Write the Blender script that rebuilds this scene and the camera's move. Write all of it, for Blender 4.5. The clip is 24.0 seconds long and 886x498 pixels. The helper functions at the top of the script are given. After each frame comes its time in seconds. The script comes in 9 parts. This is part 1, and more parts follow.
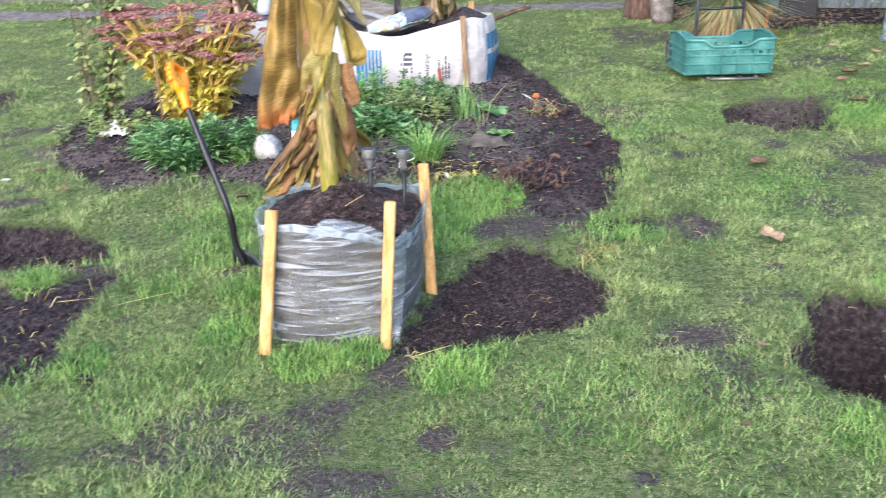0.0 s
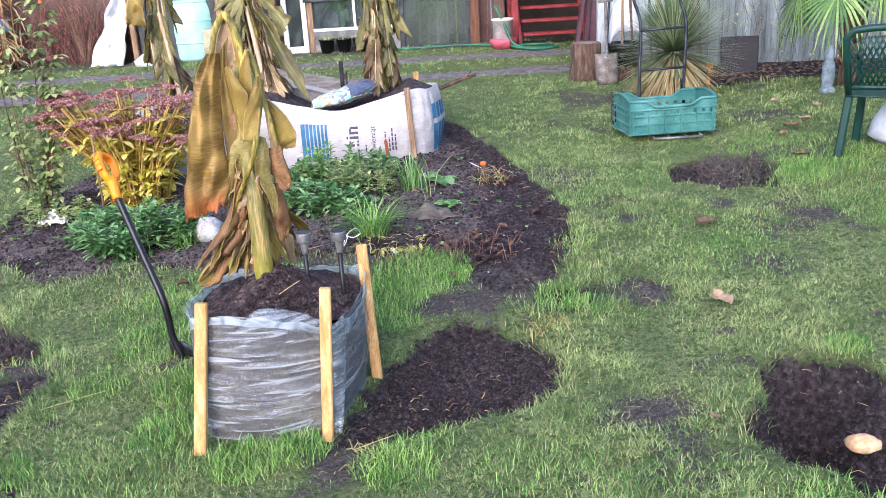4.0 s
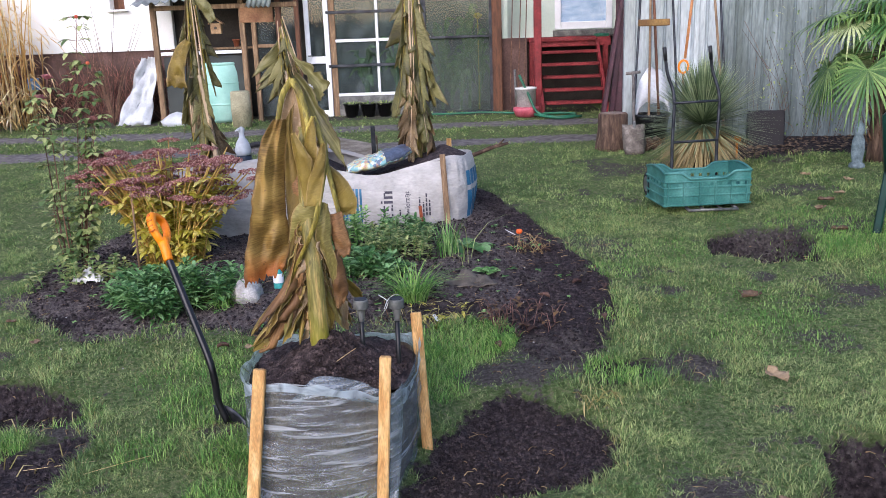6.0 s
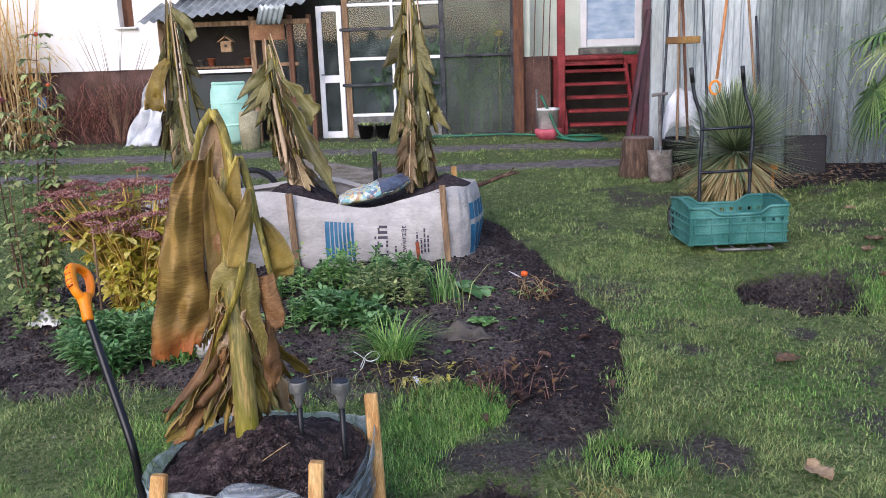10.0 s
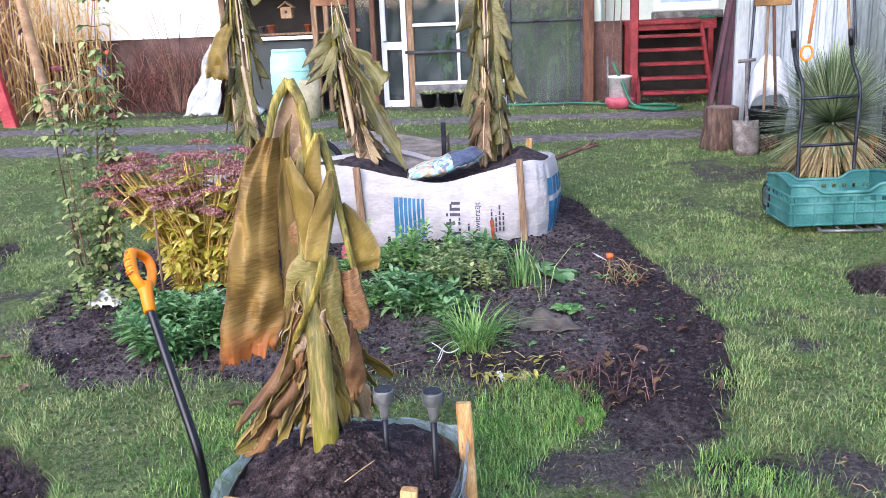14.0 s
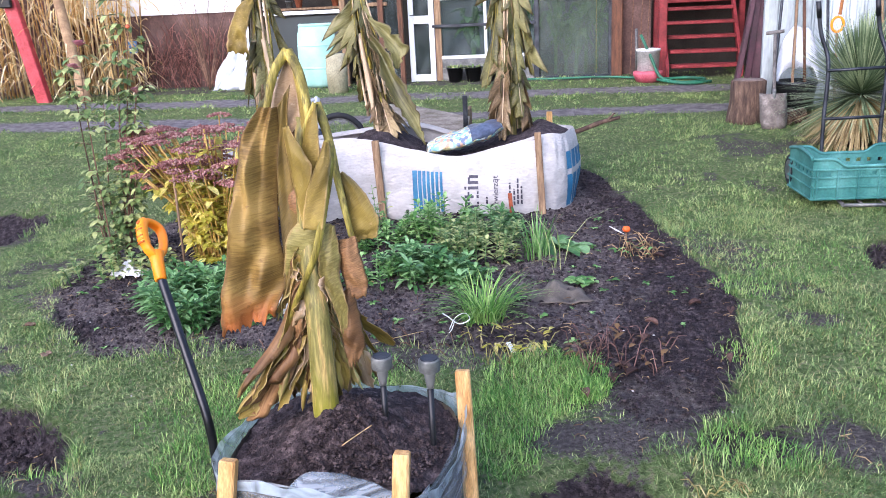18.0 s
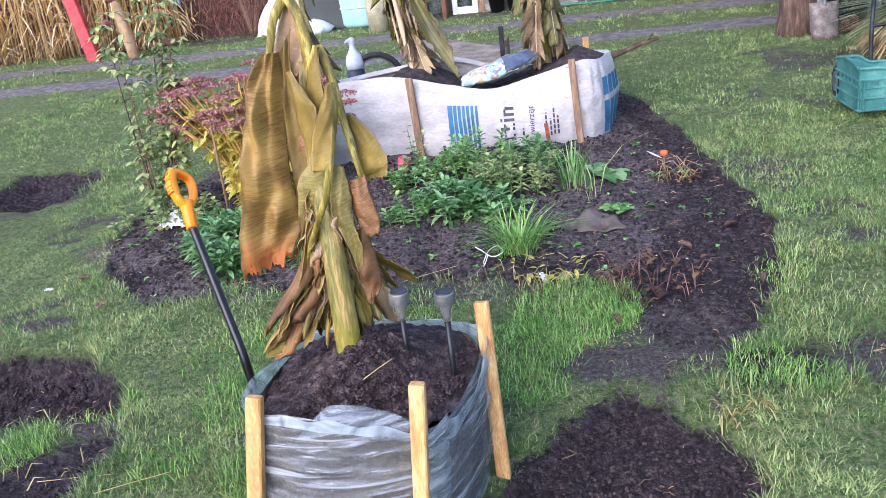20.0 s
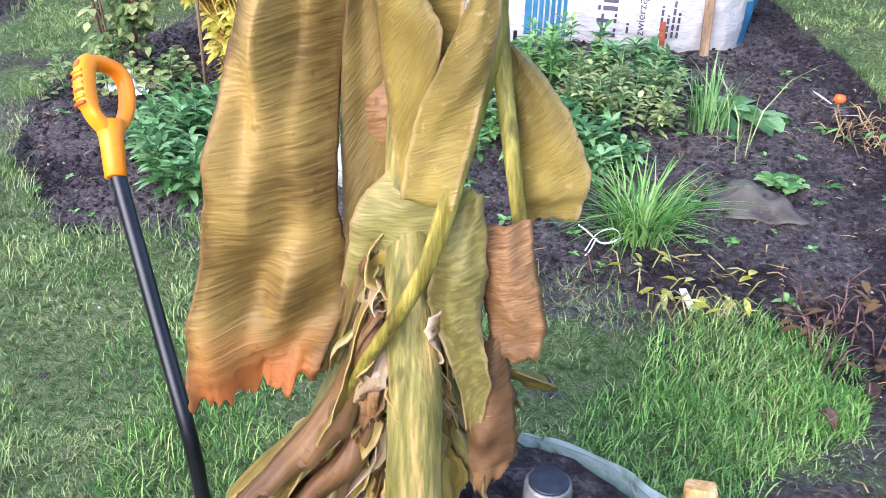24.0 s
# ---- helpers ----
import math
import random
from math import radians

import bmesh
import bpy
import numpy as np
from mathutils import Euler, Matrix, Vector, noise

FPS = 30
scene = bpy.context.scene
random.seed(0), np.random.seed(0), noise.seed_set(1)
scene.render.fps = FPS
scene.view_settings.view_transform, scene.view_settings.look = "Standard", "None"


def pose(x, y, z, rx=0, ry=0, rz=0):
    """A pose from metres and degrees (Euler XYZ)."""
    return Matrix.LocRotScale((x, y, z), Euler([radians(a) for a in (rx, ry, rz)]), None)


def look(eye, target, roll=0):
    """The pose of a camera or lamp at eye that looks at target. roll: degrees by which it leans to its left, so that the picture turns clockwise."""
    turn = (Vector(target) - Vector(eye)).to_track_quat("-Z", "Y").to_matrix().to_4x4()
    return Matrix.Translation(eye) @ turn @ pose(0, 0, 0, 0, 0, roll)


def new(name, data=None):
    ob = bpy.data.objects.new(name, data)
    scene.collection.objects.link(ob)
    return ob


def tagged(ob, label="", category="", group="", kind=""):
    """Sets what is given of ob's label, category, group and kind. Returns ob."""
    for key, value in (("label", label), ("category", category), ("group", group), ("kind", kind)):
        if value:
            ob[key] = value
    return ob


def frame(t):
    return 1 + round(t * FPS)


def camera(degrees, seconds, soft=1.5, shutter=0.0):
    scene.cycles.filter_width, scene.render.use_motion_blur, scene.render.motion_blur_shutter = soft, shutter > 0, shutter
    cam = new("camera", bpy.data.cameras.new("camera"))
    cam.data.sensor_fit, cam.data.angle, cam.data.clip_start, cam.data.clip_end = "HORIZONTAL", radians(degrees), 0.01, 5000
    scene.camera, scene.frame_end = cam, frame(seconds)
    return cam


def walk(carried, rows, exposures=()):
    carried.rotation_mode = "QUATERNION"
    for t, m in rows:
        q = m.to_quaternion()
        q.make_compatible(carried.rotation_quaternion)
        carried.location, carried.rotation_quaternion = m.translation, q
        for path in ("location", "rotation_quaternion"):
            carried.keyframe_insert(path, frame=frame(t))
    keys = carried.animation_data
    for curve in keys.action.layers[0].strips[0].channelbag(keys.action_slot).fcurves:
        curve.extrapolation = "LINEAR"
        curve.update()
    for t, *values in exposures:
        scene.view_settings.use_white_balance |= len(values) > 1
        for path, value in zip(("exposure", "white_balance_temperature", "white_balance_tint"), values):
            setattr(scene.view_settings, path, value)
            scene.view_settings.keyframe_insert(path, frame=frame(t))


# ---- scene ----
cam = camera(53.7, 24.0, soft=0.85, shutter=0.14)
METRES, EYE, TILT, LEAN, TURN = 4.6, 1.5, -23.0, 0.0, 0.0
PATH = [
    (0, (0.110, 1.015, 1.669), (0.035, 3.197, 0.771), -1.2),
    (0.5, (0.309, 1.030, 1.660), (0.533, 3.226, 0.826), -4.1),
    (1, (0.224, 1.068, 1.658), (0.431, 3.266, 0.826), -3.8),
    (1.5, (-0.028, 1.184, 1.651), (-0.014, 3.401, 0.843), -1.8),
    (2, (-0.138, 1.208, 1.657), (-0.238, 3.434, 0.879), 0.7),
    (2.5, (-0.017, 1.184, 1.666), (-0.098, 3.416, 0.906), 0.1),
    (4.5, (0.235, 1.146, 1.710), (0.262, 3.390, 0.979), -3.7),
    (5, (0.197, 1.146, 1.720), (0.198, 3.415, 1.069), -2.9),
    (5.5, (0.111, 1.159, 1.729), (0.100, 3.440, 1.121), -2.3),
    (6, (0.013, 1.187, 1.725), (0.022, 3.474, 1.142), -2.0),
    (6.5, (-0.004, 1.195, 1.728), (0.002, 3.487, 1.162), -1.9),
    (7, (0.060, 1.179, 1.731), (0.050, 3.474, 1.184), -1.8),
    (7.5, (0.172, 1.153, 1.723), (0.151, 3.448, 1.171), -1.8),
    (8, (0.169, 1.214, 1.710), (0.145, 3.509, 1.156), -1.8),
    (8.5, (0.028, 1.396, 1.715), (-0.009, 3.691, 1.167), -1.9),
    (9, (-0.021, 1.554, 1.717), (-0.071, 3.850, 1.174), -1.8),
    (9.5, (0.104, 1.724, 1.717), (0.054, 4.019, 1.173), -1.8),
    (10, (0.270, 1.884, 1.722), (0.189, 4.181, 1.185), -2.0),
    (10.5, (0.271, 1.991, 1.704), (0.178, 4.282, 1.146), -2.2),
    (12.5, (0.241, 2.259, 1.704), (0.064, 4.537, 1.112), -2.4),
    (13, (0.206, 2.263, 1.704), (0.009, 4.534, 1.090), -2.5),
    (13.5, (0.120, 2.270, 1.707), (-0.085, 4.542, 1.097), -2.6),
    (14, (0.104, 2.262, 1.704), (-0.122, 4.530, 1.090), -2.4),
    (14.5, (0.120, 2.269, 1.698), (-0.127, 4.531, 1.074), -2.3),
    (15, (0.131, 2.266, 1.703), (-0.114, 4.529, 1.080), -2.4),
    (15.5, (0.119, 2.268, 1.697), (-0.126, 4.530, 1.073), -2.4),
    (16, (0.118, 2.256, 1.698), (-0.129, 4.518, 1.073), -2.4),
    (16.5, (0.117, 2.255, 1.693), (-0.132, 4.517, 1.067), -2.4),
    (17, (0.111, 2.254, 1.699), (-0.144, 4.512, 1.062), -2.4),
    (17.5, (0.130, 2.266, 1.687), (-0.130, 4.522, 1.044), -2.3),
    (18, (0.208, 2.243, 1.687), (-0.107, 4.483, 1.015), -2.8),
    (18.4, (0.284, 2.222, 1.667), (-0.202, 4.381, 0.851), -4.2),
    (18.5, (0.299, 2.221, 1.664), (-0.234, 4.348, 0.791), -4.7),
    (20.5, (0.360, 2.251, 1.686), (-0.111, 4.416, 0.874), -7.6),
    (21, (0.238, 2.342, 1.661), (-0.139, 4.518, 0.830), -5.1),
    (21.5, (0.005, 2.544, 1.652), (-0.254, 4.695, 0.715), -2.4),
    (22, (-0.110, 2.689, 1.617), (-0.329, 4.779, 0.544), -0.4),
    (22.5, (-0.063, 2.832, 1.627), (-0.284, 4.919, 0.550), -0.5),
    (23, (0.000, 3.141, 1.602), (-0.296, 5.221, 0.527), 0.5),
    (23.5, (-0.137, 3.428, 1.530), (-0.503, 5.469, 0.405), 1.4),
    (24, (-0.291, 3.721, 1.483), (-0.699, 5.719, 0.295), 1.8),
]
EXPOSURES = [(0, 1.99, 6480, 18), (2.5, 1.99, 6350, 21), (4.5, 1.74, 6200, 25), (5.3, 1.54, 6200, 25), (6.2, 0.95, 6300, 21), (7, 0.85, 6350, 20), (10.5, 0.93, 6350, 23), (12.5, 1.38, 6150, 25), (14, 1.6, 6050, 25), (17.5, 1.7, 6020, 25), (19.5, 1.74, 6000, 25), (21, 1.72, 5980, 25), (22, 1.91, 5950, 26), (23, 1.87, 5950, 26), (24, 2.05, 5900, 20)]
walk(cam, [(t, look(eye, target, roll)) for t, eye, target, roll in PATH], EXPOSURES)

# ---- world and light: overcast late-autumn daylight ----
world = bpy.data.worlds.new("world")
scene.world = world
world.use_nodes = True
wn, wl = world.node_tree.nodes, world.node_tree.links
sky = wn.new("ShaderNodeTexSky")
sky.sky_type, sky.sun_disc = "NISHITA", False
sky.sun_elevation, sky.sun_rotation = radians(32), radians(200)
sky.air_density, sky.dust_density, sky.ozone_density = 1.0, 1.5, 2.0
wl.new(sky.outputs[0], wn["Background"].inputs[0])
wn["Background"].inputs[1].default_value = 0.15
sun = new("sun", bpy.data.lights.new("sun", "SUN"))
sun.data.energy, sun.data.angle, sun.data.color = 0.9, radians(60), (1.0, 0.99, 0.98)
sun.matrix_world = look((-4.0, -8.0, 8.0), (0, 4.0, 0))


# ---- materials ----
def lin(h):
    """Linear colour from a hex colour."""
    out = []
    for i in (0, 2, 4):
        c = int(h[i:i + 2], 16) / 255
        out.append(c / 12.92 if c <= 0.04045 else ((c + 0.055) / 1.055) ** 2.4)
    return (*out, 1.0)


def mat(name, a, b, c=None, scale=6.0, fine=55.0, rough=0.75, bump=0.25, metal=0.0, stretch=(1, 1, 1), vary=0.25,
        random_by="", leafy=0.0, spec=0.4, coat=0.0, detail=5.0, veins=0.0, flecks=0.0, low=None):
    """Two or three colours mixed by a large noise, graded by a fine one, with relief; random_by: object or island."""
    m = bpy.data.materials.new(name)
    m.use_nodes = True
    n, l = m.node_tree.nodes, m.node_tree.links
    bsdf = n["Principled BSDF"]
    tc, mp = n.new("ShaderNodeTexCoord"), n.new("ShaderNodeMapping")
    mp.inputs["Scale"].default_value = stretch
    l.new(tc.outputs["Object"], mp.inputs["Vector"])
    big, small = n.new("ShaderNodeTexNoise"), n.new("ShaderNodeTexNoise")
    for t, s, d in ((big, scale, 4.0), (small, fine, detail)):
        t.inputs["Scale"].default_value, t.inputs["Detail"].default_value = s, d
        l.new(mp.outputs[0], t.inputs["Vector"])
    ramp = n.new("ShaderNodeValToRGB")
    e = ramp.color_ramp.elements
    e[0].position, e[0].color = 0.33, lin(a)
    e[1].position, e[1].color = 0.67, lin(b)
    if c:
        k = e.new(0.52)
        k.color = lin(c)
    drive = big.outputs["Fac"]
    if random_by:
        src = n.new("ShaderNodeObjectInfo") if random_by == "object" else n.new("ShaderNodeNewGeometry")
        rnd = src.outputs["Random"] if random_by == "object" else src.outputs["Random Per Island"]
        mix = n.new("ShaderNodeMath")
        mix.operation = "MULTIPLY_ADD"
        mix.inputs[1].default_value, mix.inputs[2].default_value = 0.55, -0.275
        l.new(rnd, mix.inputs[0])
        add = n.new("ShaderNodeMath")
        l.new(drive, add.inputs[0])
        l.new(mix.outputs[0], add.inputs[1])
        drive = add.outputs[0]
    l.new(drive, ramp.inputs[0])
    grade = n.new("ShaderNodeMapRange")
    grade.inputs[1].default_value, grade.inputs[2].default_value = 0.3, 0.7
    grade.inputs[3].default_value, grade.inputs[4].default_value = 1 - vary, 1 + vary
    l.new(small.outputs["Fac"], grade.inputs[0])
    mul = n.new("ShaderNodeVectorMath")
    mul.operation = "SCALE"
    l.new(ramp.outputs[0], mul.inputs[0])
    l.new(grade.outputs[0], mul.inputs["Scale"])
    relief = small.outputs["Fac"]
    if veins:
        wv = n.new("ShaderNodeTexWave")
        wv.bands_direction = "Z"
        wv.inputs["Scale"].default_value, wv.inputs["Distortion"].default_value = veins, 16.0
        wv.inputs["Detail"].default_value, wv.inputs["Detail Scale"].default_value = 3.0, 0.35
        l.new(tc.outputs["Object"], wv.inputs["Vector"])
        g2, m2 = n.new("ShaderNodeMapRange"), n.new("ShaderNodeVectorMath")
        g2.inputs[3].default_value, g2.inputs[4].default_value = 0.93, 1.05
        m2.operation = "SCALE"
        l.new(wv.outputs["Fac"], g2.inputs[0])
        l.new(mul.outputs[0], m2.inputs[0])
        l.new(g2.outputs[0], m2.inputs["Scale"])
        mul = m2
    if flecks:
        fk_, g3, m3 = n.new("ShaderNodeTexNoise"), n.new("ShaderNodeMapRange"), n.new("ShaderNodeVectorMath")
        fm = n.new("ShaderNodeMapping")
        fm.inputs["Scale"].default_value, fm.inputs["Rotation"].default_value = (1, 1, 0.35), (0.0, 0.5, 0.0)
        l.new(tc.outputs["Object"], fm.inputs[0])
        l.new(fm.outputs[0], fk_.inputs["Vector"])
        fk_.inputs["Scale"].default_value, fk_.inputs["Detail"].default_value = flecks, 3.0
        g3.inputs[1].default_value, g3.inputs[2].default_value = 0.62, 0.7
        g3.inputs[3].default_value, g3.inputs[4].default_value = 1.0, 0.5
        m3.operation = "SCALE"
        l.new(fk_.outputs["Fac"], g3.inputs[0])
        l.new(mul.outputs[0], m3.inputs[0])
        l.new(g3.outputs[0], m3.inputs["Scale"])
        mul = m3
    if low:
        sp_, g4, mx4, ad4 = n.new("ShaderNodeSeparateXYZ"), n.new("ShaderNodeMapRange"), n.new("ShaderNodeMix"), n.new("ShaderNodeMath")
        l.new(tc.outputs["Object"], sp_.inputs[0])
        ad4.operation = "MULTIPLY_ADD"
        ad4.inputs[1].default_value = 0.3
        l.new(big.outputs["Fac"], ad4.inputs[0])
        l.new(sp_.outputs["Z"], ad4.inputs[2])
        g4.inputs[1].default_value, g4.inputs[2].default_value = low[1] + 0.13, low[1] + 0.25
        g4.inputs[3].default_value, g4.inputs[4].default_value = 0.9, 0.0
        l.new(ad4.outputs[0], g4.inputs[0])
        mx4.data_type = "RGBA"
        l.new(g4.outputs[0], mx4.inputs[0])
        l.new(mul.outputs[0], mx4.inputs[6])
        mx4.inputs[7].default_value = lin(low[0])
        l.new(mx4.outputs[2], bsdf.inputs["Base Color"])
    else:
        l.new(mul.outputs[0], bsdf.inputs["Base Color"])
    bsdf.inputs["Roughness"].default_value, bsdf.inputs["Metallic"].default_value = rough, metal
    bsdf.inputs["Specular IOR Level"].default_value = spec
    bsdf.inputs["Coat Weight"].default_value = coat
    if bump:
        bp = n.new("ShaderNodeBump")
        bp.inputs["Strength"].default_value, bp.inputs["Distance"].default_value = bump, 0.01
        l.new(relief, bp.inputs["Height"])
        l.new(bp.outputs[0], bsdf.inputs["Normal"])
    if leafy:
        tr, mx = n.new("ShaderNodeBsdfTranslucent"), n.new("ShaderNodeMixShader")
        l.new(mul.outputs[0], tr.inputs[0])
        mx.inputs[0].default_value = leafy
        l.new(bsdf.outputs[0], mx.inputs[1])
        l.new(tr.outputs[0], mx.inputs[2])
        l.new(mx.outputs[0], n["Material Output"].inputs[0])
    return m


def leaf_mat(name, a, b, c, freq=110.0, tip=None, edge="a88a5c", rough=0.6, big=6.0, leafy=0.18, contrast=0.5):
    """Dry leaf: fine pleats along its veins, blotches, flecks, browned edges; tip: colour of its end."""
    m = bpy.data.materials.new(name)
    m.use_nodes = True
    n, l = m.node_tree.nodes, m.node_tree.links
    bsdf = n["Principled BSDF"]

    def math_node(op, x, y, z=None):
        k = n.new("ShaderNodeMath")
        k.operation = op
        for i, val in enumerate((x, y, z)):
            if val is None:
                continue
            if isinstance(val, (int, float)):
                k.inputs[i].default_value = val
            else:
                l.new(val, k.inputs[i])
        return k.outputs[0]

    def attr(key):
        k = n.new("ShaderNodeAttribute")
        k.attribute_name = key
        return k.outputs["Fac"]

    def noise_node(scale, detail, vec):
        k = n.new("ShaderNodeTexNoise")
        k.inputs["Scale"].default_value, k.inputs["Detail"].default_value = scale, detail
        l.new(vec, k.inputs["Vector"])
        return k.outputs["Fac"]

    def ranged(x, lo, hi, t0, t1):
        k = n.new("ShaderNodeMapRange")
        for i, val in ((1, lo), (2, hi), (3, t0), (4, t1)):
            k.inputs[i].default_value = val
        l.new(x, k.inputs[0])
        return k.outputs[0]

    def mixed(fac, x, y):
        k = n.new("ShaderNodeMix")
        k.data_type = "RGBA"
        l.new(fac, k.inputs[0])
        l.new(x, k.inputs[6])
        k.inputs[7].default_value = lin(y)
        return k.outputs[2]

    tc, info, cx = n.new("ShaderNodeTexCoord"), n.new("ShaderNodeObjectInfo"), n.new("ShaderNodeCombineXYZ")
    u, v, e = attr("leaf_u"), attr("leaf_v"), attr("leaf_e")
    l.new(math_node("MULTIPLY_ADD", u, freq, math_node("MULTIPLY", v, 9.0)), cx.inputs[0])
    l.new(math_node("MULTIPLY", v, 4.0), cx.inputs[1])
    l.new(math_node("MULTIPLY", info.outputs["Random"], 40.0), cx.inputs[2])
    pleat = noise_node(1.0, 3.0, cx.outputs[0])
    blot = noise_node(big, 5.0, tc.outputs["Object"])
    fine = noise_node(70.0, 4.0, tc.outputs["Object"])
    drive = math_node("ADD", math_node("MULTIPLY_ADD", pleat, contrast, math_node("MULTIPLY_ADD", blot, 0.8, 0.1)), math_node("MULTIPLY_ADD", info.outputs["Random"], 0.2, -0.1 - contrast / 2))
    ramp = n.new("ShaderNodeValToRGB")
    ce = ramp.color_ramp.elements
    ce[0].position, ce[0].color = 0.32, lin(a)
    ce[1].position, ce[1].color = 0.68, lin(b)
    ce.new(0.5).color = lin(c)
    l.new(drive, ramp.inputs[0])
    col = ramp.outputs[0]
    if tip:
        col = mixed(ranged(math_node("MULTIPLY_ADD", blot, 0.5, u), 1.02, 1.2, 0.0, 0.85), col, tip)
    col = mixed(ranged(math_node("MULTIPLY_ADD", fine, 0.25, e), 0.16, 0.3, 0.7, 0.0), col, edge)
    col = mixed(ranged(fine, 0.64, 0.72, 0.0, 0.55), col, edge)
    l.new(col, bsdf.inputs["Base Color"])
    bsdf.inputs["Roughness"].default_value = rough - 0.08
    bsdf.inputs["Specular IOR Level"].default_value = 0.35
    bp = n.new("ShaderNodeBump")
    bp.inputs["Strength"].default_value, bp.inputs["Distance"].default_value = 0.7, 0.003
    l.new(math_node("MULTIPLY_ADD", fine, 0.3, pleat), bp.inputs["Height"])
    l.new(bp.outputs[0], bsdf.inputs["Normal"])
    tr, mx = n.new("ShaderNodeBsdfTranslucent"), n.new("ShaderNodeMixShader")
    l.new(col, tr.inputs[0])
    mx.inputs[0].default_value = leafy
    l.new(bsdf.outputs[0], mx.inputs[1])
    l.new(tr.outputs[0], mx.inputs[2])
    l.new(mx.outputs[0], n["Material Output"].inputs[0])
    return m


def cuff_mat(name):
    """Doubled, creased film at the rim: milkier than the single film."""
    m = bpy.data.materials.new(name)
    m.use_nodes = True
    n, l = m.node_tree.nodes, m.node_tree.links
    bsdf = n["Principled BSDF"]
    tc, no, fi = n.new("ShaderNodeTexCoord"), n.new("ShaderNodeTexNoise"), n.new("ShaderNodeTexNoise")
    for k, s in ((no, 9.0), (fi, 45.0)):
        k.inputs["Scale"].default_value, k.inputs["Detail"].default_value, k.inputs["Distortion"].default_value = s, 6.0, 1.5
        l.new(tc.outputs["Object"], k.inputs["Vector"])
    bsdf.inputs["Base Color"].default_value = lin("ccd9dc")
    bsdf.inputs["Roughness"].default_value = 0.35
    bp = n.new("ShaderNodeBump")
    bp.inputs["Strength"].default_value, bp.inputs["Distance"].default_value = 0.7, 0.012
    l.new(fi.outputs["Fac"], bp.inputs["Height"])
    l.new(bp.outputs[0], bsdf.inputs["Normal"])
    tl, tr, m1, m2, rp = n.new("ShaderNodeBsdfTranslucent"), n.new("ShaderNodeBsdfTransparent"), n.new("ShaderNodeMixShader"), n.new("ShaderNodeMixShader"), n.new("ShaderNodeMapRange")
    tl.inputs[0].default_value = lin("ccd9dc")
    m1.inputs[0].default_value = 0.45
    l.new(bsdf.outputs[0], m1.inputs[1])
    l.new(tl.outputs[0], m1.inputs[2])
    rp.inputs[1].default_value, rp.inputs[2].default_value = 0.35, 0.65
    rp.inputs[3].default_value, rp.inputs[4].default_value = 0.3, 0.85
    l.new(no.outputs["Fac"], rp.inputs[0])
    l.new(rp.outputs[0], m2.inputs[0])
    l.new(tr.outputs[0], m2.inputs[1])
    l.new(m1.outputs[0], m2.inputs[2])
    l.new(m2.outputs[0], n["Material Output"].inputs[0])
    return m


def glass_mat(name, tint, gloss=0.35, rough=0.05, clear=0.8):
    """A thin pane: clear with a faint gloss."""
    m = bpy.data.materials.new(name)
    m.use_nodes = True
    n, l = m.node_tree.nodes, m.node_tree.links
    n.remove(n["Principled BSDF"])
    tr, gl, df = n.new("ShaderNodeBsdfTransparent"), n.new("ShaderNodeBsdfGlossy"), n.new("ShaderNodeBsdfDiffuse")
    no, rp = n.new("ShaderNodeTexNoise"), n.new("ShaderNodeMapRange")
    no.inputs["Scale"].default_value, no.inputs["Detail"].default_value = 3.0, 6.0
    rp.inputs[1].default_value, rp.inputs[2].default_value = 0.35, 0.7
    rp.inputs[3].default_value, rp.inputs[4].default_value = 1 - clear, min(1.0, 1.09 - clear)
    l.new(no.outputs["Fac"], rp.inputs[0])
    tr.inputs[0].default_value, df.inputs[0].default_value = lin(tint), lin(tint)
    gl.inputs["Roughness"].default_value = rough
    lw = n.new("ShaderNodeFresnel")
    lw.inputs[0].default_value = 1.45 + gloss
    m1, m2 = n.new("ShaderNodeMixShader"), n.new("ShaderNodeMixShader")
    l.new(rp.outputs[0], m1.inputs[0])
    l.new(tr.outputs[0], m1.inputs[1])
    l.new(df.outputs[0], m1.inputs[2])
    l.new(lw.outputs[0], m2.inputs[0])
    l.new(m1.outputs[0], m2.inputs[1])
    l.new(gl.outputs[0], m2.inputs[2])
    l.new(m2.outputs[0], n["Material Output"].inputs[0])
    return m


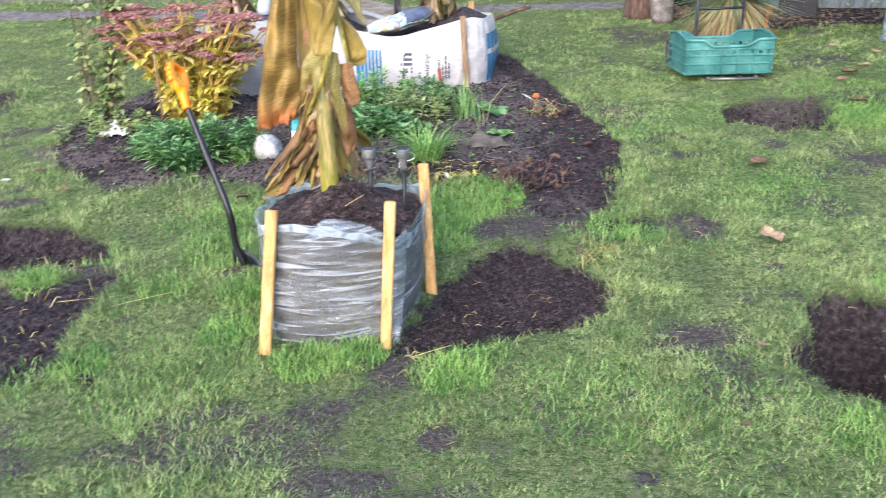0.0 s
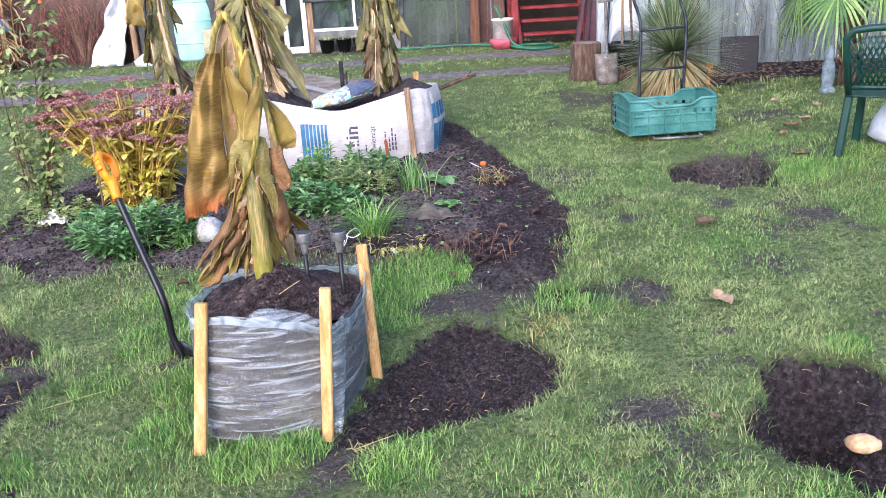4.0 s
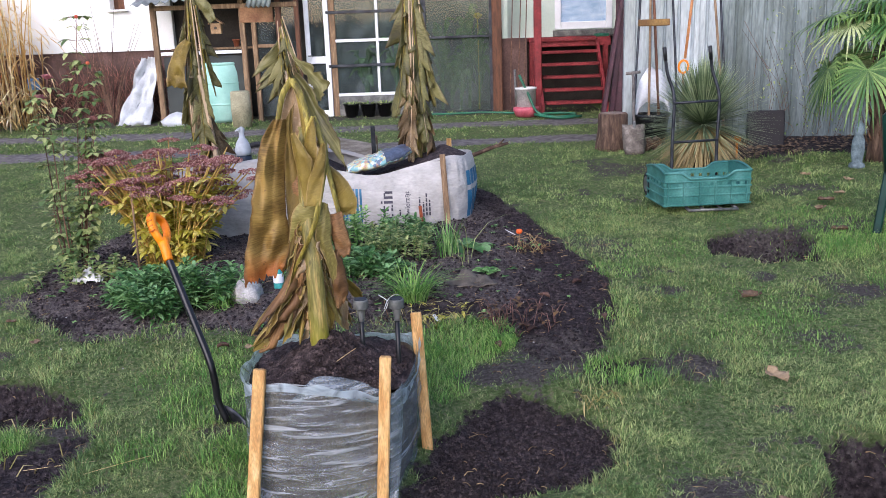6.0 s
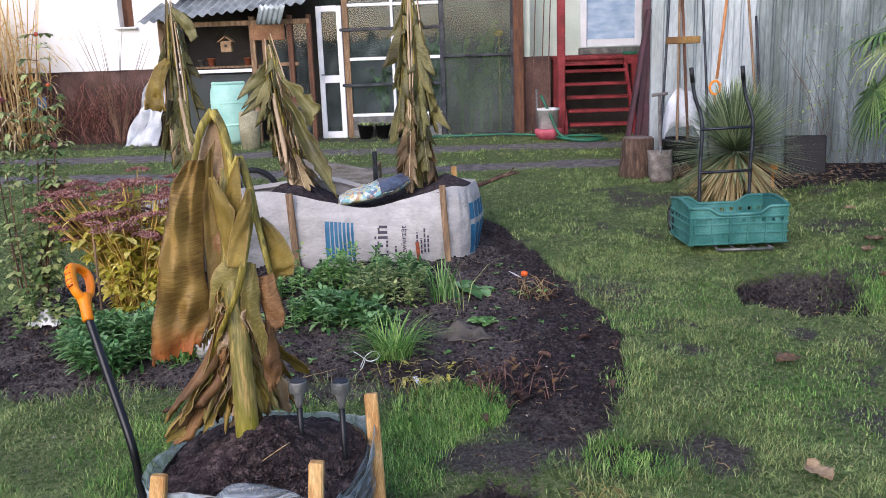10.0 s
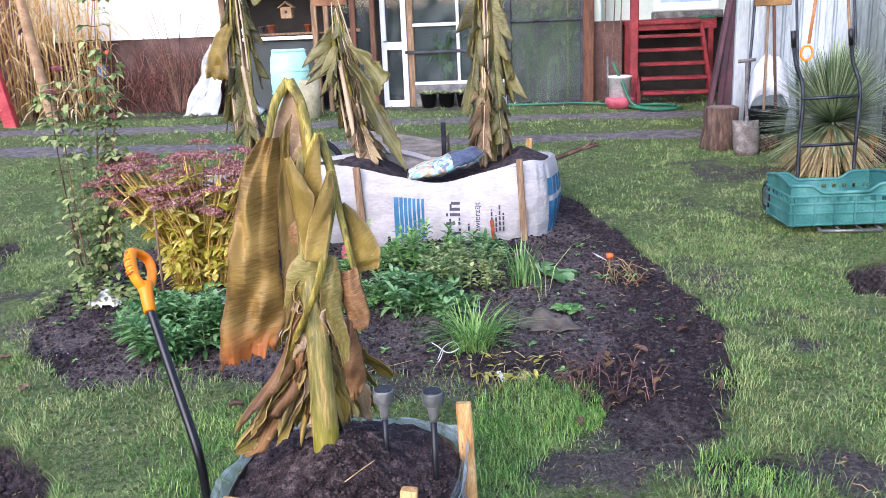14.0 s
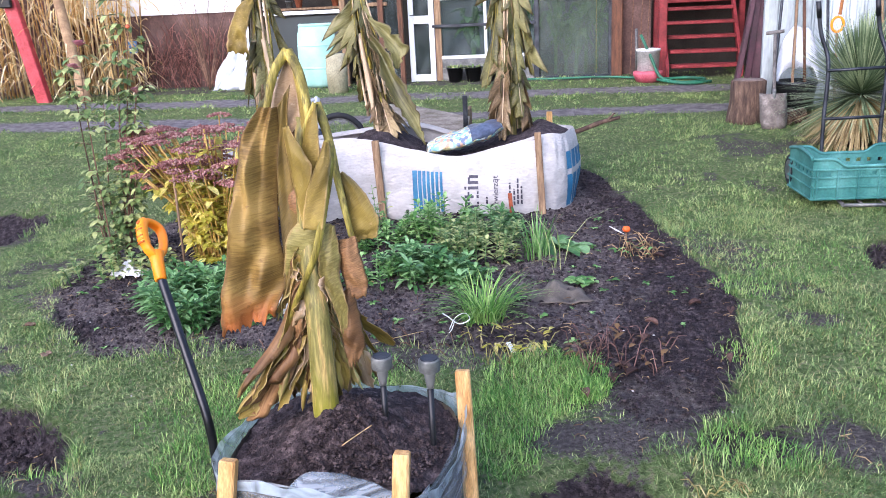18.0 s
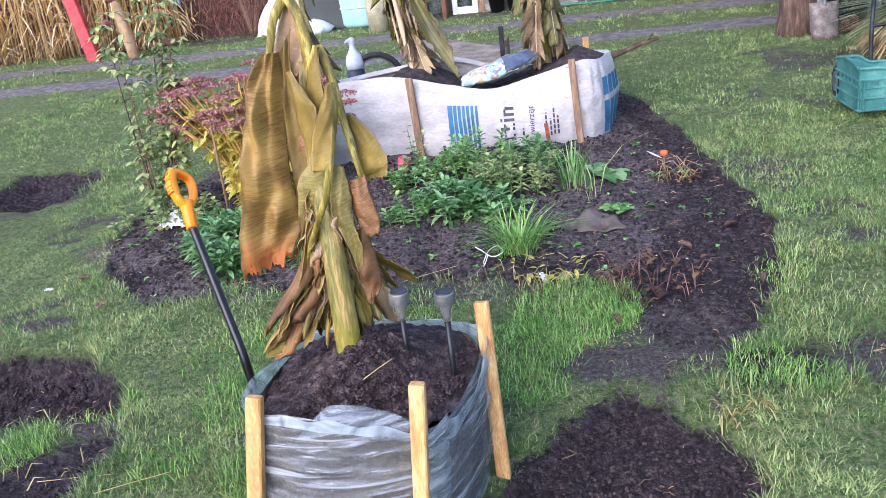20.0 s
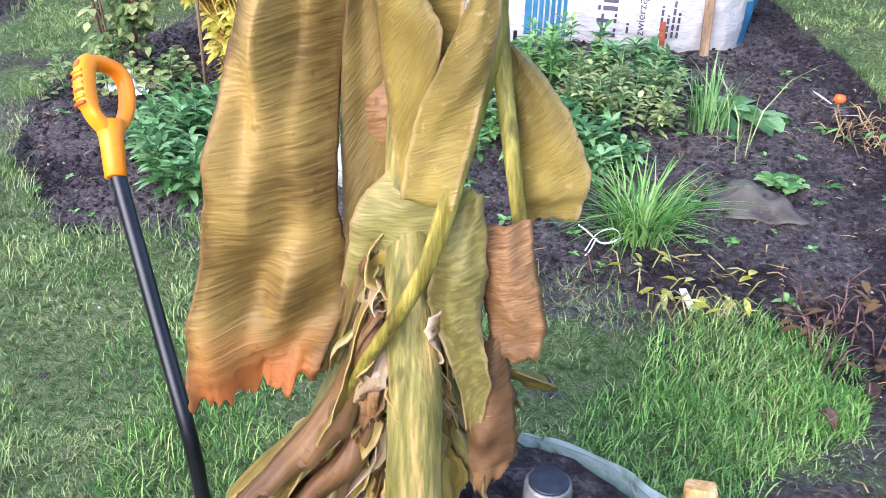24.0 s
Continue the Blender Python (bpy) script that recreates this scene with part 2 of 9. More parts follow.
def film_mat(name):
    """Milky polythene film, creased round the pot; opaque pale streaks stand in for highlights on wrinkles."""
    m = bpy.data.materials.new(name)
    m.use_nodes = True
    n, l = m.node_tree.nodes, m.node_tree.links
    bsdf = n["Principled BSDF"]
    tc, mp, no = n.new("ShaderNodeTexCoord"), n.new("ShaderNodeMapping"), n.new("ShaderNodeTexNoise")
    mp.inputs["Scale"].default_value = (4.0, 4.0, 46)
    l.new(tc.outputs["Object"], mp.inputs[0])
    l.new(mp.outputs[0], no.inputs["Vector"])
    no.inputs["Scale"].default_value, no.inputs["Detail"].default_value = 1.0, 7.0
    no.inputs["Distortion"].default_value = 1.1
    bp = n.new("ShaderNodeBump")
    bp.inputs["Strength"].default_value, bp.inputs["Distance"].default_value = 0.9, 0.02
    l.new(no.outputs["Fac"], bp.inputs["Height"])
    bsdf.inputs["Base Color"].default_value = lin("cfd4d5")
    bsdf.inputs["Roughness"].default_value = 0.22
    bsdf.inputs["Specular IOR Level"].default_value = 0.9
    l.new(bp.outputs[0], bsdf.inputs["Normal"])
    tr, mx, rp = n.new("ShaderNodeBsdfTransparent"), n.new("ShaderNodeMixShader"), n.new("ShaderNodeMapRange")
    tr.inputs[0].default_value = lin("dfe6e6")
    # long streaks turn opaque and pale where wrinkles would shine
    rp.inputs[1].default_value, rp.inputs[2].default_value = 0.42, 0.78
    rp.inputs[3].default_value, rp.inputs[4].default_value = 0.1, 0.6
    l.new(no.outputs["Fac"], rp.inputs[0])
    l.new(rp.outputs[0], mx.inputs[0])
    l.new(tr.outputs[0], mx.inputs[1])
    l.new(bsdf.outputs[0], mx.inputs[2])
    l.new(mx.outputs[0], n["Material Output"].inputs[0])
    return m


M_BLADE = mat("grass_blade", "55733c", "b0bd7a", "80a05a", scale=3.1, fine=14.0, rough=0.55, bump=0, random_by="island", leafy=0.3, vary=0.3)
M_LONG = mat("long_grass", "54863a", "a8c870", "78a84e", scale=4, rough=0.5, bump=0, random_by="island", leafy=0.35)
M_THATCH = mat("dead_grass", "8f8250", "c2b682", "a5a05c", scale=4, rough=0.8, bump=0, random_by="island", leafy=0.2)
M_SOIL = mat("peaty_soil", "2a2323", "4e4444", "3a3233", scale=24, fine=170, rough=0.9, bump=1.0, vary=0.6, spec=0.25, random_by="island")
M_POTSOIL = mat("planter_soil", "261d1b", "60524e", "3f3432", scale=26, fine=120, rough=0.9, bump=1.0, vary=0.6, spec=0.25)
M_WOOD = mat("raw_pine", "b9864c", "e0b77c", "cfa163", scale=5, fine=30, rough=0.7, bump=0.3, stretch=(8, 8, 1))
M_OLDWOOD = mat("weathered_wood", "6f5a45", "a08566", "866b50", scale=4, fine=24, rough=0.85, bump=0.5, stretch=(8, 8, 1))
M_BROWNWOOD = mat("brown_stained_wood", "4a3022", "6f4a34", scale=4, fine=24, rough=0.75, bump=0.4, stretch=(6, 6, 1))
M_REDWOOD = mat("oxblood_painted_wood", "6e2424", "93383a", "842c2e", scale=5, fine=30, rough=0.55, bump=0.2)
M_FILM = film_mat("milky_film")
M_CUFF = cuff_mat("doubled_film")
M_DARKLEAF = leaf_mat("dark_olive_leaf", "3c3016", "8a7238", "63502a", freq=170.0, edge="6a5430", big=5.0, contrast=0.3)
M_TAN = leaf_mat("dry_tan_leaf", "8a6c4a", "d0b48c", "b09470", freq=160.0, edge="dcc4a4", contrast=0.3)
M_BIGLEAF = leaf_mat("broad_brown_leaf", "4c3618", "a88848", "7c602f", freq=190.0, tip="a85c2a", edge="6a4a28", big=7.0, contrast=0.4)
M_OCHRE = leaf_mat("ochre_leaf", "6e5a26", "bca452", "97803c", freq=150.0, edge="c8a870", contrast=0.3)
M_BROWN = leaf_mat("brown_leaf", edge="5a482a", a="4a3320", b="ae8254", c="7c5836")
M_OLIVE = mat("olive_midrib", "5c4f1c", "b5a24e", "8a7c30", scale=10, fine=60, rough=0.5, bump=0.4, stretch=(5, 5, 0.5), vary=0.35, flecks=40)
M_STRAW = leaf_mat("straw_green_leaf", "6a6030", "b3a868", "8f8448", freq=60.0)
M_RUST = leaf_mat("rust_orange_leaf", edge="5a482a", a="5c4026", b="aa8458", c="84603a", freq=180.0, contrast=0.4)
M_DRAB = leaf_mat("drab_green_leaf", edge="5a482a", a="3a371c", b="8c8656", c="646036", big=4.0, rough=0.5, leafy=0.12)
M_DRABBROWN = leaf_mat("drab_brown_leaf", edge="5a482a", a="4c3c26", b="ac9870", c="786244", big=4.0, leafy=0.12)
M_STEM = mat("banana_stem", "55502a", "a88c58", "7c7440", flecks=34, scale=14, fine=60, rough=0.55, bump=0.4, stretch=(4, 4, 0.3), vary=0.35)
M_NEARSTEM = mat("near_banana_stem", "5f5a2a", "b09458", "847a42", flecks=34, scale=14, fine=60, rough=0.45, bump=0.3, stretch=(4, 4, 0.3), vary=0.35, low=("7f7a22", 0.04))
M_ORANGE = mat("orange_plastic", "f07a08", "ff9a16", scale=4, fine=80, rough=0.42, bump=0.03, vary=0.05)
M_BLACK = mat("black_plastic", "0d0d0e", "1d1d1f", scale=6, rough=0.4, bump=0.06)
M_DARKSTEEL = mat("dark_steel", "2a2c30", "4a4d52", scale=8, rough=0.45, metal=0.7, bump=0.15)
M_GREYSTEEL = mat("worn_grey_steel", "595a58", "8a8a84", "6f706c", scale=9, rough=0.55, metal=0.5, bump=0.2)
M_BAG = mat("woven_white_bag", "a3a09b", "bcb9b4", "b0ada8", scale=5, fine=30, rough=0.6, bump=0.8, vary=0.1, stretch=(1, 1, 2.2))
M_BLUE = mat("blue_print", "1f5c7c", "3a7a9a", scale=8, fine=200, rough=0.6, bump=0.1, vary=0.15)
M_INK = mat("dark_print", "33303a", "4b4854", scale=8, fine=200, rough=0.6, bump=0, vary=0.1)
M_CRATE = mat("teal_crate_plastic", "2a645e", "528a82", "3d776f", scale=7, fine=60, rough=0.45, bump=0.08, vary=0.16)
M_LEAF = mat("fresh_green_leaf", "4a7a38", "98bc74", "6a9a50", scale=9, rough=0.5, bump=0.1, random_by="island", leafy=0.25)
M_DEEPLEAF = mat("deep_green_leaf", "3c6634", "8ab074", "588646", scale=9, rough=0.5, bump=0.1, random_by="island", leafy=0.2)
M_ROSELEAF = mat("rose_leaf", "5e7846", "b4bc7c", "84985a", scale=6, rough=0.5, bump=0.1, random_by="island", leafy=0.25)
M_YELLOWLEAF = mat("yellow_leaf", "b8b246", "f2e68e", "dace60", scale=8, rough=0.55, bump=0.1, random_by="island", leafy=0.45)
M_AMBERSTEM = mat("amber_stem", "a07a3c", "ccab5c", scale=12, rough=0.6, bump=0.2)
M_HEAD = mat("faded_flower_head", "86524c", "c0968a", "a26e66", scale=30, fine=200, rough=0.85, bump=0.8, random_by="island")
M_TWIG = mat("brown_twig", "4a342a", "7a5c48", scale=20, rough=0.85, bump=0.3, random_by="island")
M_REED = mat("dry_reed", "d8b678", "fff0c8", "efd6a2", scale=3, rough=0.75, bump=0.1, random_by="island", leafy=0.5)
M_STONE = mat("pale_stone", "8f8a84", "c9c6c0", scale=14, fine=90, rough=0.8, bump=0.5)
M_WHITE = mat("white_plastic_sheet", "b4b8bb", "d8dcde", scale=5, fine=40, rough=0.45, bump=0.4, vary=0.05)
M_WALL = mat("white_render", "e6e6e0", "f2f2ee", scale=1.5, fine=50, rough=0.9, bump=0.15, vary=0.04)
M_MINTWALL = mat("pale_mint_render", "b9cabb", "d2ddd0", scale=1.5, fine=50, rough=0.9, bump=0.15, vary=0.05)
M_PLINTH = mat("dark_plinth", "4a3833", "705850", "5c463f", scale=3, fine=40, rough=0.9, bump=0.5)
# near-black tones carry the shade of interiors and of the wall under the steps
M_DARK = mat("interior_shade", "2a2622", "46403a", scale=2, rough=0.9, bump=0.1)
M_FRAME = mat("white_upvc", "dfe1e2", "f3f4f4", scale=3, rough=0.4, bump=0, vary=0.03)
M_TIN = mat("galvanised_sheet", "86908f", "bcc6c8", "a4aeb0", scale=1.3, fine=18, rough=0.4, metal=0.35, bump=0.15, stretch=(3, 3, 0.5), vary=0.2)
# darker copy of the sheet colour, with the vine's shading put in
M_TINDARK = mat("darker_galvanised_sheet", "59635f", "8d9896", "727d7b", scale=1.6, fine=18, rough=0.55, metal=0.25, bump=0.2, stretch=(3, 3, 0.5), vary=0.25)
M_ROOF = mat("corrugated_fibre_sheet", "5f6668", "8d9496", scale=3, rough=0.8, bump=0.2)
M_MINT = mat("mint_barrel_plastic", "8fc2b2", "b0dcce", "a0d0c0", scale=3, fine=60, rough=0.45, bump=0.06, vary=0.06)
M_YUCCA = mat("yucca_leaf", "566a48", "aab68c", "7c8e68", scale=3, rough=0.5, bump=0, random_by="island", leafy=0.15)
M_YUCCADRY = mat("dry_yucca_leaf", "a08a5c", "cbb88a", scale=3, rough=0.7, bump=0, random_by="island", leafy=0.1)
M_PALM = mat("palm_leaf", "3f6830", "8aa65c", "5f8442", scale=3, rough=0.45, bump=0, random_by="island", leafy=0.2)
M_PALMPALE = mat("pale_palm_leaf", "8c9c60", "bcc68c", scale=3, rough=0.5, bump=0, random_by="island", leafy=0.2)
M_CHAIR = mat("dark_green_plastic", "0a2c25", "143f35", scale=5, rough=0.4, bump=0.03, vary=0.08)
M_TABLE = mat("dark_table_plastic", "1c2622", "2c3833", scale=5, rough=0.35, bump=0.03, vary=0.08)
M_BARK = mat("rough_bark", "3f3028", "75604f", "584538", scale=8, fine=40, rough=0.95, bump=1.0, stretch=(3, 3, 0.6))
M_CUT = mat("cut_wood", "8a6d50", "b0916c", scale=12, fine=60, rough=0.8, bump=0.3)
M_GNOME = mat("mossy_concrete", "4c5a5e", "7c8c90", scale=14, fine=90, rough=0.85, bump=0.4)
M_HOSE = mat("green_hose", "1c5640", "2c7256", scale=6, rough=0.45, bump=0)
M_RED = mat("red_plastic", "a84452", "c46470", scale=6, rough=0.5, bump=0.05)
M_DEADLEAF = mat("fallen_leaf", "6a5440", "a48c6c", "887058", scale=20, rough=0.75, bump=0.4, random_by="object", leafy=0.1)
M_RUSTLEAF = mat("red_brown_leaf", "38261f", "6e5144", "523a30", scale=20, rough=0.7, bump=0.4, random_by="object", leafy=0.1)
M_CLOTH = mat("grey_brown_cloth", "4a443c", "6f665a", scale=12, fine=300, rough=0.95, bump=0.4)
M_RUBBER = mat("tyre_rubber", "17171a", "2b2b2d", scale=8, rough=0.75, bump=0.2)
# faint patchy grey haze in these two panes stands in for reflections
M_PANE = glass_mat("house_glass", "c8d4d4", gloss=0.05, clear=1.0)
M_FOILPANE = glass_mat("hazed_foil_pane", "b9c4bc", gloss=0.0, clear=0.96, rough=0.1)


def ground_mat():
    """Lawn, dark soil and trodden earth, mixed by the ground's own attributes."""
    m = bpy.data.materials.new("garden_ground")
    m.use_nodes = True
    n, l = m.node_tree.nodes, m.node_tree.links
    bsdf = n["Principled BSDF"]
    tc = n.new("ShaderNodeTexCoord")

    def noise_ramp(scale, stops):
        t, r = n.new("ShaderNodeTexNoise"), n.new("ShaderNodeValToRGB")
        t.inputs["Scale"].default_value, t.inputs["Detail"].default_value = scale, 8.0
        l.new(tc.outputs["Object"], t.inputs["Vector"])
        e = r.color_ramp.elements
        e[0].position, e[0].color = stops[0][0], lin(stops[0][1])
        e[1].position, e[1].color = stops[-1][0], lin(stops[-1][1])
        for p, c in stops[1:-1]:
            e.new(p).color = lin(c)
        l.new(t.outputs["Fac"], r.inputs[0])
        return r.outputs[0], t.outputs["Fac"]

    turf, f1 = noise_ramp(38, [(0.3, "47562f"), (0.48, "667a48"), (0.6, "80895c"), (0.75, "877f6a")])
    soil, f2 = noise_ramp(34, [(0.3, "241e1f"), (0.46, "3c3435"), (0.58, "504647"), (0.75, "6c6160")])
    crust, f4 = noise_ramp(48, [(0.3, "4e4442"), (0.5, "6c625f"), (0.62, "827873"), (0.75, "958b83")])
    path, f5 = noise_ramp(12, [(0.3, "6c6769"), (0.5, "868082"), (0.75, "a29c9a")])
    earth, f3 = noise_ramp(52, [(0.3, "443e3c"), (0.5, "5c5551"), (0.75, "7a736c")])
    mixes = []
    col = turf
    for name, other in (("soil", soil), ("crust", crust), ("track", earth), ("path", path)):
        at, mx, ad = n.new("ShaderNodeAttribute"), n.new("ShaderNodeMix"), n.new("ShaderNodeMath")
        at.attribute_name = name
        mx.data_type = "RGBA"
        sub = n.new("ShaderNodeMath")
        sub.operation = "MULTIPLY_ADD"
        sub.inputs[1].default_value, sub.inputs[2].default_value = 0.9, -0.45
        l.new(f1, sub.inputs[0])
        l.new(at.outputs["Fac"], ad.inputs[0])
        l.new(sub.outputs[0], ad.inputs[1])
        st = n.new("ShaderNodeMapRange")
        st.inputs[1].default_value, st.inputs[2].default_value = 0.38, 0.62
        l.new(ad.outputs[0], st.inputs[0])
        l.new(st.outputs[0], mx.inputs[0])
        l.new(col, mx.inputs[6])
        l.new(other, mx.inputs[7])
        col = mx.outputs[2]
    l.new(col, bsdf.inputs["Base Color"])
    bsdf.inputs["Roughness"].default_value = 0.92
    bsdf.inputs["Specular IOR Level"].default_value = 0.2
    t = n.new("ShaderNodeTexNoise")
    t.inputs["Scale"].default_value, t.inputs["Detail"].default_value = 60.0, 9.0
    t.inputs["Roughness"].default_value = 0.65
    l.new(tc.outputs["Object"], t.inputs["Vector"])
    bp = n.new("ShaderNodeBump")
    bp.inputs["Strength"].default_value, bp.inputs["Distance"].default_value = 1.0, 0.07
    l.new(t.outputs["Fac"], bp.inputs["Height"])
    l.new(bp.outputs[0], bsdf.inputs["Normal"])
    return m


M_GROUND = ground_mat()


# ---- mesh helpers ----
class MB:
    """Collects vertices and faces of one mesh."""

    def __init__(self):
        self.v, self.f, self.s, self.uv = [], [], [], []

    def add(self, vs, fs, smooth=True):
        k = len(self.v)
        self.v += [tuple(p) for p in vs]
        self.f += [tuple(i + k for i in q) for q in fs]
        self.s += [smooth] * len(fs)
        return self

    def box(self, c, s, bev=0.003, rot=None):
        """A box with chamfered edges: centre, full size, chamfer, turn (degrees)."""
        h = [max(d / 2, 1e-4) for d in s]
        b = min(bev, *(d * 0.45 for d in h))
        r = Euler([radians(a) for a in rot]).to_matrix() if rot else None
        vs, idx = [], {}
        for sx in (-1, 1):
            for sy in (-1, 1):
                for sz in (-1, 1):
                    for ax in range(3):
                        p = [sx * (h[0] - b), sy * (h[1] - b), sz * (h[2] - b)]
                        p[ax] = (sx, sy, sz)[ax] * h[ax]
                        p = Vector(p)
                        if r:
                            p = r @ p
                        idx[sx, sy, sz, ax] = len(vs)
                        vs.append((p.x + c[0], p.y + c[1], p.z + c[2]))
        fs = []
        for ax in range(3):
            o1, o2 = [a for a in range(3) if a != ax]
            for sg in (-1, 1):
                q = []
                for a, bb in ((-1, -1), (1, -1), (1, 1), (-1, 1)):
                    k = [0, 0, 0]
                    k[ax], k[o1], k[o2] = sg, a, bb
                    q.append(idx[(*k, ax)])
                fs.append(q if (sg > 0) == (ax != 1) else q[::-1])
            for a in (-1, 1):
                for bb in (-1, 1):
                    k0, k1 = [0, 0, 0], [0, 0, 0]
                    k0[ax], k1[ax] = -1, 1
                    for k in (k0, k1):
                        k[o1], k[o2] = a, bb
                    fs.append([idx[(*k0, o1)], idx[(*k1, o1)], idx[(*k1, o2)], idx[(*k0, o2)]])
        for sx in (-1, 1):
            for sy in (-1, 1):
                for sz in (-1, 1):
                    fs.append([idx[sx, sy, sz, a] for a in range(3)])
        return self.add(vs, fs, False)

    def tube(self, pts, rad, seg=8, flat=1.0):
        """A round bar along points; rad: one radius or one for each point; flat squeezes it across."""
        pts = [Vector(p) for p in pts]
        rads = rad if isinstance(rad, (list, tuple)) else [rad] * len(pts)
        vs, fs = [], []
        t0 = (pts[1] - pts[0]).normalized()
        nrm = t0.orthogonal().normalized()
        for i, p in enumerate(pts):
            t = (pts[min(i + 1, len(pts) - 1)] - pts[max(i - 1, 0)]).normalized()
            nrm = (nrm - t * nrm.dot(t)).normalized()
            bn = t.cross(nrm)
            for k in range(seg):
                a = 2 * math.pi * k / seg
                vs.append(p + (nrm * math.cos(a) + bn * math.sin(a) * flat) * rads[i])
        for i in range(len(pts) - 1):
            for k in range(seg):
                k2 = (k + 1) % seg
                fs.append((i * seg + k, i * seg + k2, (i + 1) * seg + k2, (i + 1) * seg + k))
        self.add(vs, fs)
        n = len(pts) - 1
        base = len(self.v) - len(vs)
        self.f += [tuple(base + k for k in range(seg))[::-1], tuple(base + n * seg + k for k in range(seg))]
        self.s += [False, False]
        return self

    def lathe(self, prof, seg=20, c=(0, 0, 0), wob=None):
        """A turned form: profile of (radius, height)."""
        vs, fs = [], []
        for j, (r, z) in enumerate(prof):
            for k in range(seg):
                a = 2 * math.pi * k / seg
                q = r * (1 + (wob(a, z) if wob else 0))
                vs.append((c[0] + q * math.cos(a), c[1] + q * math.sin(a), c[2] + z))
        for j in range(len(prof) - 1):
            for k in range(seg):
                k2 = (k + 1) % seg
                fs.append((j * seg + k, j * seg + k2, (j + 1) * seg + k2, (j + 1) * seg + k))
        self.add(vs, fs)
        base = len(self.v) - len(vs)
        n = len(prof) - 1
        if prof[0][0] > 1e-4:
            self.f.append(tuple(base + k for k in range(seg))[::-1])
            self.s.append(False)
        if prof[-1][0] > 1e-4:
            self.f.append(tuple(base + n * seg + k for k in range(seg)))
            self.s.append(False)
        return self

    def sheet(self, fn, nu, nv, thick=0.0, flat=False, turn=0.0):
        """A sheet fn(u, v) with u, v from 0 to 1, closed with a thickness where one is given."""
        g = [[Vector(fn(i / nu, j / nv)) for j in range(nv + 1)] for i in range(nu + 1)]
        w = nv + 1
        vs = [p for row in g for p in row]
        uv = [((j / nv * turn, i / nu) if turn else (i / nu, j / nv)) + (1 - abs(2 * j / nv - 1),) for i in range(nu + 1) for j in range(nv + 1)]
        self.uv.append((len(self.v), uv * (2 if thick else 1)))
        fs = [(i * w + j, (i + 1) * w + j, (i + 1) * w + j + 1, i * w + j + 1) for i in range(nu) for j in range(nv)]
        if thick:
            n0 = len(vs)
            back = []
            for i in range(nu + 1):
                for j in range(nv + 1):
                    du = g[min(i + 1, nu)][j] - g[max(i - 1, 0)][j]
                    dv = g[i][min(j + 1, nv)] - g[i][max(j - 1, 0)]
                    c = du.cross(dv)
                    back.append(g[i][j] - (c.normalized() if c.length > 1e-9 else Vector((0, 0, 1))) * thick)
            vs = vs + back
            fs += [tuple(k + n0 for k in q)[::-1] for q in list(fs)]
            rim = [i * w for i in range(nu + 1)] + [nu * w + j for j in range(1, nv + 1)]
            rim += [i * w + nv for i in range(nu - 1, -1, -1)] + [j for j in range(nv - 1, 0, -1)]
            for a, b in zip(rim, rim[1:] + rim[:1]):
                fs.append((b, a, a + n0, b + n0))
        return self.add(vs, fs, not flat)


def beam(mb, p0, p1, w, d, bev=0.004, face=(0, -1, 0), end=1.0):
    """A sawn batten from p0 to p1, w across and d deep, tapered to end at the far end."""
    p0, p1, f = Vector(p0), Vector(p1), Vector(face)
    t = (p1 - p0).normalized()
    sx = t.cross(f).normalized()
    sy = sx.cross(t)
    vs, a, b = [], w / 2, d / 2
    sec = [(-a + bev, -b), (a - bev, -b), (a, -b + bev), (a, b - bev), (a - bev, b), (-a + bev, b), (-a, b - bev), (-a, -b + bev)]
    for p, k in ((p0, 1.0), (p1 - t * bev, end), (p1, end * 0.9)):
        vs += [p + sx * x * k + sy * y * k for x, y in sec]
    fs = [(r * 8 + i, r * 8 + (i + 1) % 8, r * 8 + 8 + (i + 1) % 8, r * 8 + 8 + i) for r in range(2) for i in range(8)]
    fs += [tuple(range(16, 24)), tuple(range(7, -1, -1))]
    return mb.add(vs, fs, False)


def ribbon(ctrl, widths, face, n=22, m=6, fold=0.3, ragged=0.2, ripple=0.06, thick=0.0015, seed=0, twist=0.0):
    """A hanging strip of leaf along control points, folded along its middle, with a ragged edge."""
    pts = curve_pts(ctrl, n)
    f = Vector(face).normalized()
    tang = [(pts[min(i + 1, n)] - pts[max(i - 1, 0)]).normalized() for i in range(n + 1)]

    def fn(u, v):
        i = min(int(round(u * n)), n)
        side = tang[i].cross(f)
        side = side.normalized() if side.length > 1e-5 else Vector((1, 0, 0))
        nor = side.cross(tang[i])
        if twist:
            ca, sa = math.cos(twist * u), math.sin(twist * u)
            side, nor = side * ca + nor * sa, nor * ca - side * sa
        w = float(np.interp(u, np.linspace(0, 1, len(widths)), widths))
        s = 2 * v - 1
        rag = 1 + ragged * (noise.noise((u * 7 + seed * 3.1, math.copysign(1, s) * 2, seed)) + 0.6 * noise.noise((u * 23 + seed, math.copysign(3, s), seed)) + 0.35 * noise.noise((u * 61 + seed, math.copysign(5, s), seed))) * abs(s)
        off = fold * abs(s) * w * 0.5 + ripple * w * (noise.noise((u * 2.2 + seed, s * 1.5, seed * 1.7)) + 0.3 * noise.noise((u * 6 + seed, s * 3, seed * 0.7)))
        sway = 0.35 * ripple * w * noise.noise((u * 3, seed * 2.3, 7))
        return pts[i] + side * (s * w * 0.5 * rag + sway) + nor * off
    return MB().sheet(fn, n, m, thick, turn=0.1)


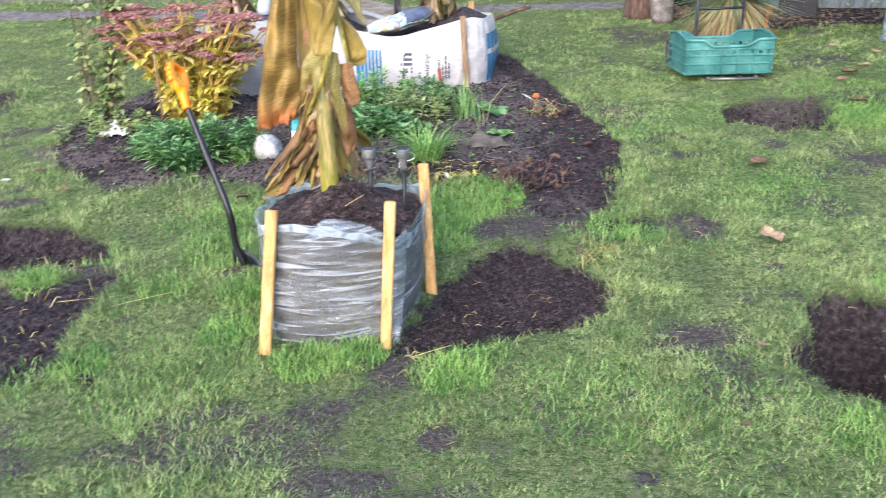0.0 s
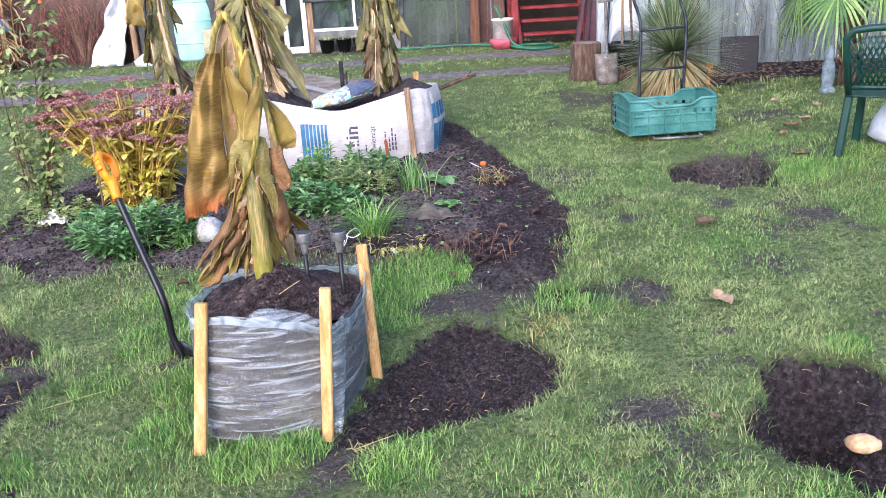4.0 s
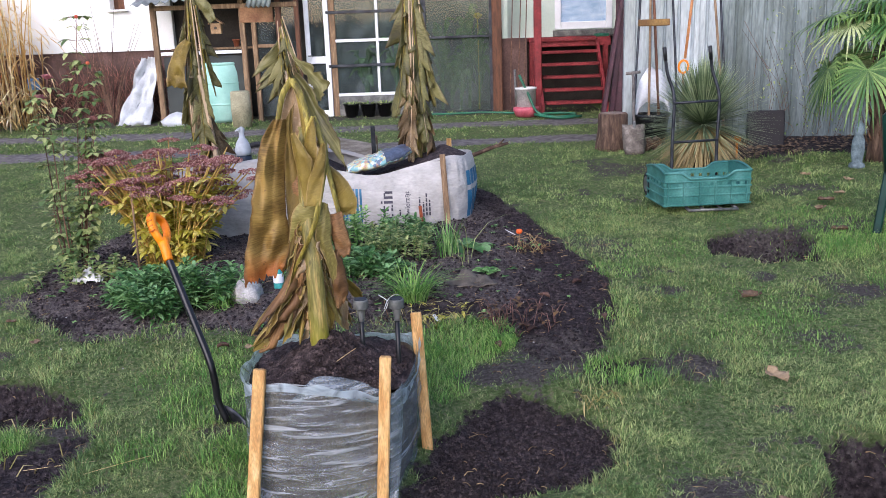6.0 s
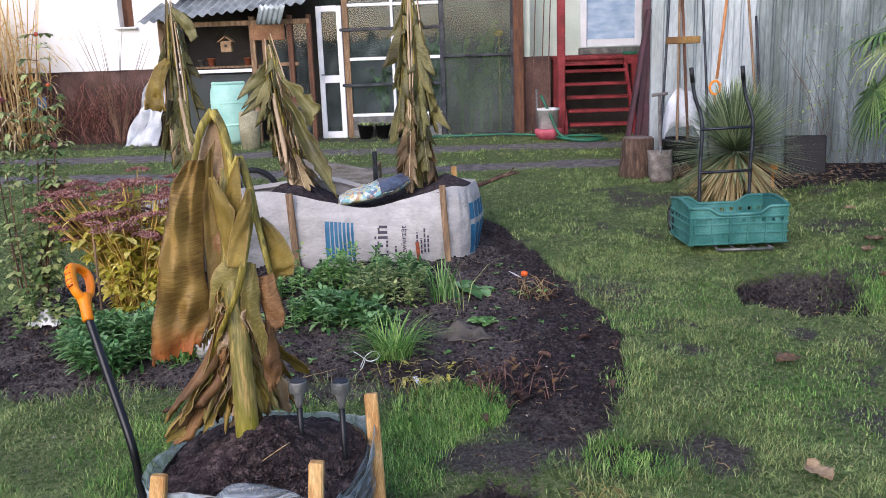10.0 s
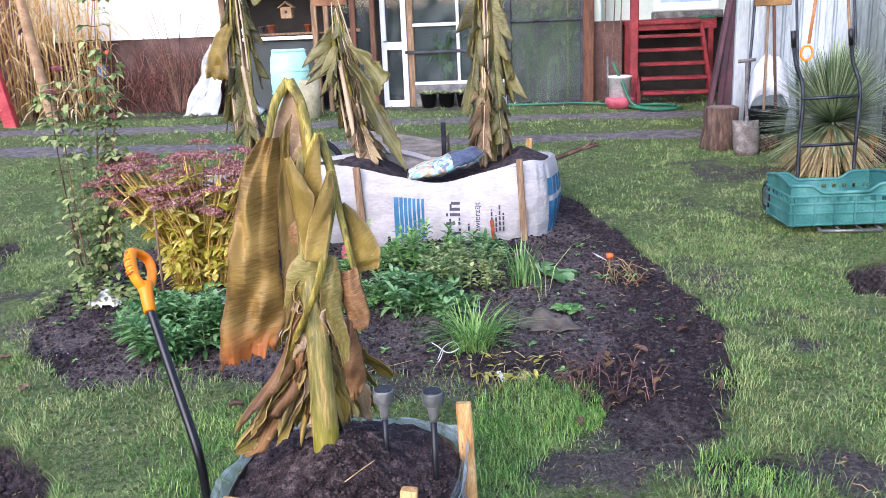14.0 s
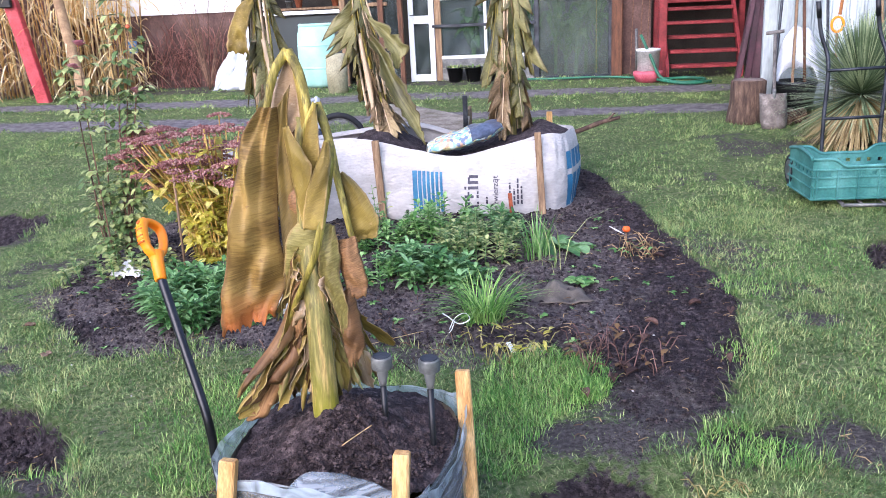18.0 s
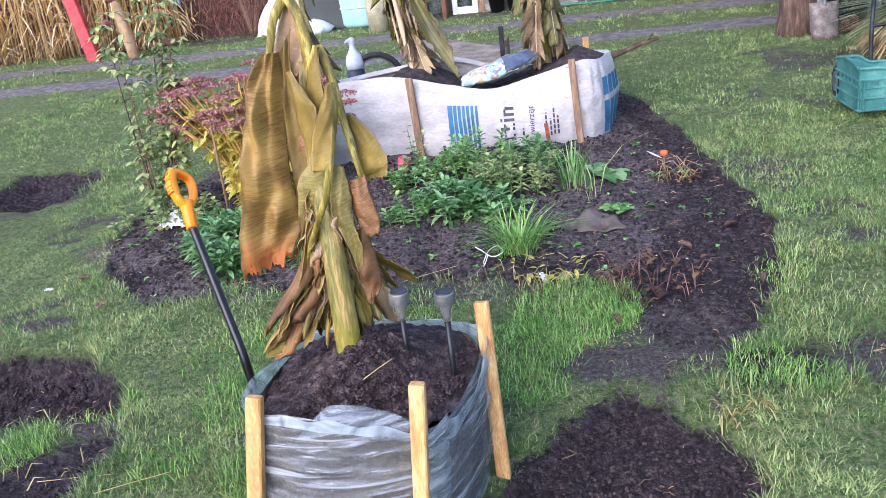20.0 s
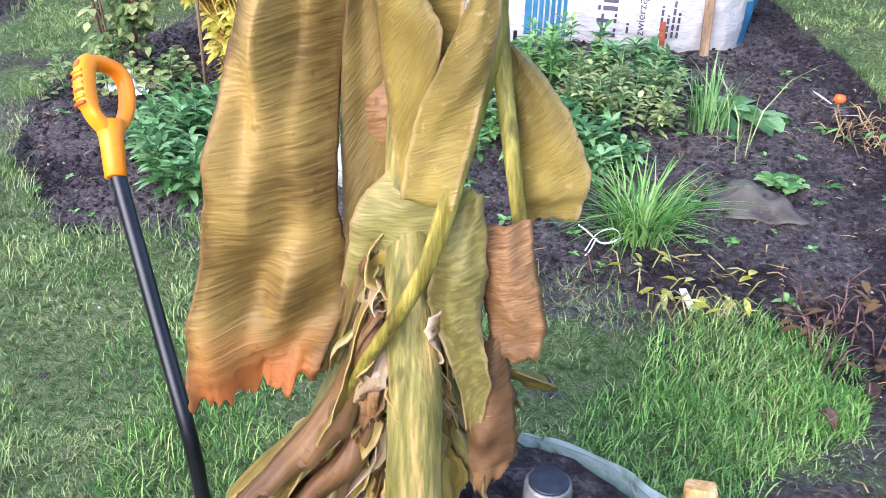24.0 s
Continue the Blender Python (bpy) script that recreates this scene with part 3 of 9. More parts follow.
def loft(left, right, n=26, m=14, belly=0.0, ripple=0.006, thick=0.0016, seed=0, ragged=0.0, face=(0, -1, 0), corr=0.0, jag=0.0):
    """A blade of leaf stretched between two edges, bellied towards face, with fine cross pleats."""
    a, b, f = curve_pts(left, n), curve_pts(right, n), Vector(face)

    def fn(u, v):
        i = min(int(round(u * n)), n)
        vv = v
        if ragged:
            vv = v + ragged * (noise.noise((u * 14, seed + 4 * (v > 0.5), 3.3)) + 0.6 * noise.noise((u * 45, seed + 4 * (v > 0.5), 1.3))) * abs(2 * v - 1) ** 3
        p = a[i].lerp(b[i], vv)
        k = belly * math.sin(math.pi * v) * math.sin(math.pi * min(1, u * 1.2 + 0.1))
        k += ripple * noise.noise((u * 5 + seed, v * 3, seed)) + 0.35 * corr * math.sin((u * 110 + v * 6) + 2 * noise.noise((u * 3, v, seed)))
        end = max(0.0, (u - 0.85) / 0.15)
        return p + f * k + Vector((0, 0, jag * end * (noise.noise((v * 9, seed, 0.4)) + 0.6 * noise.noise((v * 26, seed, 2.4)))))
    return MB().sheet(fn, n, m, thick)


LEAVES = {m.name for m in (M_STRAW, M_TAN, M_DARKLEAF, M_BIGLEAF, M_OCHRE, M_BROWN, M_RUST, M_DRAB, M_DRABBROWN)}


def mesh_of(name, mb, material):
    me = bpy.data.meshes.new(name)
    me.from_pydata(mb.v, [], mb.f)
    me.polygons.foreach_set("use_smooth", mb.s)
    if material.name in LEAVES and mb.uv:
        val = np.zeros((len(mb.v), 3), np.float32)
        val[:, 2] = 1
        for at, uv in mb.uv:
            val[at:at + len(uv)] = uv
        for k, key in enumerate(("leaf_u", "leaf_v", "leaf_e")):
            me.attributes.new(key, "FLOAT", "POINT").data.foreach_set("value", np.ascontiguousarray(val[:, k]))
    me.materials.append(material)
    me.update()
    return me


def part(name, mb, material, parent=None, label=""):
    """Links a mesh as one object under a thing or a part."""
    me = mb if isinstance(mb, bpy.types.Mesh) else mesh_of(name, mb, material)
    ob = new(name, me)
    if parent:
        ob.parent = parent
    return tagged(ob, label) if label else ob


def thing(name, m, label, category, group="", kind=""):
    """An empty at a thing's base, which parents its parts."""
    ob = new(name)
    ob.empty_display_size = 0.1
    ob.matrix_world = m if isinstance(m, Matrix) else Matrix.Translation(m)
    return tagged(ob, label, category, group, kind)


def solo(name, mb, material, label, category, group="", kind="", m=None):
    """A thing of one mesh."""
    ob = part(name, mb, material)
    if m is not None:
        ob.matrix_world = m if isinstance(m, Matrix) else Matrix.Translation(m)
    return tagged(ob, label, category, group, kind)


def curve_pts(ctrl, n):
    """n + 1 points on a smooth line through the control points."""
    c = [Vector(p) for p in ctrl]
    c = [c[0] * 2 - c[1]] + c + [c[-1] * 2 - c[-2]]
    out, m = [], len(c) - 3
    for k in range(n + 1):
        s = min(k / n * m, m - 1e-6)
        i, t = int(s), s - int(s)
        p0, p1, p2, p3 = c[i:i + 4]
        out.append(0.5 * (2 * p1 + (p2 - p0) * t + (2 * p0 - 5 * p1 + 4 * p2 - p3) * t * t + (3 * p1 - p0 - 3 * p2 + p3) * t ** 3))
    return out


# ---- the lie of the land ----
K = 1.18  # the plan below is drawn at this scale
rng = np.random.default_rng(7)
LATTICE = rng.random((256, 256))


def vnoise(x, y, s, octaves=3):
    """Smooth noise from -1 to 1 on arrays; s: size of the largest lumps in metres."""
    out, amp, tot = 0, 1.0, 0
    x, y = np.asarray(x, float) / s + 71.3, np.asarray(y, float) / s + 37.7
    for _ in range(octaves):
        i, j = np.floor(x).astype(int), np.floor(y).astype(int)
        u, v = x - i, y - j
        u, v = u * u * (3 - 2 * u), v * v * (3 - 2 * v)
        a, b = LATTICE[i % 256, j % 256], LATTICE[(i + 1) % 256, j % 256]
        c, d = LATTICE[i % 256, (j + 1) % 256], LATTICE[(i + 1) % 256, (j + 1) % 256]
        out = out + amp * ((a * (1 - u) + b * u) * (1 - v) + (c * (1 - u) + d * u) * v)
        tot, amp, x, y = tot + amp, amp * 0.55, x * 2.03 + 5.1, y * 2.03 + 9.7
    return out / tot * 2 - 1


def inside(x, y, poly, soft=0.05):
    """1 inside a polygon, 0 outside, soft across its edge."""
    x, y = np.asarray(x, float), np.asarray(y, float)
    p = np.array(poly)
    q = np.roll(p, -1, 0)
    hit = np.zeros(x.shape, bool)
    best = np.full(x.shape, 1e9)
    for (ax, ay), (bx, by) in zip(p, q):
        if ay != by:
            hit ^= ((ay > y) != (by > y)) & (x < (bx - ax) * (y - ay) / (by - ay) + ax)
        dx, dy = bx - ax, by - ay
        t = np.clip(((x - ax) * dx + (y - ay) * dy) / (dx * dx + dy * dy), 0, 1)
        best = np.minimum(best, np.hypot(x - ax - t * dx, y - ay - t * dy))
    sd = np.where(hit, best, -best)
    return np.clip(0.5 + sd / (2 * soft), 0, 1)


def blob(x, y, cx, cy, rx, ry):
    return np.clip(1.5 - 1.5 * np.hypot((x - cx) / rx, (y - cy) / ry) + 0.6 * vnoise(x, y, 0.2, 4), 0, 1)


BED = [(0.30, 8.2), (0.48, 7.46), (0.69, 6.58), (0.84, 5.9), (0.90, 5.37), (0.83, 4.89), (0.68, 4.51), (0.50, 4.40), (0.34, 4.50),
       (0.28, 4.75), (0.2, 4.95), (-0.1, 4.98), (-0.5, 5.12), (-0.9, 5.02), (-1.29, 5.15), (-1.6, 5.0), (-1.98, 5.25), (-2.24, 5.45),
       (-2.45, 5.9), (-2.5, 6.5), (-2.3, 7.0), (-2.1, 7.7), (-1.5, 8.3)]
DUG = [(-0.1, 3.86), (0.09, 4.13), (0.3, 4.25), (0.53, 4.12), (0.67, 3.9), (0.63, 3.72), (0.47, 3.57), (0.26, 3.53), (0.09, 3.46), (-0.2, 3.45)]
BARE_LEFT = [(-2.5, 3.8), (-1.91, 3.98), (-1.6, 4.02), (-1.35, 4.2), (-1.31, 3.82), (-1.35, 3.66), (-1.3, 3.48), (-1.13, 3.38), (-1.1, 3.27), (-1.32, 3.36), (-1.45, 3.24), (-2.3, 3.2)]
PIT = [(1.13, 3.4), (1.27, 3.71), (1.43, 3.76), (1.59, 3.7), (1.62, 3.54), (1.79, 3.64), (1.92, 3.5), (2.06, 3.31), (2.12, 3.05), (1.88, 2.84), (1.57, 2.85), (1.29, 2.97), (1.15, 3.14)]
PIT_EAST = [(1.64, 6.2), (1.82, 6.36), (2.18, 6.28), (2.22, 5.9), (2.08, 5.64), (1.78, 5.66), (1.61, 5.9)]
PIT_FAR_EAST = [(2.42, 4.66), (2.62, 4.72), (2.9, 4.6), (2.85, 4.2), (2.6, 4.1), (2.42, 4.35)]
PIT_WEST = [(-2.7, 4.9), (-2.24, 4.75), (-1.9, 4.74), (-1.5, 4.46), (-1.42, 4.28), (-1.62, 4.24), (-1.9, 4.18), (-2.5, 4.1)]
PIT_FAR_WEST = [(-4.1, 7.6), (-3.54, 7.6), (-3.29, 7.38), (-3.28, 6.98), (-3.45, 6.7), (-4.1, 6.8)]
PITS = ((PIT, 0.17), (PIT_EAST, 0.15), (PIT_FAR_EAST, 0.2), (PIT_WEST, 0.15), (PIT_FAR_WEST, 0.12))
CRUST = [(0.16, 8.0), (0.34, 7.3), (0.48, 6.6), (0.6, 5.95), (0.52, 5.45), (0.3, 5.05), (-0.2, 4.9), (-0.8, 5.05), (-1.4, 4.95), (-2.2, 5.2), (-2.6, 6.0), (-2.4, 7.2), (-2.0, 8.2)]


def land(x, y):
    """The smooth lie of the garden: it rises to the house and a little to the east."""
    s = np.clip((11.5 - y) / 4.5, 0, 1)
    return 0.035 * np.clip(x, -3.5, 4) * s + 0.036 * (np.clip(y, 0, 12.6) - 3.5)


def soil_at(x, y, dark=True):
    """How bare and dark the ground is, 0 to 1."""
    x, y = np.asarray(x, float) / K, np.asarray(y, float) / K
    wx, wy = x + 0.09 * vnoise(x, y, 0.25, 4), y + 0.09 * vnoise(x + 9, y, 0.25, 4)
    s = np.zeros(x.shape)
    if dark:
        wx, wy = wx + 0.03 * vnoise(x, y + 3, 0.05, 3), wy + 0.03 * vnoise(x + 4, y, 0.05, 3)
        s = inside(wx, wy, BED, 0.03)
        for poly in (DUG, *(p for p, _ in PITS)):
            s = np.maximum(s, inside(wx, wy, poly, 0.03))
        s = np.maximum(s, 0.85 * inside(wx, wy, BARE_LEFT, 0.06))
    for cx, cy, rx, ry, w in ((0.36, 4.42, 0.42, 0.2, 0.78), (0.74, 4.36, 0.3, 0.2, 0.85), (0.86, 3.45, 0.28, 0.16, 0.78), (1.18, 5.3, 0.3, 0.16, 0.66), (1.02, 4.38, 0.22, 0.26, 0.78),
                              (2.06, 5.12, 0.34, 0.28, 0.78), (1.7, 5.4, 0.12, 0.14, 0.7), (2.5, 5.36, 0.12, 0.12, 0.7), (1.75, 4.85, 0.1, 0.14, 0.66),
                              (-0.17, 3.36, 0.2, 0.26, 0.78), (0.0, 2.95, 0.12, 0.12, 0.78), (-0.28, 2.76, 0.26, 0.1, 0.78), (0.54, 2.74, 0.06, 0.06, 0.78), (-0.32, 3.1, 0.1, 0.1, 0.66),
                              (-1.5, 4.2, 0.3, 0.12, 0.78), (-0.85, 4.1, 0.16, 0.14, 0.6), (-0.55, 5.0, 0.5, 0.14, 0.7), (1.25, 3.95, 0.1, 0.06, 0.66), (-2.2, 5.0, 0.3, 0.12, 0.7)):
        if (w >= 0.8) == dark:
            s = np.maximum(s, w * blob(x, y, cx, cy, rx, ry))
    if not dark:
        worn = vnoise(x, y, 0.55, 4) + 0.3 * vnoise(x + 31, y + 7, 0.1, 3)
        small = vnoise(x + 12, y + 40, 0.16, 3) - 0.5
        return np.maximum(s, np.clip(np.maximum((worn - 0.06) * 1.7, small * 5 + 0.3), 0, 0.6) * (y > 1.5) * (y < 9))
    s = np.maximum(s, np.clip((y - 8.5 - 0.3 * vnoise(x, y, 0.5)) / 0.4, 0, 1) * np.clip((x - 2.35) / 0.3, 0, 1) * (y < 10.2))
    return s


def track_at(x, y):
    """The strip along the house and the worn spots of the lawn."""
    spots = soil_at(x, y, False)
    x, y = np.asarray(x, float) / K, np.asarray(y, float) / K
    c = np.clip((y - 12.2 + 0.12 * vnoise(x, y, 0.8)) / 0.3, 0, 1) * 0.6
    return np.maximum(c * (x < 2.2), spots)


def path_at(x, y):
    """The two pale wheel tracks before the house."""
    x, y = np.asarray(x, float) / K, np.asarray(y, float) / K
    w = 0.12 * vnoise(x, y, 0.8)
    a = np.clip(1.2 - np.abs(y - 10.35 + w + 0.03 * x) / 0.32, 0, 1)
    b = np.clip(1.2 - np.abs(y - 11.6 + w) / 0.38, 0, 1)
    return np.maximum(a, 0.85 * b) * (x < 2.2)


def crust_at(x, y):
    """Where the bed's soil is old and crusted instead of freshly dug."""
    x, y = np.asarray(x, float) / K, np.asarray(y, float) / K
    wx, wy = x + 0.16 * vnoise(x + 2, y, 0.3, 4), y + 0.16 * vnoise(x, y + 6, 0.3, 4)
    return inside(wx, wy, CRUST, 0.08) * np.clip(0.72 + 0.7 * vnoise(x, y, 0.22, 4), 0, 1)


def height(x, y):
    x, y = np.asarray(x, float), np.asarray(y, float)
    s = soil_at(x, y)
    x, y = x / K, y / K
    near = np.clip((9 - y) / 2, 0.25, 1)
    h = land(x, y) + near * (0.012 * vnoise(x, y, 0.5) + 0.006 * vnoise(x, y, 0.12))
    h = h + near * np.clip(s - 0.5, 0, 0.5) * 2 * (0.03 * vnoise(x + 3, y, 0.09, 4) + 0.02 * vnoise(x, y + 5, 0.3, 2) - 0.014)
    h = h + 0.05 * inside(x, y, BED, 0.3)
    wx, wy = x + 0.09 * vnoise(x, y, 0.25, 4) + 0.03 * vnoise(x, y + 3, 0.05, 3), y + 0.09 * vnoise(x + 9, y, 0.25, 4) + 0.03 * vnoise(x + 4, y, 0.05, 3)
    for poly, deep in PITS:
        k = np.clip(1.5 * inside(wx, wy, poly, 0.05) - 0.5, 0, 1)
        bowl = np.clip(2 * inside(wx, wy, poly, 0.24) - 1, 0, 1)
        h = h - deep * (0.55 * k + 0.75 * bowl) + 0.045 * k * vnoise(x + 8, y, 0.12, 4)
    h = h - 0.2 * np.clip(1.3 - 1.3 * np.hypot((x - 1.38) / 0.17, (y - 3.52) / 0.2), 0, 1) - 0.22 * np.clip(1.3 - 1.3 * np.hypot((x - 1.8) / 0.24, (y - 3.2) / 0.3), 0, 1)
    h = h + 0.09 * np.clip(1.2 - 1.2 * np.hypot((x - 2.46) / 0.13, (y - 4.45) / 0.12), 0, 1)
    return K * (h - 0.055 * inside(x, y, DUG, 0.07))


GT0X, GT0Y, GTS = -10.0, 1.0, 0.04
gtx, gty = np.meshgrid(GT0X + GTS * np.arange(450), GT0Y + GTS * np.arange(400), indexing="ij")
GTABLE = height(gtx.ravel(), gty.ravel()).reshape(gtx.shape).tolist()


def gz(x, y):
    """Ground height at one place, from a fine table."""
    a, b = min(max((x - GT0X) / GTS, 0), 448.5), min(max((y - GT0Y) / GTS, 0), 398.5)
    i, j = int(a), int(b)
    u, v = a - i, b - j
    r0, r1 = GTABLE[i], GTABLE[i + 1]
    return (r0[j] * (1 - u) + r1[j] * u) * (1 - v) + (r0[j + 1] * (1 - u) + r1[j + 1] * u) * v


# ---- the ground: one sheet to the horizon ----
def lines(*runs):
    out = []
    for a, b, step in runs:
        out += list(np.arange(a, b, step))
    return np.array(out)


def grid_mesh(name, xs, ys, material):
    gx, gy = np.meshgrid(xs, ys, indexing="ij")
    fx, fy = gx.ravel(), gy.ravel()
    co = np.stack([fx, fy, height(fx, fy)], 1)
    nx, ny = len(xs), len(ys)
    i, j = np.meshgrid(np.arange(nx - 1), np.arange(ny - 1), indexing="ij")
    a = (i * ny + j).ravel()
    quads = np.stack([a, a + ny, a + ny + 1, a + 1], 1)
    me = bpy.data.meshes.new(name)
    me.vertices.add(len(co))
    me.vertices.foreach_set("co", co.astype(np.float32).ravel())
    me.loops.add(quads.size)
    me.loops.foreach_set("vertex_index", quads.astype(np.int32).ravel())
    me.polygons.add(len(quads))
    me.polygons.foreach_set("loop_start", np.arange(0, quads.size, 4, dtype=np.int32))
    me.polygons.foreach_set("use_smooth", np.ones(len(quads), bool))
    me.update()
    for key, val in (("soil", soil_at(fx, fy)), ("crust", crust_at(fx, fy)), ("track", track_at(fx, fy)), ("path", path_at(fx, fy))):
        me.attributes.new(key, "FLOAT", "POINT").data.foreach_set("value", val.astype(np.float32))
    me.materials.append(material)
    return me


GX = lines((-150, -8, 8), (-8, -3.2, 0.1), (-3.2, 3.6, 0.02), (3.6, 8, 0.12), (8, 158, 8))
GY = lines((-60, 0, 5), (0, 2.2, 0.1), (2.2, 8.2, 0.02), (8.2, 15.6, 0.1), (15.6, 20, 0.5), (20, 160, 9))
tagged(new("ground", grid_mesh("ground", GX, GY, M_GROUND)), "trodden garden lawn with dark bare soil, pits and two earth tracks", "ground", kind="structure")


def blades(name, x, y, z, length, width, lean, material, label, category, heading=None):
    """Many thin blades in one mesh, each of three faces, leaning towards heading."""
    n = len(x)
    b = rng.random(n) * 2 * math.pi if heading is None else heading
    a = b + math.pi / 2 + 1.4 * (rng.random(n) - 0.5)
    dx, dy = np.cos(a) * width / 2, np.sin(a) * width / 2
    lx, ly = np.cos(b) * lean * length, np.sin(b) * lean * length
    up = length * np.sqrt(np.clip(1 - lean ** 2 * 0.8, 0.1, 1))
    co = np.empty((n, 5, 3))
    for k, (s, f, u) in enumerate(((-1, 0, 0), (1, 0, 0), (0.8, 0.35, 0.6), (-0.8, 0.35, 0.6), (0, 1, 1))):
        co[:, k, 0], co[:, k, 1], co[:, k, 2] = x + s * dx + f * lx, y + s * dy + f * ly, z + u * up
    tri = np.array([[0, 1, 2], [0, 2, 3], [3, 2, 4]])
    idx = (np.arange(n)[:, None, None] * 5 + tri[None]).reshape(-1, 3)
    me = bpy.data.meshes.new(name)
    me.vertices.add(n * 5)
    me.vertices.foreach_set("co", co.astype(np.float32).ravel())
    me.loops.add(idx.size)
    me.loops.foreach_set("vertex_index", idx.astype(np.int32).ravel())
    me.polygons.add(len(idx))
    me.polygons.foreach_set("loop_start", np.arange(0, idx.size, 3, dtype=np.int32))
    me.update()
    me.materials.append(material)
    return tagged(new(name, me), label, category, kind="stuff")


def scatter(n, x0, x1, y0, y1, keep):
    x, y = x0 + (x1 - x0) * rng.random(n), y0 + (y1 - y0) * rng.random(n)
    k = rng.random(n) < keep(x, y)
    return x[k], y[k]


def lawn(n, x0, x1, y0, y1, size, width, name="lawn_grass", material=M_BLADE, thin=1.0, per=9):
    """Grass in small tufts of a few blades that fall away from the tuft's middle."""
    def keep(x, y):
        return np.clip(2.0 - 3.6 * soil_at(x, y), 0.0, 1) * np.interp(np.maximum(track_at(x, y), path_at(x, y)), [0.2, 0.6, 0.72, 1.0], [1.0, 0.55, 0.08, 0.02]) * (0.35 + 0.65 * np.clip(0.55 + 0.9 * vnoise(x, y, 0.13), 0, 1)) * thin
    cx, cy = scatter(n // per, x0, x1, y0, y1, keep)
    lush = np.clip(0.85 + 0.9 * vnoise(cx + 17, cy, 0.35) + 0.35 * (rng.random(len(cx)) - 0.5), 0.35, 1.9)
    rim = soil_at(cx, cy)
    lush = lush * (1 + 0.7 * ((rim > 0.05) & (rim < 0.6)))
    flop = 2 * math.pi * rng.random(len(cx))
    cx, cy, lush, flop = (np.repeat(v, per) for v in (cx, cy, lush, flop))
    a, d = rng.random(len(cx)) * 2 * math.pi, np.sqrt(rng.random(len(cx))) * size * 1.1
    x, y = cx + d * np.cos(a), cy + d * np.sin(a)
    heading = np.arctan2(np.sin(a) * d / size + 0.5 * np.sin(flop), np.cos(a) * d / size + 0.5 * np.cos(flop)) + 2.4 * (rng.random(len(x)) - 0.5)
    length = size * lush * (0.55 + 0.9 * rng.random(len(x)))
    lean = np.clip(0.62 + 0.5 * rng.random(len(x)) + 0.2 * (1 - lush), 0.1, 1.1)
    blades(name, x, y, height(x, y) - 0.004, length, width * (0.65 + 0.7 * rng.random(len(x))), lean, material,
           "short trodden green lawn grass", "grass", heading)


lawn(420000, -3.07, 3.2, 2.60, 5.43, 0.031, 0.0026, per=6)
lawn(330000, -3.78, 4.4, 5.43, 8.26, 0.031, 0.0031, per=6)
lawn(180000, -6.49, 4.72, 8.26, 12.04, 0.034, 0.0052, per=6)
lawn(60000, -8.85, 3.54, 12.04, 15.34, 0.04, 0.009)
lawn(70000, -3.07, 3.30, 2.60, 8.26, 0.032, 0.0022, "withered_grass", M_THATCH, 0.8, 2)


def tufts(spots, name="grass_tufts"):
    """Long tufts at a few places: x, y, radius, count, length."""
    xs, ys, ls = [], [], []
    for cx, cy, r, n, ln in spots:
        n = int(n * 1.7)
        cx, cy, r, ln = cx * K, cy * K, r * K, ln * K
        a, d = rng.random(n) * 2 * math.pi, np.sqrt(rng.random(n)) * r
        xs.append(cx + d * np.cos(a))
        ys.append(cy + d * np.sin(a))
        ls.append(0.56 * ln * (0.4 + 0.8 * rng.random(n)))
    x, y, ln = np.concatenate(xs), np.concatenate(ys), np.concatenate(ls)
    blades(name, x, y, height(x, y) - 0.005, ln, np.full(len(x), 0.0038), 0.35 + 0.6 * rng.random(len(x)), M_LONG, "longer fresh green grass tufts", "grass")


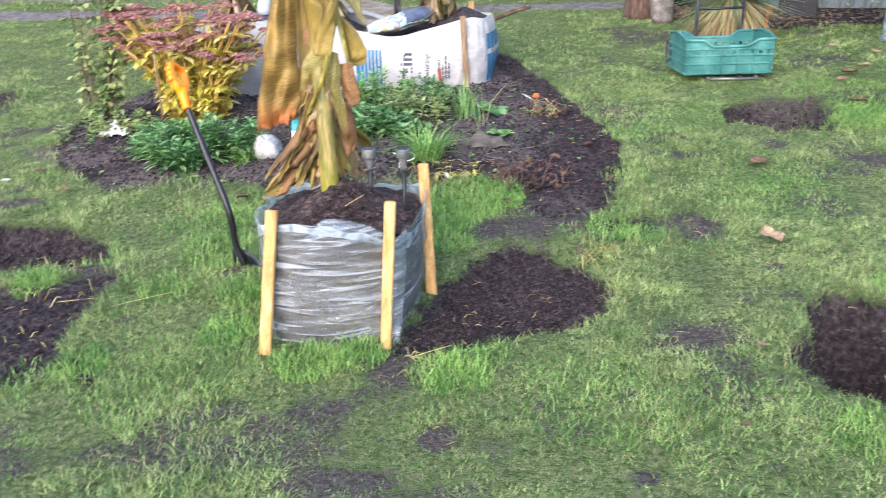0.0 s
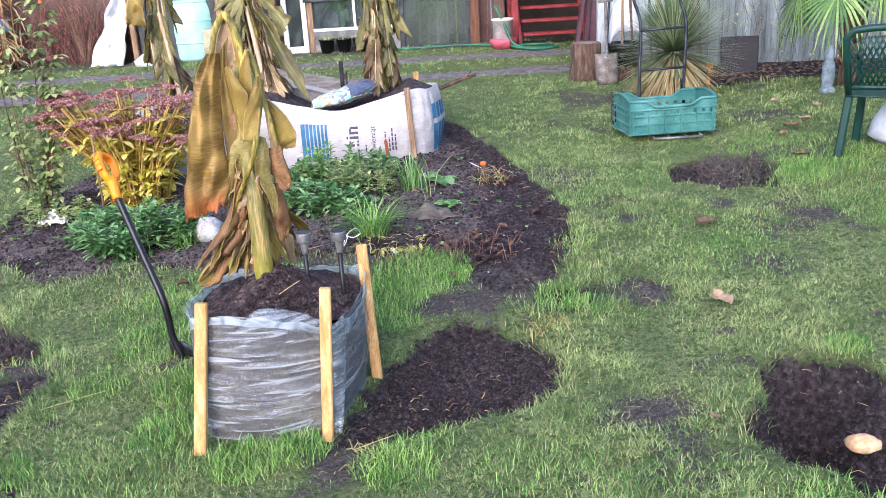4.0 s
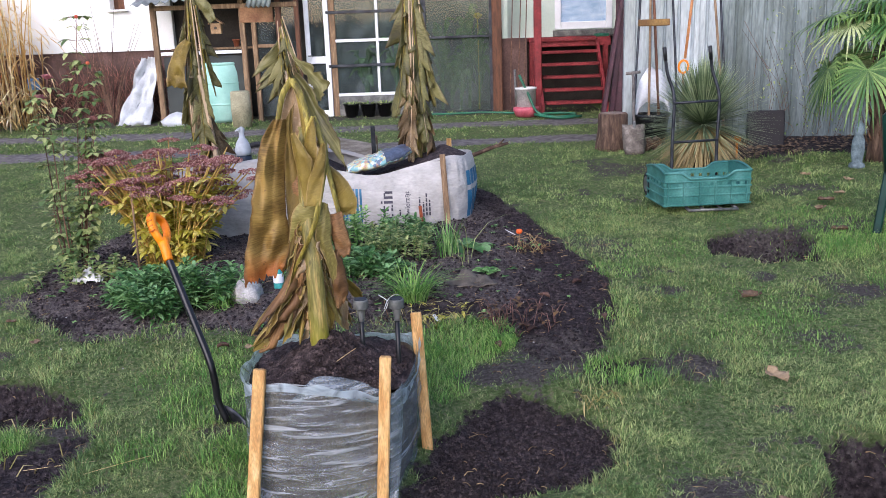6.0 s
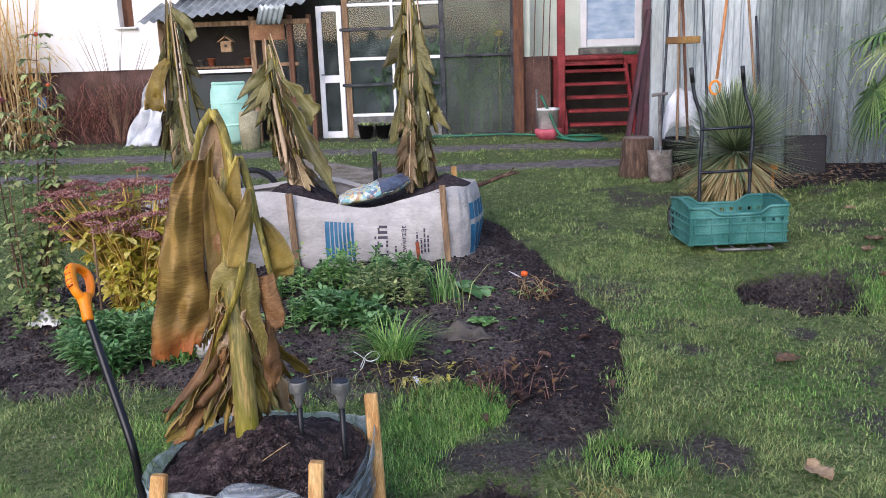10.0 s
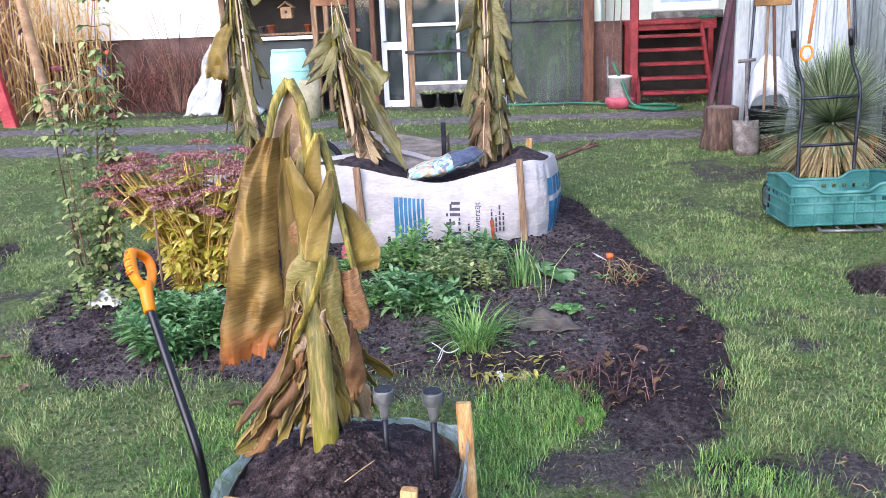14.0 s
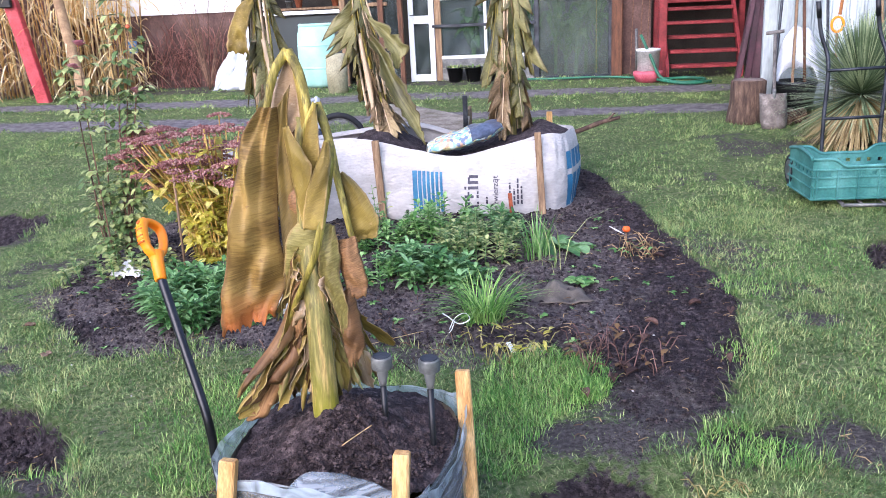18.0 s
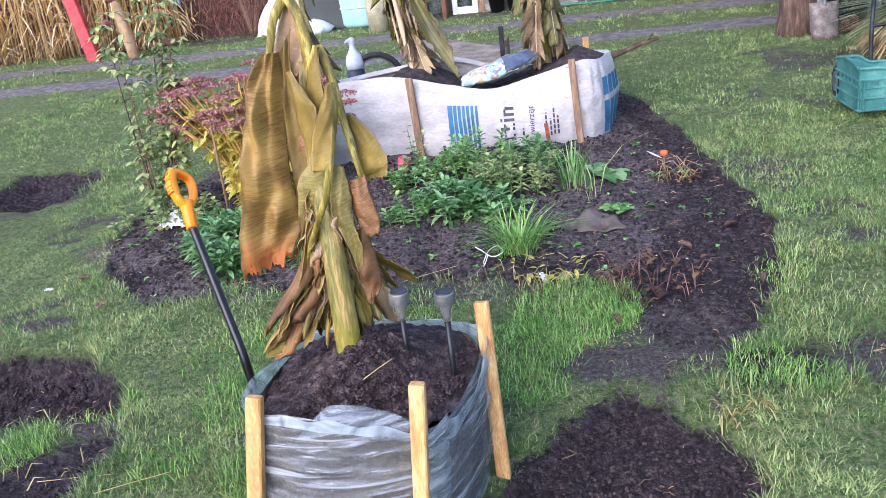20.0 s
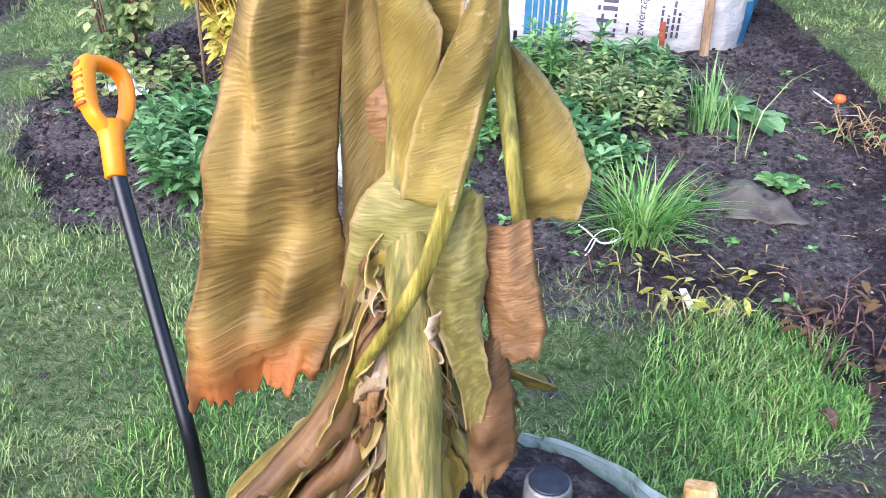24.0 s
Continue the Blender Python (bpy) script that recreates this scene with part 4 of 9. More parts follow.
tufts([(-0.45, 3.36, 0.12, 320, 0.11), (-0.28, 3.4, 0.1, 220, 0.12), (0.05, 3.25, 0.12, 240, 0.1), (-1.68, 4.06, 0.1, 260, 0.1), (-1.5, 4.3, 0.12, 140, 0.08), (-1.22, 3.4, 0.1, 160, 0.1), (-1.1, 3.95, 0.12, 160, 0.1), (1.62, 3.75, 0.08, 160, 0.09), (1.2, 2.9, 0.14, 300, 0.09), (-0.75, 3.9, 0.14, 320, 0.11), (-0.95, 4.3, 0.2, 380, 0.10), (-0.75, 3.6, 0.12, 260, 0.1),
       (0.12, 4.78, 0.24, 1300, 0.09), (-0.05, 4.55, 0.2, 800, 0.09), (0.25, 4.72, 0.1, 300, 0.09), (0.7, 4.35, 0.12, 260, 0.1), (0.82, 4.3, 0.1, 160, 0.08),
       (0.0, 4.3, 0.12, 240, 0.09), (0.1, 3.38, 0.12, 200, 0.08), (-0.02, 3.28, 0.1, 160, 0.09), (-0.98, 4.75, 0.2, 300, 0.09), (-0.6, 4.85, 0.2, 340, 0.09),
       (2.5, 5.15, 0.35, 700, 0.075), (2.45, 6.3, 0.4, 800, 0.08), (2.9, 5.9, 0.4, 700, 0.08), (1.5, 4.65, 0.3, 600, 0.06), (1.3, 5.95, 0.3, 450, 0.06), (-0.9, 3.3, 0.3, 550, 0.07), (0.45, 3.1, 0.25, 450, 0.07), (0.9, 2.9, 0.3, 450, 0.06), (-1.1, 4.6, 0.25, 350, 0.07), (1.5, 5.0, 0.3, 450, 0.055), (2.25, 5.75, 0.2, 500, 0.1), (2.45, 5.9, 0.25, 500, 0.1), (-1.4, 3.3, 0.15, 150, 0.08), (-1.7, 3.1, 0.2, 200, 0.09), (0.85, 5.0, 0.12, 160, 0.07),
       (0.95, 5.6, 0.14, 180, 0.07), (1.6, 2.72, 0.3, 500, 0.08), (1.9, 2.75, 0.25, 400, 0.08)])


def clods(n, polys, name, lo, hi, zoff=0.0):
    """Crumbs and clods of soil lying on the bare ground, one mesh."""
    allp = np.array([p for q in polys for p in q]) * K
    x0, y0, x1, y1 = *allp.min(0), *allp.max(0)
    x, y = scatter(n, x0, x1, y0, y1, lambda x, y: np.clip((soil_at(x, y) - 0.7) * 4, 0, 1) * (1 - 0.4 * crust_at(x, y)))
    r = lo + (hi - lo) * rng.random(len(x)) ** 5
    z = height(x, y) + r * 0.3
    base = np.array([(1, 0, 0), (-1, 0, 0), (0, 1, 0), (0, -1, 0), (0, 0, 1), (0, 0, -1)], float)
    tri = np.array([[0, 2, 4], [2, 1, 4], [1, 3, 4], [3, 0, 4], [2, 0, 5], [1, 2, 5], [3, 1, 5], [0, 3, 5]])
    co = base[None] * (r[:, None, None] * (0.55 + 0.7 * rng.random((len(x), 6, 1)))) + 0.25 * r[:, None, None] * (rng.random((len(x), 6, 3)) - 0.5)
    a = rng.random(len(x)) * 6.28
    ca, sa = np.cos(a)[:, None], np.sin(a)[:, None]
    rx = co[..., 0] * ca - co[..., 1] * sa + x[:, None]
    ry = co[..., 0] * sa + co[..., 1] * ca + y[:, None]
    vs = np.stack([rx, ry, co[..., 2] * 0.75 + z[:, None]], -1).reshape(-1, 3)
    idx = (np.arange(len(x))[:, None, None] * 6 + tri[None]).reshape(-1, 3)
    me = bpy.data.meshes.new(name)
    me.from_pydata(vs.tolist(), [], idx.tolist())
    me.polygons.foreach_set("use_smooth", np.ones(len(idx), bool))
    me.materials.append(M_SOIL)
    return tagged(new(name, me), "loose dark crumbly soil clods on the dug ground", "soil", kind="stuff")


clods(90000, [BED], "soil_clods", 0.002, 0.017)
clods(22000, [DUG], "soil_clods", 0.002, 0.014)
clods(18000, [PIT], "soil_clods", 0.002, 0.016)
clods(7000, [BARE_LEFT], "soil_clods", 0.003, 0.018)
for pit in (PIT_EAST, PIT_WEST, PIT_FAR_EAST):
    clods(3500, [pit], "soil_clods", 0.003, 0.024)


# ---- the house, porch and shed ----
def wall(name, x0, x1, y0, y1, z0, z1, material, label, holes=()):
    """A wall facing the garden, with openings (x0, x1, z0, z1) through it."""
    mb = MB()
    xs = sorted({x0, x1, *(v for h in holes for v in h[:2])})
    zs = sorted({z0, z1, *(v for h in holes for v in h[2:])})
    for a, b in zip(xs, xs[1:]):
        for c, d in zip(zs, zs[1:]):
            if any(h[0] <= a and b <= h[1] and h[2] <= c and d <= h[3] for h in holes):
                continue
            mb.box(((a + b) / 2, (y0 + y1) / 2, (c + d) / 2), (b - a, y1 - y0, d - c), 0.0005)
    return solo(name, mb, material, label, "wall", kind="structure")


HZ = 0.33  # ground height at the house
wall("wall_upper_2", -4.1, -1.95, 15.58, 15.85, 2.75, 4.8, M_WALL, "white rendered wall above the lean-to")
wall("wall_upper", -13.0, -4.1, 15.58, 15.85, 1.5, 4.8, M_WALL, "white rendered upper wall of the house", [(-5.05, -4.82, 2.14, 3.1)])
wall("wall_plinth", -13.0, -4.15, 15.61, 15.85, 0.0, 1.5, M_PLINTH, "dark brown plinth of the house behind bare creepers")
# green-grey tones hold the porch's inner shade; its clear roof casts none
wall("wall_porch_back", -4.15, 1.3, 17.2, 17.4, 0.0, 4.6, mat("shade_toned_render", "4c5650", "8a968c", "66726a", scale=2, rough=0.9, bump=0.1), "back wall inside the glazed porch, shade put into its colour")
wall("wall_entrance", 1.1, 4.2, 15.95, 16.2, 1.48, 4.6, M_MINTWALL, "pale mint rendered wall at the entrance", [(2.05, 2.94, 1.6, 3.6)])
wall("wall_entrance_base", 1.1, 4.2, 15.98, 16.2, 0.0, 1.48, M_DARK, "wall under the entrance steps, its shade put into the colour")
wall("wall_east_return", 1.1, 1.2, 15.3, 15.95, 1.5, 4.6, M_MINTWALL, "pale mint side panel beside the porch")
wall("wall_east_fence", 1.1, 1.5, 15.3, 15.36, 0.25, 1.5, M_PLINTH, "dark board panel between porch and steps")
mb = MB().box((-4.4, 16.2, 4.9), (18.0, 3.2, 0.14), 0.02)
solo("roof_slab", mb, M_ROOF, "flat grey roof over the house", "roof", kind="structure")
solo("window_reveal", MB().box((-4.935, 15.8, 2.62), (0.24, 0.05, 1.0), 0.004), M_BROWNWOOD, "small brown shuttered window in the white wall", "window", kind="structure")
mb = MB().box((-4.935, 15.55, 2.13), (0.34, 0.12, 0.03), 0.005)
solo("window_sill", mb, M_FRAME, "white sill under the small window", "sill", kind="structure")

# entrance door; the blue-grey pane has its reflection painted into the colour
door = thing("door_1", (2.495, 15.97, 1.6), "white entrance door with a large blue-grey pane", "door", kind="structure")
fr = MB()
for x in (-0.42, 0.42):
    fr.box((x, 0, 1.0), (0.1, 0.09, 2.0), 0.008)
fr.box((0, 0, 0.06), (0.74, 0.085, 0.12), 0.008).box((0, 0, 1.95), (0.74, 0.085, 0.1), 0.008)
part("door_frame", fr, M_FRAME, door)
part("pane", MB().box((0, 0.01, 1.0), (0.76, 0.02, 1.8), 0.002), mat("reflection_blue_glass", "93b0cc", "c8d8e4", "b0c8dc", scale=4, rough=0.15, bump=0.05, stretch=(1, 1, 3)), door, "pale blue pane with its reflection put into the colour")
part("threshold", MB().box((0, -0.08, -0.06), (1.0, 0.3, 0.1), 0.01), M_GREYSTEEL, door)

# glazed porch
porch = thing("porch_glazing", (0, 15.22, 0), "glazed porch front of white, dark and timber bars", "porch", kind="structure")


def bar(name, a, b, w, material, y=0.0, d=0.05):
    x0, z0, x1, z1 = *a, *b
    mb = MB()
    if abs(x0 - x1) < 0.2 * abs(z0 - z1):
        mb.box(((x0 + x1) / 2, y, (z0 + z1) / 2), (w, d, abs(z1 - z0)), 0.006)
    else:
        mb.box(((x0 + x1) / 2, y, (z0 + z1) / 2), (abs(x1 - x0), d, w), 0.006)
    return part(name, mb, material, porch)


for x, w, mt in ((-1.53, 0.09, M_OLDWOOD), (-0.11, 0.07, M_DARKSTEEL), (0.93, 0.05, M_DARKSTEEL)):
    bar("post", (x, HZ), (x, 3.2), w, mt)
bar("white_bar", (-0.84, 0.7), (-0.84, 3.2), 0.04, M_FRAME, -0.01)
for z in (0.72, 1.55, 2.33, 3.1):
    bar("white_bar", (-1.5, z), (-0.14, z), 0.045, M_FRAME, -0.005, 0.04)
for z in (1.17, 1.98, 2.75):
    bar("dark_bar", (-1.62, z), (-0.12, z), 0.045, M_DARKSTEEL, -0.04, 0.03)
for z in (HZ + 0.06, 1.55, 2.5):
    bar("dark_bar", (-0.1, z), (0.93, z), 0.035, M_DARKSTEEL, -0.02, 0.03)
part("sill_board", MB().box((-0.82, 0.0, 0.52), (1.34, 0.05, 0.36), 0.008), M_GREYSTEEL, porch, "grey panel under the windows")
for x0, x1 in ((-1.48, -0.87), (-0.81, -0.15)):
    for z0, z1 in ((0.75, 1.53), (1.58, 2.31), (2.36, 3.08)):
        ob = part("pane", MB().box(((x0 + x1) / 2, 0.012, (z0 + z1) / 2), (x1 - x0, 0.006, z1 - z0), 0.001), M_PANE, porch)
        ob.visible_shadow = False
ob = part("pane", MB().box((0.41, 0.01, 1.75), (1.0, 0.006, 2.8), 0.001), M_FOILPANE, porch, "clear sheet with reflection haze in its colour")
ob.visible_shadow = False
porch_post = MB().box((1.02, 15.2, 1.85), (0.15, 0.12, 3.2), 0.01)
solo("porch_post", porch_post, M_BROWNWOOD, "brown timber corner post of the porch", "post", kind="structure")
solo("porch_top", MB().box((-0.4, 16.1, 3.3), (3.2, 2.2, 0.02), 0.005), M_FOILPANE, "clear sheet roof over the glazed porch", "roof", kind="structure").visible_shadow = False
solo("porch_floor", MB().box((-1.4, 16.2, HZ - 0.02), (5.4, 2.0, 0.1), 0.01), M_DARK, "dark floor inside the porch", "floor", kind="structure")

# white porch door
pd = thing("door_2", (-1.77, 15.2, HZ + 0.06), "white plastic porch door, part glazed, slightly ajar", "door", kind="structure")
fr = MB()
for x in (-0.15, 0.15):
    fr.box((x, 0, 0.97), (0.075, 0.06, 1.94), 0.008)
for z, h in ((0.05, 0.1), (0.88, 0.11), (1.9, 0.09)):
    fr.box((0, 0, z), (0.23, 0.055, h), 0.008)
part("door_frame", fr, M_FRAME, pd)
for z0, z1 in ((0.1, 0.82), (0.94, 1.85)):
    ob = part("pane", MB().box((0, 0.01, (z0 + z1) / 2), (0.23, 0.006, z1 - z0), 0.001), M_PANE, pd)
    ob.visible_shadow = False
part("door_handle", MB().tube([(-0.15, -0.03, 0.95), (-0.15, -0.06, 0.95), (-0.08, -0.065, 0.95)], 0.008, 6), M_GREYSTEEL, pd)

# lean-to with a corrugated roof
lean = thing("lean_to", (0, 14.9, 0), "timber lean-to with a corrugated roof and mesh sides", "lean-to", kind="structure")


def corrugated(x0, x1, za, zb, y0, y1, zc, pitch, amp, n):
    return lambda u, v: (x0 + (x1 - x0) * u, y0 + (y1 - y0) * v, (za + (zb - za) * u) + zc * v + amp * math.sin(u * (x1 - x0) / pitch * 2 * math.pi))


part("roof_sheet", MB().sheet(corrugated(-4.4, -2.0, 2.16, 2.36, -0.35, 1.1, 0.42, 0.14, 0.022, 0), 130, 2, 0.008), M_ROOF, lean)
part("loose_sheet", MB().sheet(lambda u, v: (-2.62 + 0.36 * u - 0.1 * v, -0.42 + 0.1 * v, 2.34 - 0.25 * v + 0.014 * math.sin(u * 5 * 6.28)), 40, 3, 0.006), M_TIN, lean, "bent piece of metal sheet")
for x, w, mt in ((-4.18, 0.08, M_OLDWOOD), (-2.85, 0.08, M_OLDWOOD), (-2.68, 0.07, M_OLDWOOD), (-2.3, 0.08, M_BROWNWOOD), (-2.02, 0.07, M_BROWNWOOD)):
    part("post", MB().box((x, 0, 1.26), (w, 0.08, 1.9), 0.008), mt, lean)
part("rail", MB().box((-3.5, 0, 1.45), (1.24, 0.05, 0.05), 0.006), M_FRAME, lean, "pale painted rail")
part("rail", MB().box((-3.1, -0.02, 2.12), (2.2, 0.05, 0.07), 0.006), M_OLDWOOD, lean)
part("rail", MB().box((-2.45, 0.0, 1.52), (0.5, 0.04, 0.05), 0.006), M_OLDWOOD, lean)
part("gable_board", MB().box((-2.62, -0.03, 1.98), (0.5, 0.03, 0.22), 0.006), mat("tawny_board", "7a5236", "9c7450", scale=6, rough=0.7, bump=0.2), lean)
ob = part("mesh_panel", MB().box((-3.5, 0.03, 0.9), (1.2, 0.006, 1.0), 0.001), glass_mat("dark_mesh", "6a6e6c", clear=0.6), lean, "dark net panel")
ob.visible_shadow = False
for x0, x1 in ((-2.64, -2.34), (-2.26, -2.06)):
    ob = part("pane", MB().box(((x0 + x1) / 2, 0.02, 1.3), (x1 - x0, 0.006, 1.7), 0.001), M_PANE, lean)
    ob.visible_shadow = False
# the lean-to's inner shade is put into this back's colour
solo("lean_to_back", MB().box((-3.05, 15.75, 1.4), (2.1, 0.1, 2.7), 0.01), M_DARK, "boarded back of the lean-to, interior shade in its colour", "wall", kind="structure")
solo("shelf_board", MB().box((-3.4, 15.35, 1.5), (1.3, 0.3, 0.03), 0.005), M_OLDWOOD, "wooden shelf inside the lean-to", "shelf")
bh = thing("bird_house", (-3.28, 15.05, 1.72), "small wooden bird house hanging in the lean-to", "bird house")
part("body", MB().box((0, 0, 0.08), (0.16, 0.12, 0.16), 0.006), M_CUT, bh)
part("roof", MB().box((-0.05, 0, 0.19), (0.15, 0.17, 0.015), 0.003, (0, -35, 0)).box((0.05, 0, 0.19), (0.15, 0.17, 0.015), 0.003, (0, 35, 0)), M_CUT, bh)
# dark disc painted as the shaded entrance hole
part("entrance_hole", MB().tube([(0, -0.055, 0.09), (0, -0.064, 0.09)], 0.022, 12), M_DARK, bh)
part("hanger", MB().tube([(0, 0, 0.22), (0, 0, 0.44)], 0.004, 5), M_DARKSTEEL, bh)
for x, z, r in ((-3.75, 1.52, 0.05), (-3.6, 1.52, 0.06), (-3.05, 1.52, 0.055), (-2.95, 1.52, 0.04)):
    solo("flower_pot", MB().lathe([(r * 0.7, 0), (r, r * 1.7), (r * 1.12, r * 1.7), (r * 1.12, r * 2), (r * 0.9, r * 2), (r * 0.8, r * 1.6)], 14), mat("terracotta", "8a4a30", "b0684a", scale=10, rough=0.8) if r > 0.05 else M_GREYSTEEL,
         "small flower pot on the lean-to shelf", "flower pot", "pots on the shelf", m=(x, 15.3, z))

# entrance steps, open treads of oxblood boards
stairs = thing("entrance_steps", (2.15, 14.75, HZ), "oxblood painted open wooden steps up to the door", "steps", kind="structure")
for i in range(6):
    z, y = 0.2 + 0.183 * i, -0.1 + 0.17 * i
    part("tread", MB().box((0.0, y, z), (0.88 + 0.01 * i, 0.22, 0.045), 0.006), M_REDWOOD, stairs)
for x in (-0.47, 0.5):
    part("stringer", MB().sheet(lambda u, v, x=x: (x, -0.2 + 0.86 * u + 0.0 * v, 0.02 + 0.92 * u + 0.16 * v), 2, 1, 0.045, True), M_REDWOOD, stairs)
part("deck", MB().box((0.05, 0.98, 1.13), (1.3, 0.5, 0.06), 0.008), M_REDWOOD, stairs)
part("deck_fascia", MB().box((0.05, 0.7, 1.06), (1.3, 0.03, 0.1), 0.006), M_REDWOOD, stairs)
for x in (-0.56, 0.62):
    part("deck_post", MB().box((x, 0.72, 0.54), (0.08, 0.08, 1.08), 0.008), M_REDWOOD, stairs)
solo("porch_column", MB().box((1.6, 14.72, 1.8), (0.11, 0.11, 3.0), 0.01), M_REDWOOD, "oxblood painted timber column beside the steps", "post", kind="structure")

# shed of galvanised profiled sheet
SH0, SH1 = Vector((2.27, 11.85, 0)), Vector((7.4, 10.9, 0))
sdir = (SH1 - SH0).normalized()
snor = Vector((sdir.y, -sdir.x, 0))
slen = (SH1 - SH0).length


def shed_sheet(u, v, x0, x1):
    s = x0 + (x1 - x0) * u
    ph = (s / 0.16) % 1
    rib = 0.018 if ph < 0.14 else 0.004 if 0.5 < ph < 0.56 else 0.0
    p = SH0 + sdir * s + snor * rib
    return (p.x, p.y, 0.1 + 2.9 * v)


shed = thing("shed_wall", (0, 0, 0), "shed wall of weathered galvanised profiled sheets, vine shade in the later sheets' colour", "shed", kind="structure")
k = 0.0
while k < slen:
    e = min(k + 1.12, slen)
    # sheets after the first take the darker tone for vine shade
    part("metal_sheet", MB().sheet(lambda u, v, a=k, b=e: shed_sheet(u, v, a, b), 84, 1, 0.004, True), M_TINDARK if k > 1.0 else M_TIN, shed)
    k = e + 0.004
ang = math.degrees(math.atan2(sdir.y, sdir.x))
part("corner_strip", MB().box((SH0.x - 0.03, SH0.y + 0.02, 1.6), (0.09, 0.09, 3.0), 0.006, (0, 0, ang)), mat("maroon_trim", "3a2024", "55303a", scale=6, rough=0.5), shed)
solo("shed_side", beam(MB(), (2.34, 11.95, 1.6), (3.3, 15.7, 1.6), 3.0, 0.06, 0.01, (1, 0, 0)), M_PLINTH, "dark side wall of the shed", "wall", kind="structure")
solo("shed_top", MB().box((4.9, 12.6, 3.05), (5.8, 2.9, 0.08), 0.01, (0, 0, ang)), M_ROOF, "grey flat roof of the shed", "roof", kind="structure")

# added unseen screens closing round the garden, outside the view
hedge = mat("dark_screen_green", "1f2a18", "3f4c2c", scale=2, fine=20, rough=0.95, bump=1.0)
for nm, c, s in (("boundary_west", (-14, 3, 1.0), (0.4, 30, 2.2)), ("boundary_east", (13, 3, 1.0), (0.4, 30, 2.2)), ("boundary_south", (0, -12, 1.0), (27, 0.4, 2.2))):
    solo(nm, MB().box(c, s, 0.1), hedge, "unseen dark green screen added round the garden", "hedge", kind="structure")


# ---- the near planter: film wrapped round stakes, filled with soil ----
PX, PY = -0.43, 4.52
pot = thing("wrapped_planter", (PX, PY, gz(PX, PY)), "planter of clear polythene film wrapped round wooden stakes, filled with soil", "planter")
PZ = pot.matrix_world.translation.z
PLAN = [(-0.71, 4.16), (-0.58, 4.10), (-0.42, 4.085), (-0.26, 4.14), (-0.185, 4.2), (-0.135, 4.36), (-0.10, 4.56), (-0.115, 4.72), (-0.22, 4.88), (-0.45, 4.95),
        (-0.66, 4.9), (-0.76, 4.76), (-0.775, 4.55), (-0.75, 4.33)]
PTOP = [0.45, 0.475, 0.455, 0.40, 0.385, 0.40, 0.43, 0.44, 0.405, 0.39, 0.39, 0.405, 0.43, 0.45]


def plan_at(u, ring, tops):
    n = len(ring)
    s = (u % 1.0) * n
    i, t = int(s) % n, s - int(s)
    p = [Vector((*ring[(i + k) % n], tops[(i + k) % n])) for k in (-1, 0, 1, 2)]
    return 0.5 * (2 * p[1] + (p[2] - p[0]) * t + (2 * p[0] - 5 * p[1] + 4 * p[2] - p[3]) * t * t + (3 * p[1] - p[0] - 3 * p[2] + p[3]) * t ** 3)


def pot_wall(u, v, inset=0.0, creases=1.0, top=1.0, foot=-0.02):
    p = plan_at(u, PLAN, PTOP)
    c = Vector((PX, PY, 0))
    d = Vector((p.x - c.x, p.y - c.y, 0))
    out = d.normalized()
    z = foot + (p.z * top - foot) * v
    a = 2 * math.pi * u
    wr = noise.noise((math.cos(a) * 2.2, math.sin(a) * 2.2, z * 17)) * 0.009 + noise.noise((math.cos(a) * 5, math.sin(a) * 5, z * 40 + a * 2)) * 0.005
    bulge = 0.02 * math.sin(math.pi * min(1, v * 1.05)) - 0.02 * (1 - v)
    q = c + d + out * (bulge - inset + wr * creases)
    front = min(1.0, max(0.0, (4.32 - p.y) / 0.16))
    return (q.x - PX, q.y - PY + 0.085 * v * front, z - PZ)


part("film_wrap", MB().sheet(lambda u, v: pot_wall(u, v), 150, 44), M_FILM, pot, "creased milky polythene film")
core = MB().sheet(lambda u, v: pot_wall(u, v, 0.016, 0.6, 0.93), 90, 14)


def pot_flare(u, v):
    """The rim's film leans outward, less at the front."""
    p = plan_at(u, PLAN, PTOP)
    k = 0.016 * min(1.0, max(0.0, (p.y - 4.1) * 4)) * v * v
    return Vector((p.x - PX, p.y - PY, 0)).normalized() * k


def cuff_low(u):
    """How far down the doubled film reaches: least at the front."""
    p = plan_at(u, PLAN, PTOP)
    return 0.94 - 0.12 * min(1.0, max(0.0, (p.y - 4.12) * 5)) + 0.02 * noise.noise((u * 14, 3, 1))


part("film_cuff", MB().sheet(lambda u, v: tuple(Vector(pot_wall(u, cuff_low(u) + (1 - cuff_low(u)) * v, -0.002, 1.3)) + Vector((0, 0, v * (0.022 * noise.noise((u * 9, 1, 2)) + 0.012 * noise.noise((u * 34, 1, 2))))) + pot_flare(u, v)), 170, 9), M_CUFF, pot, "doubled milky film rim")
part("soil_core", core, mat("damp_soil_and_moss", "3a312a", "6c624e", "50463a", scale=7, fine=70, rough=0.95, bump=0.8, vary=0.4), pot, "soil and turf behind the film")


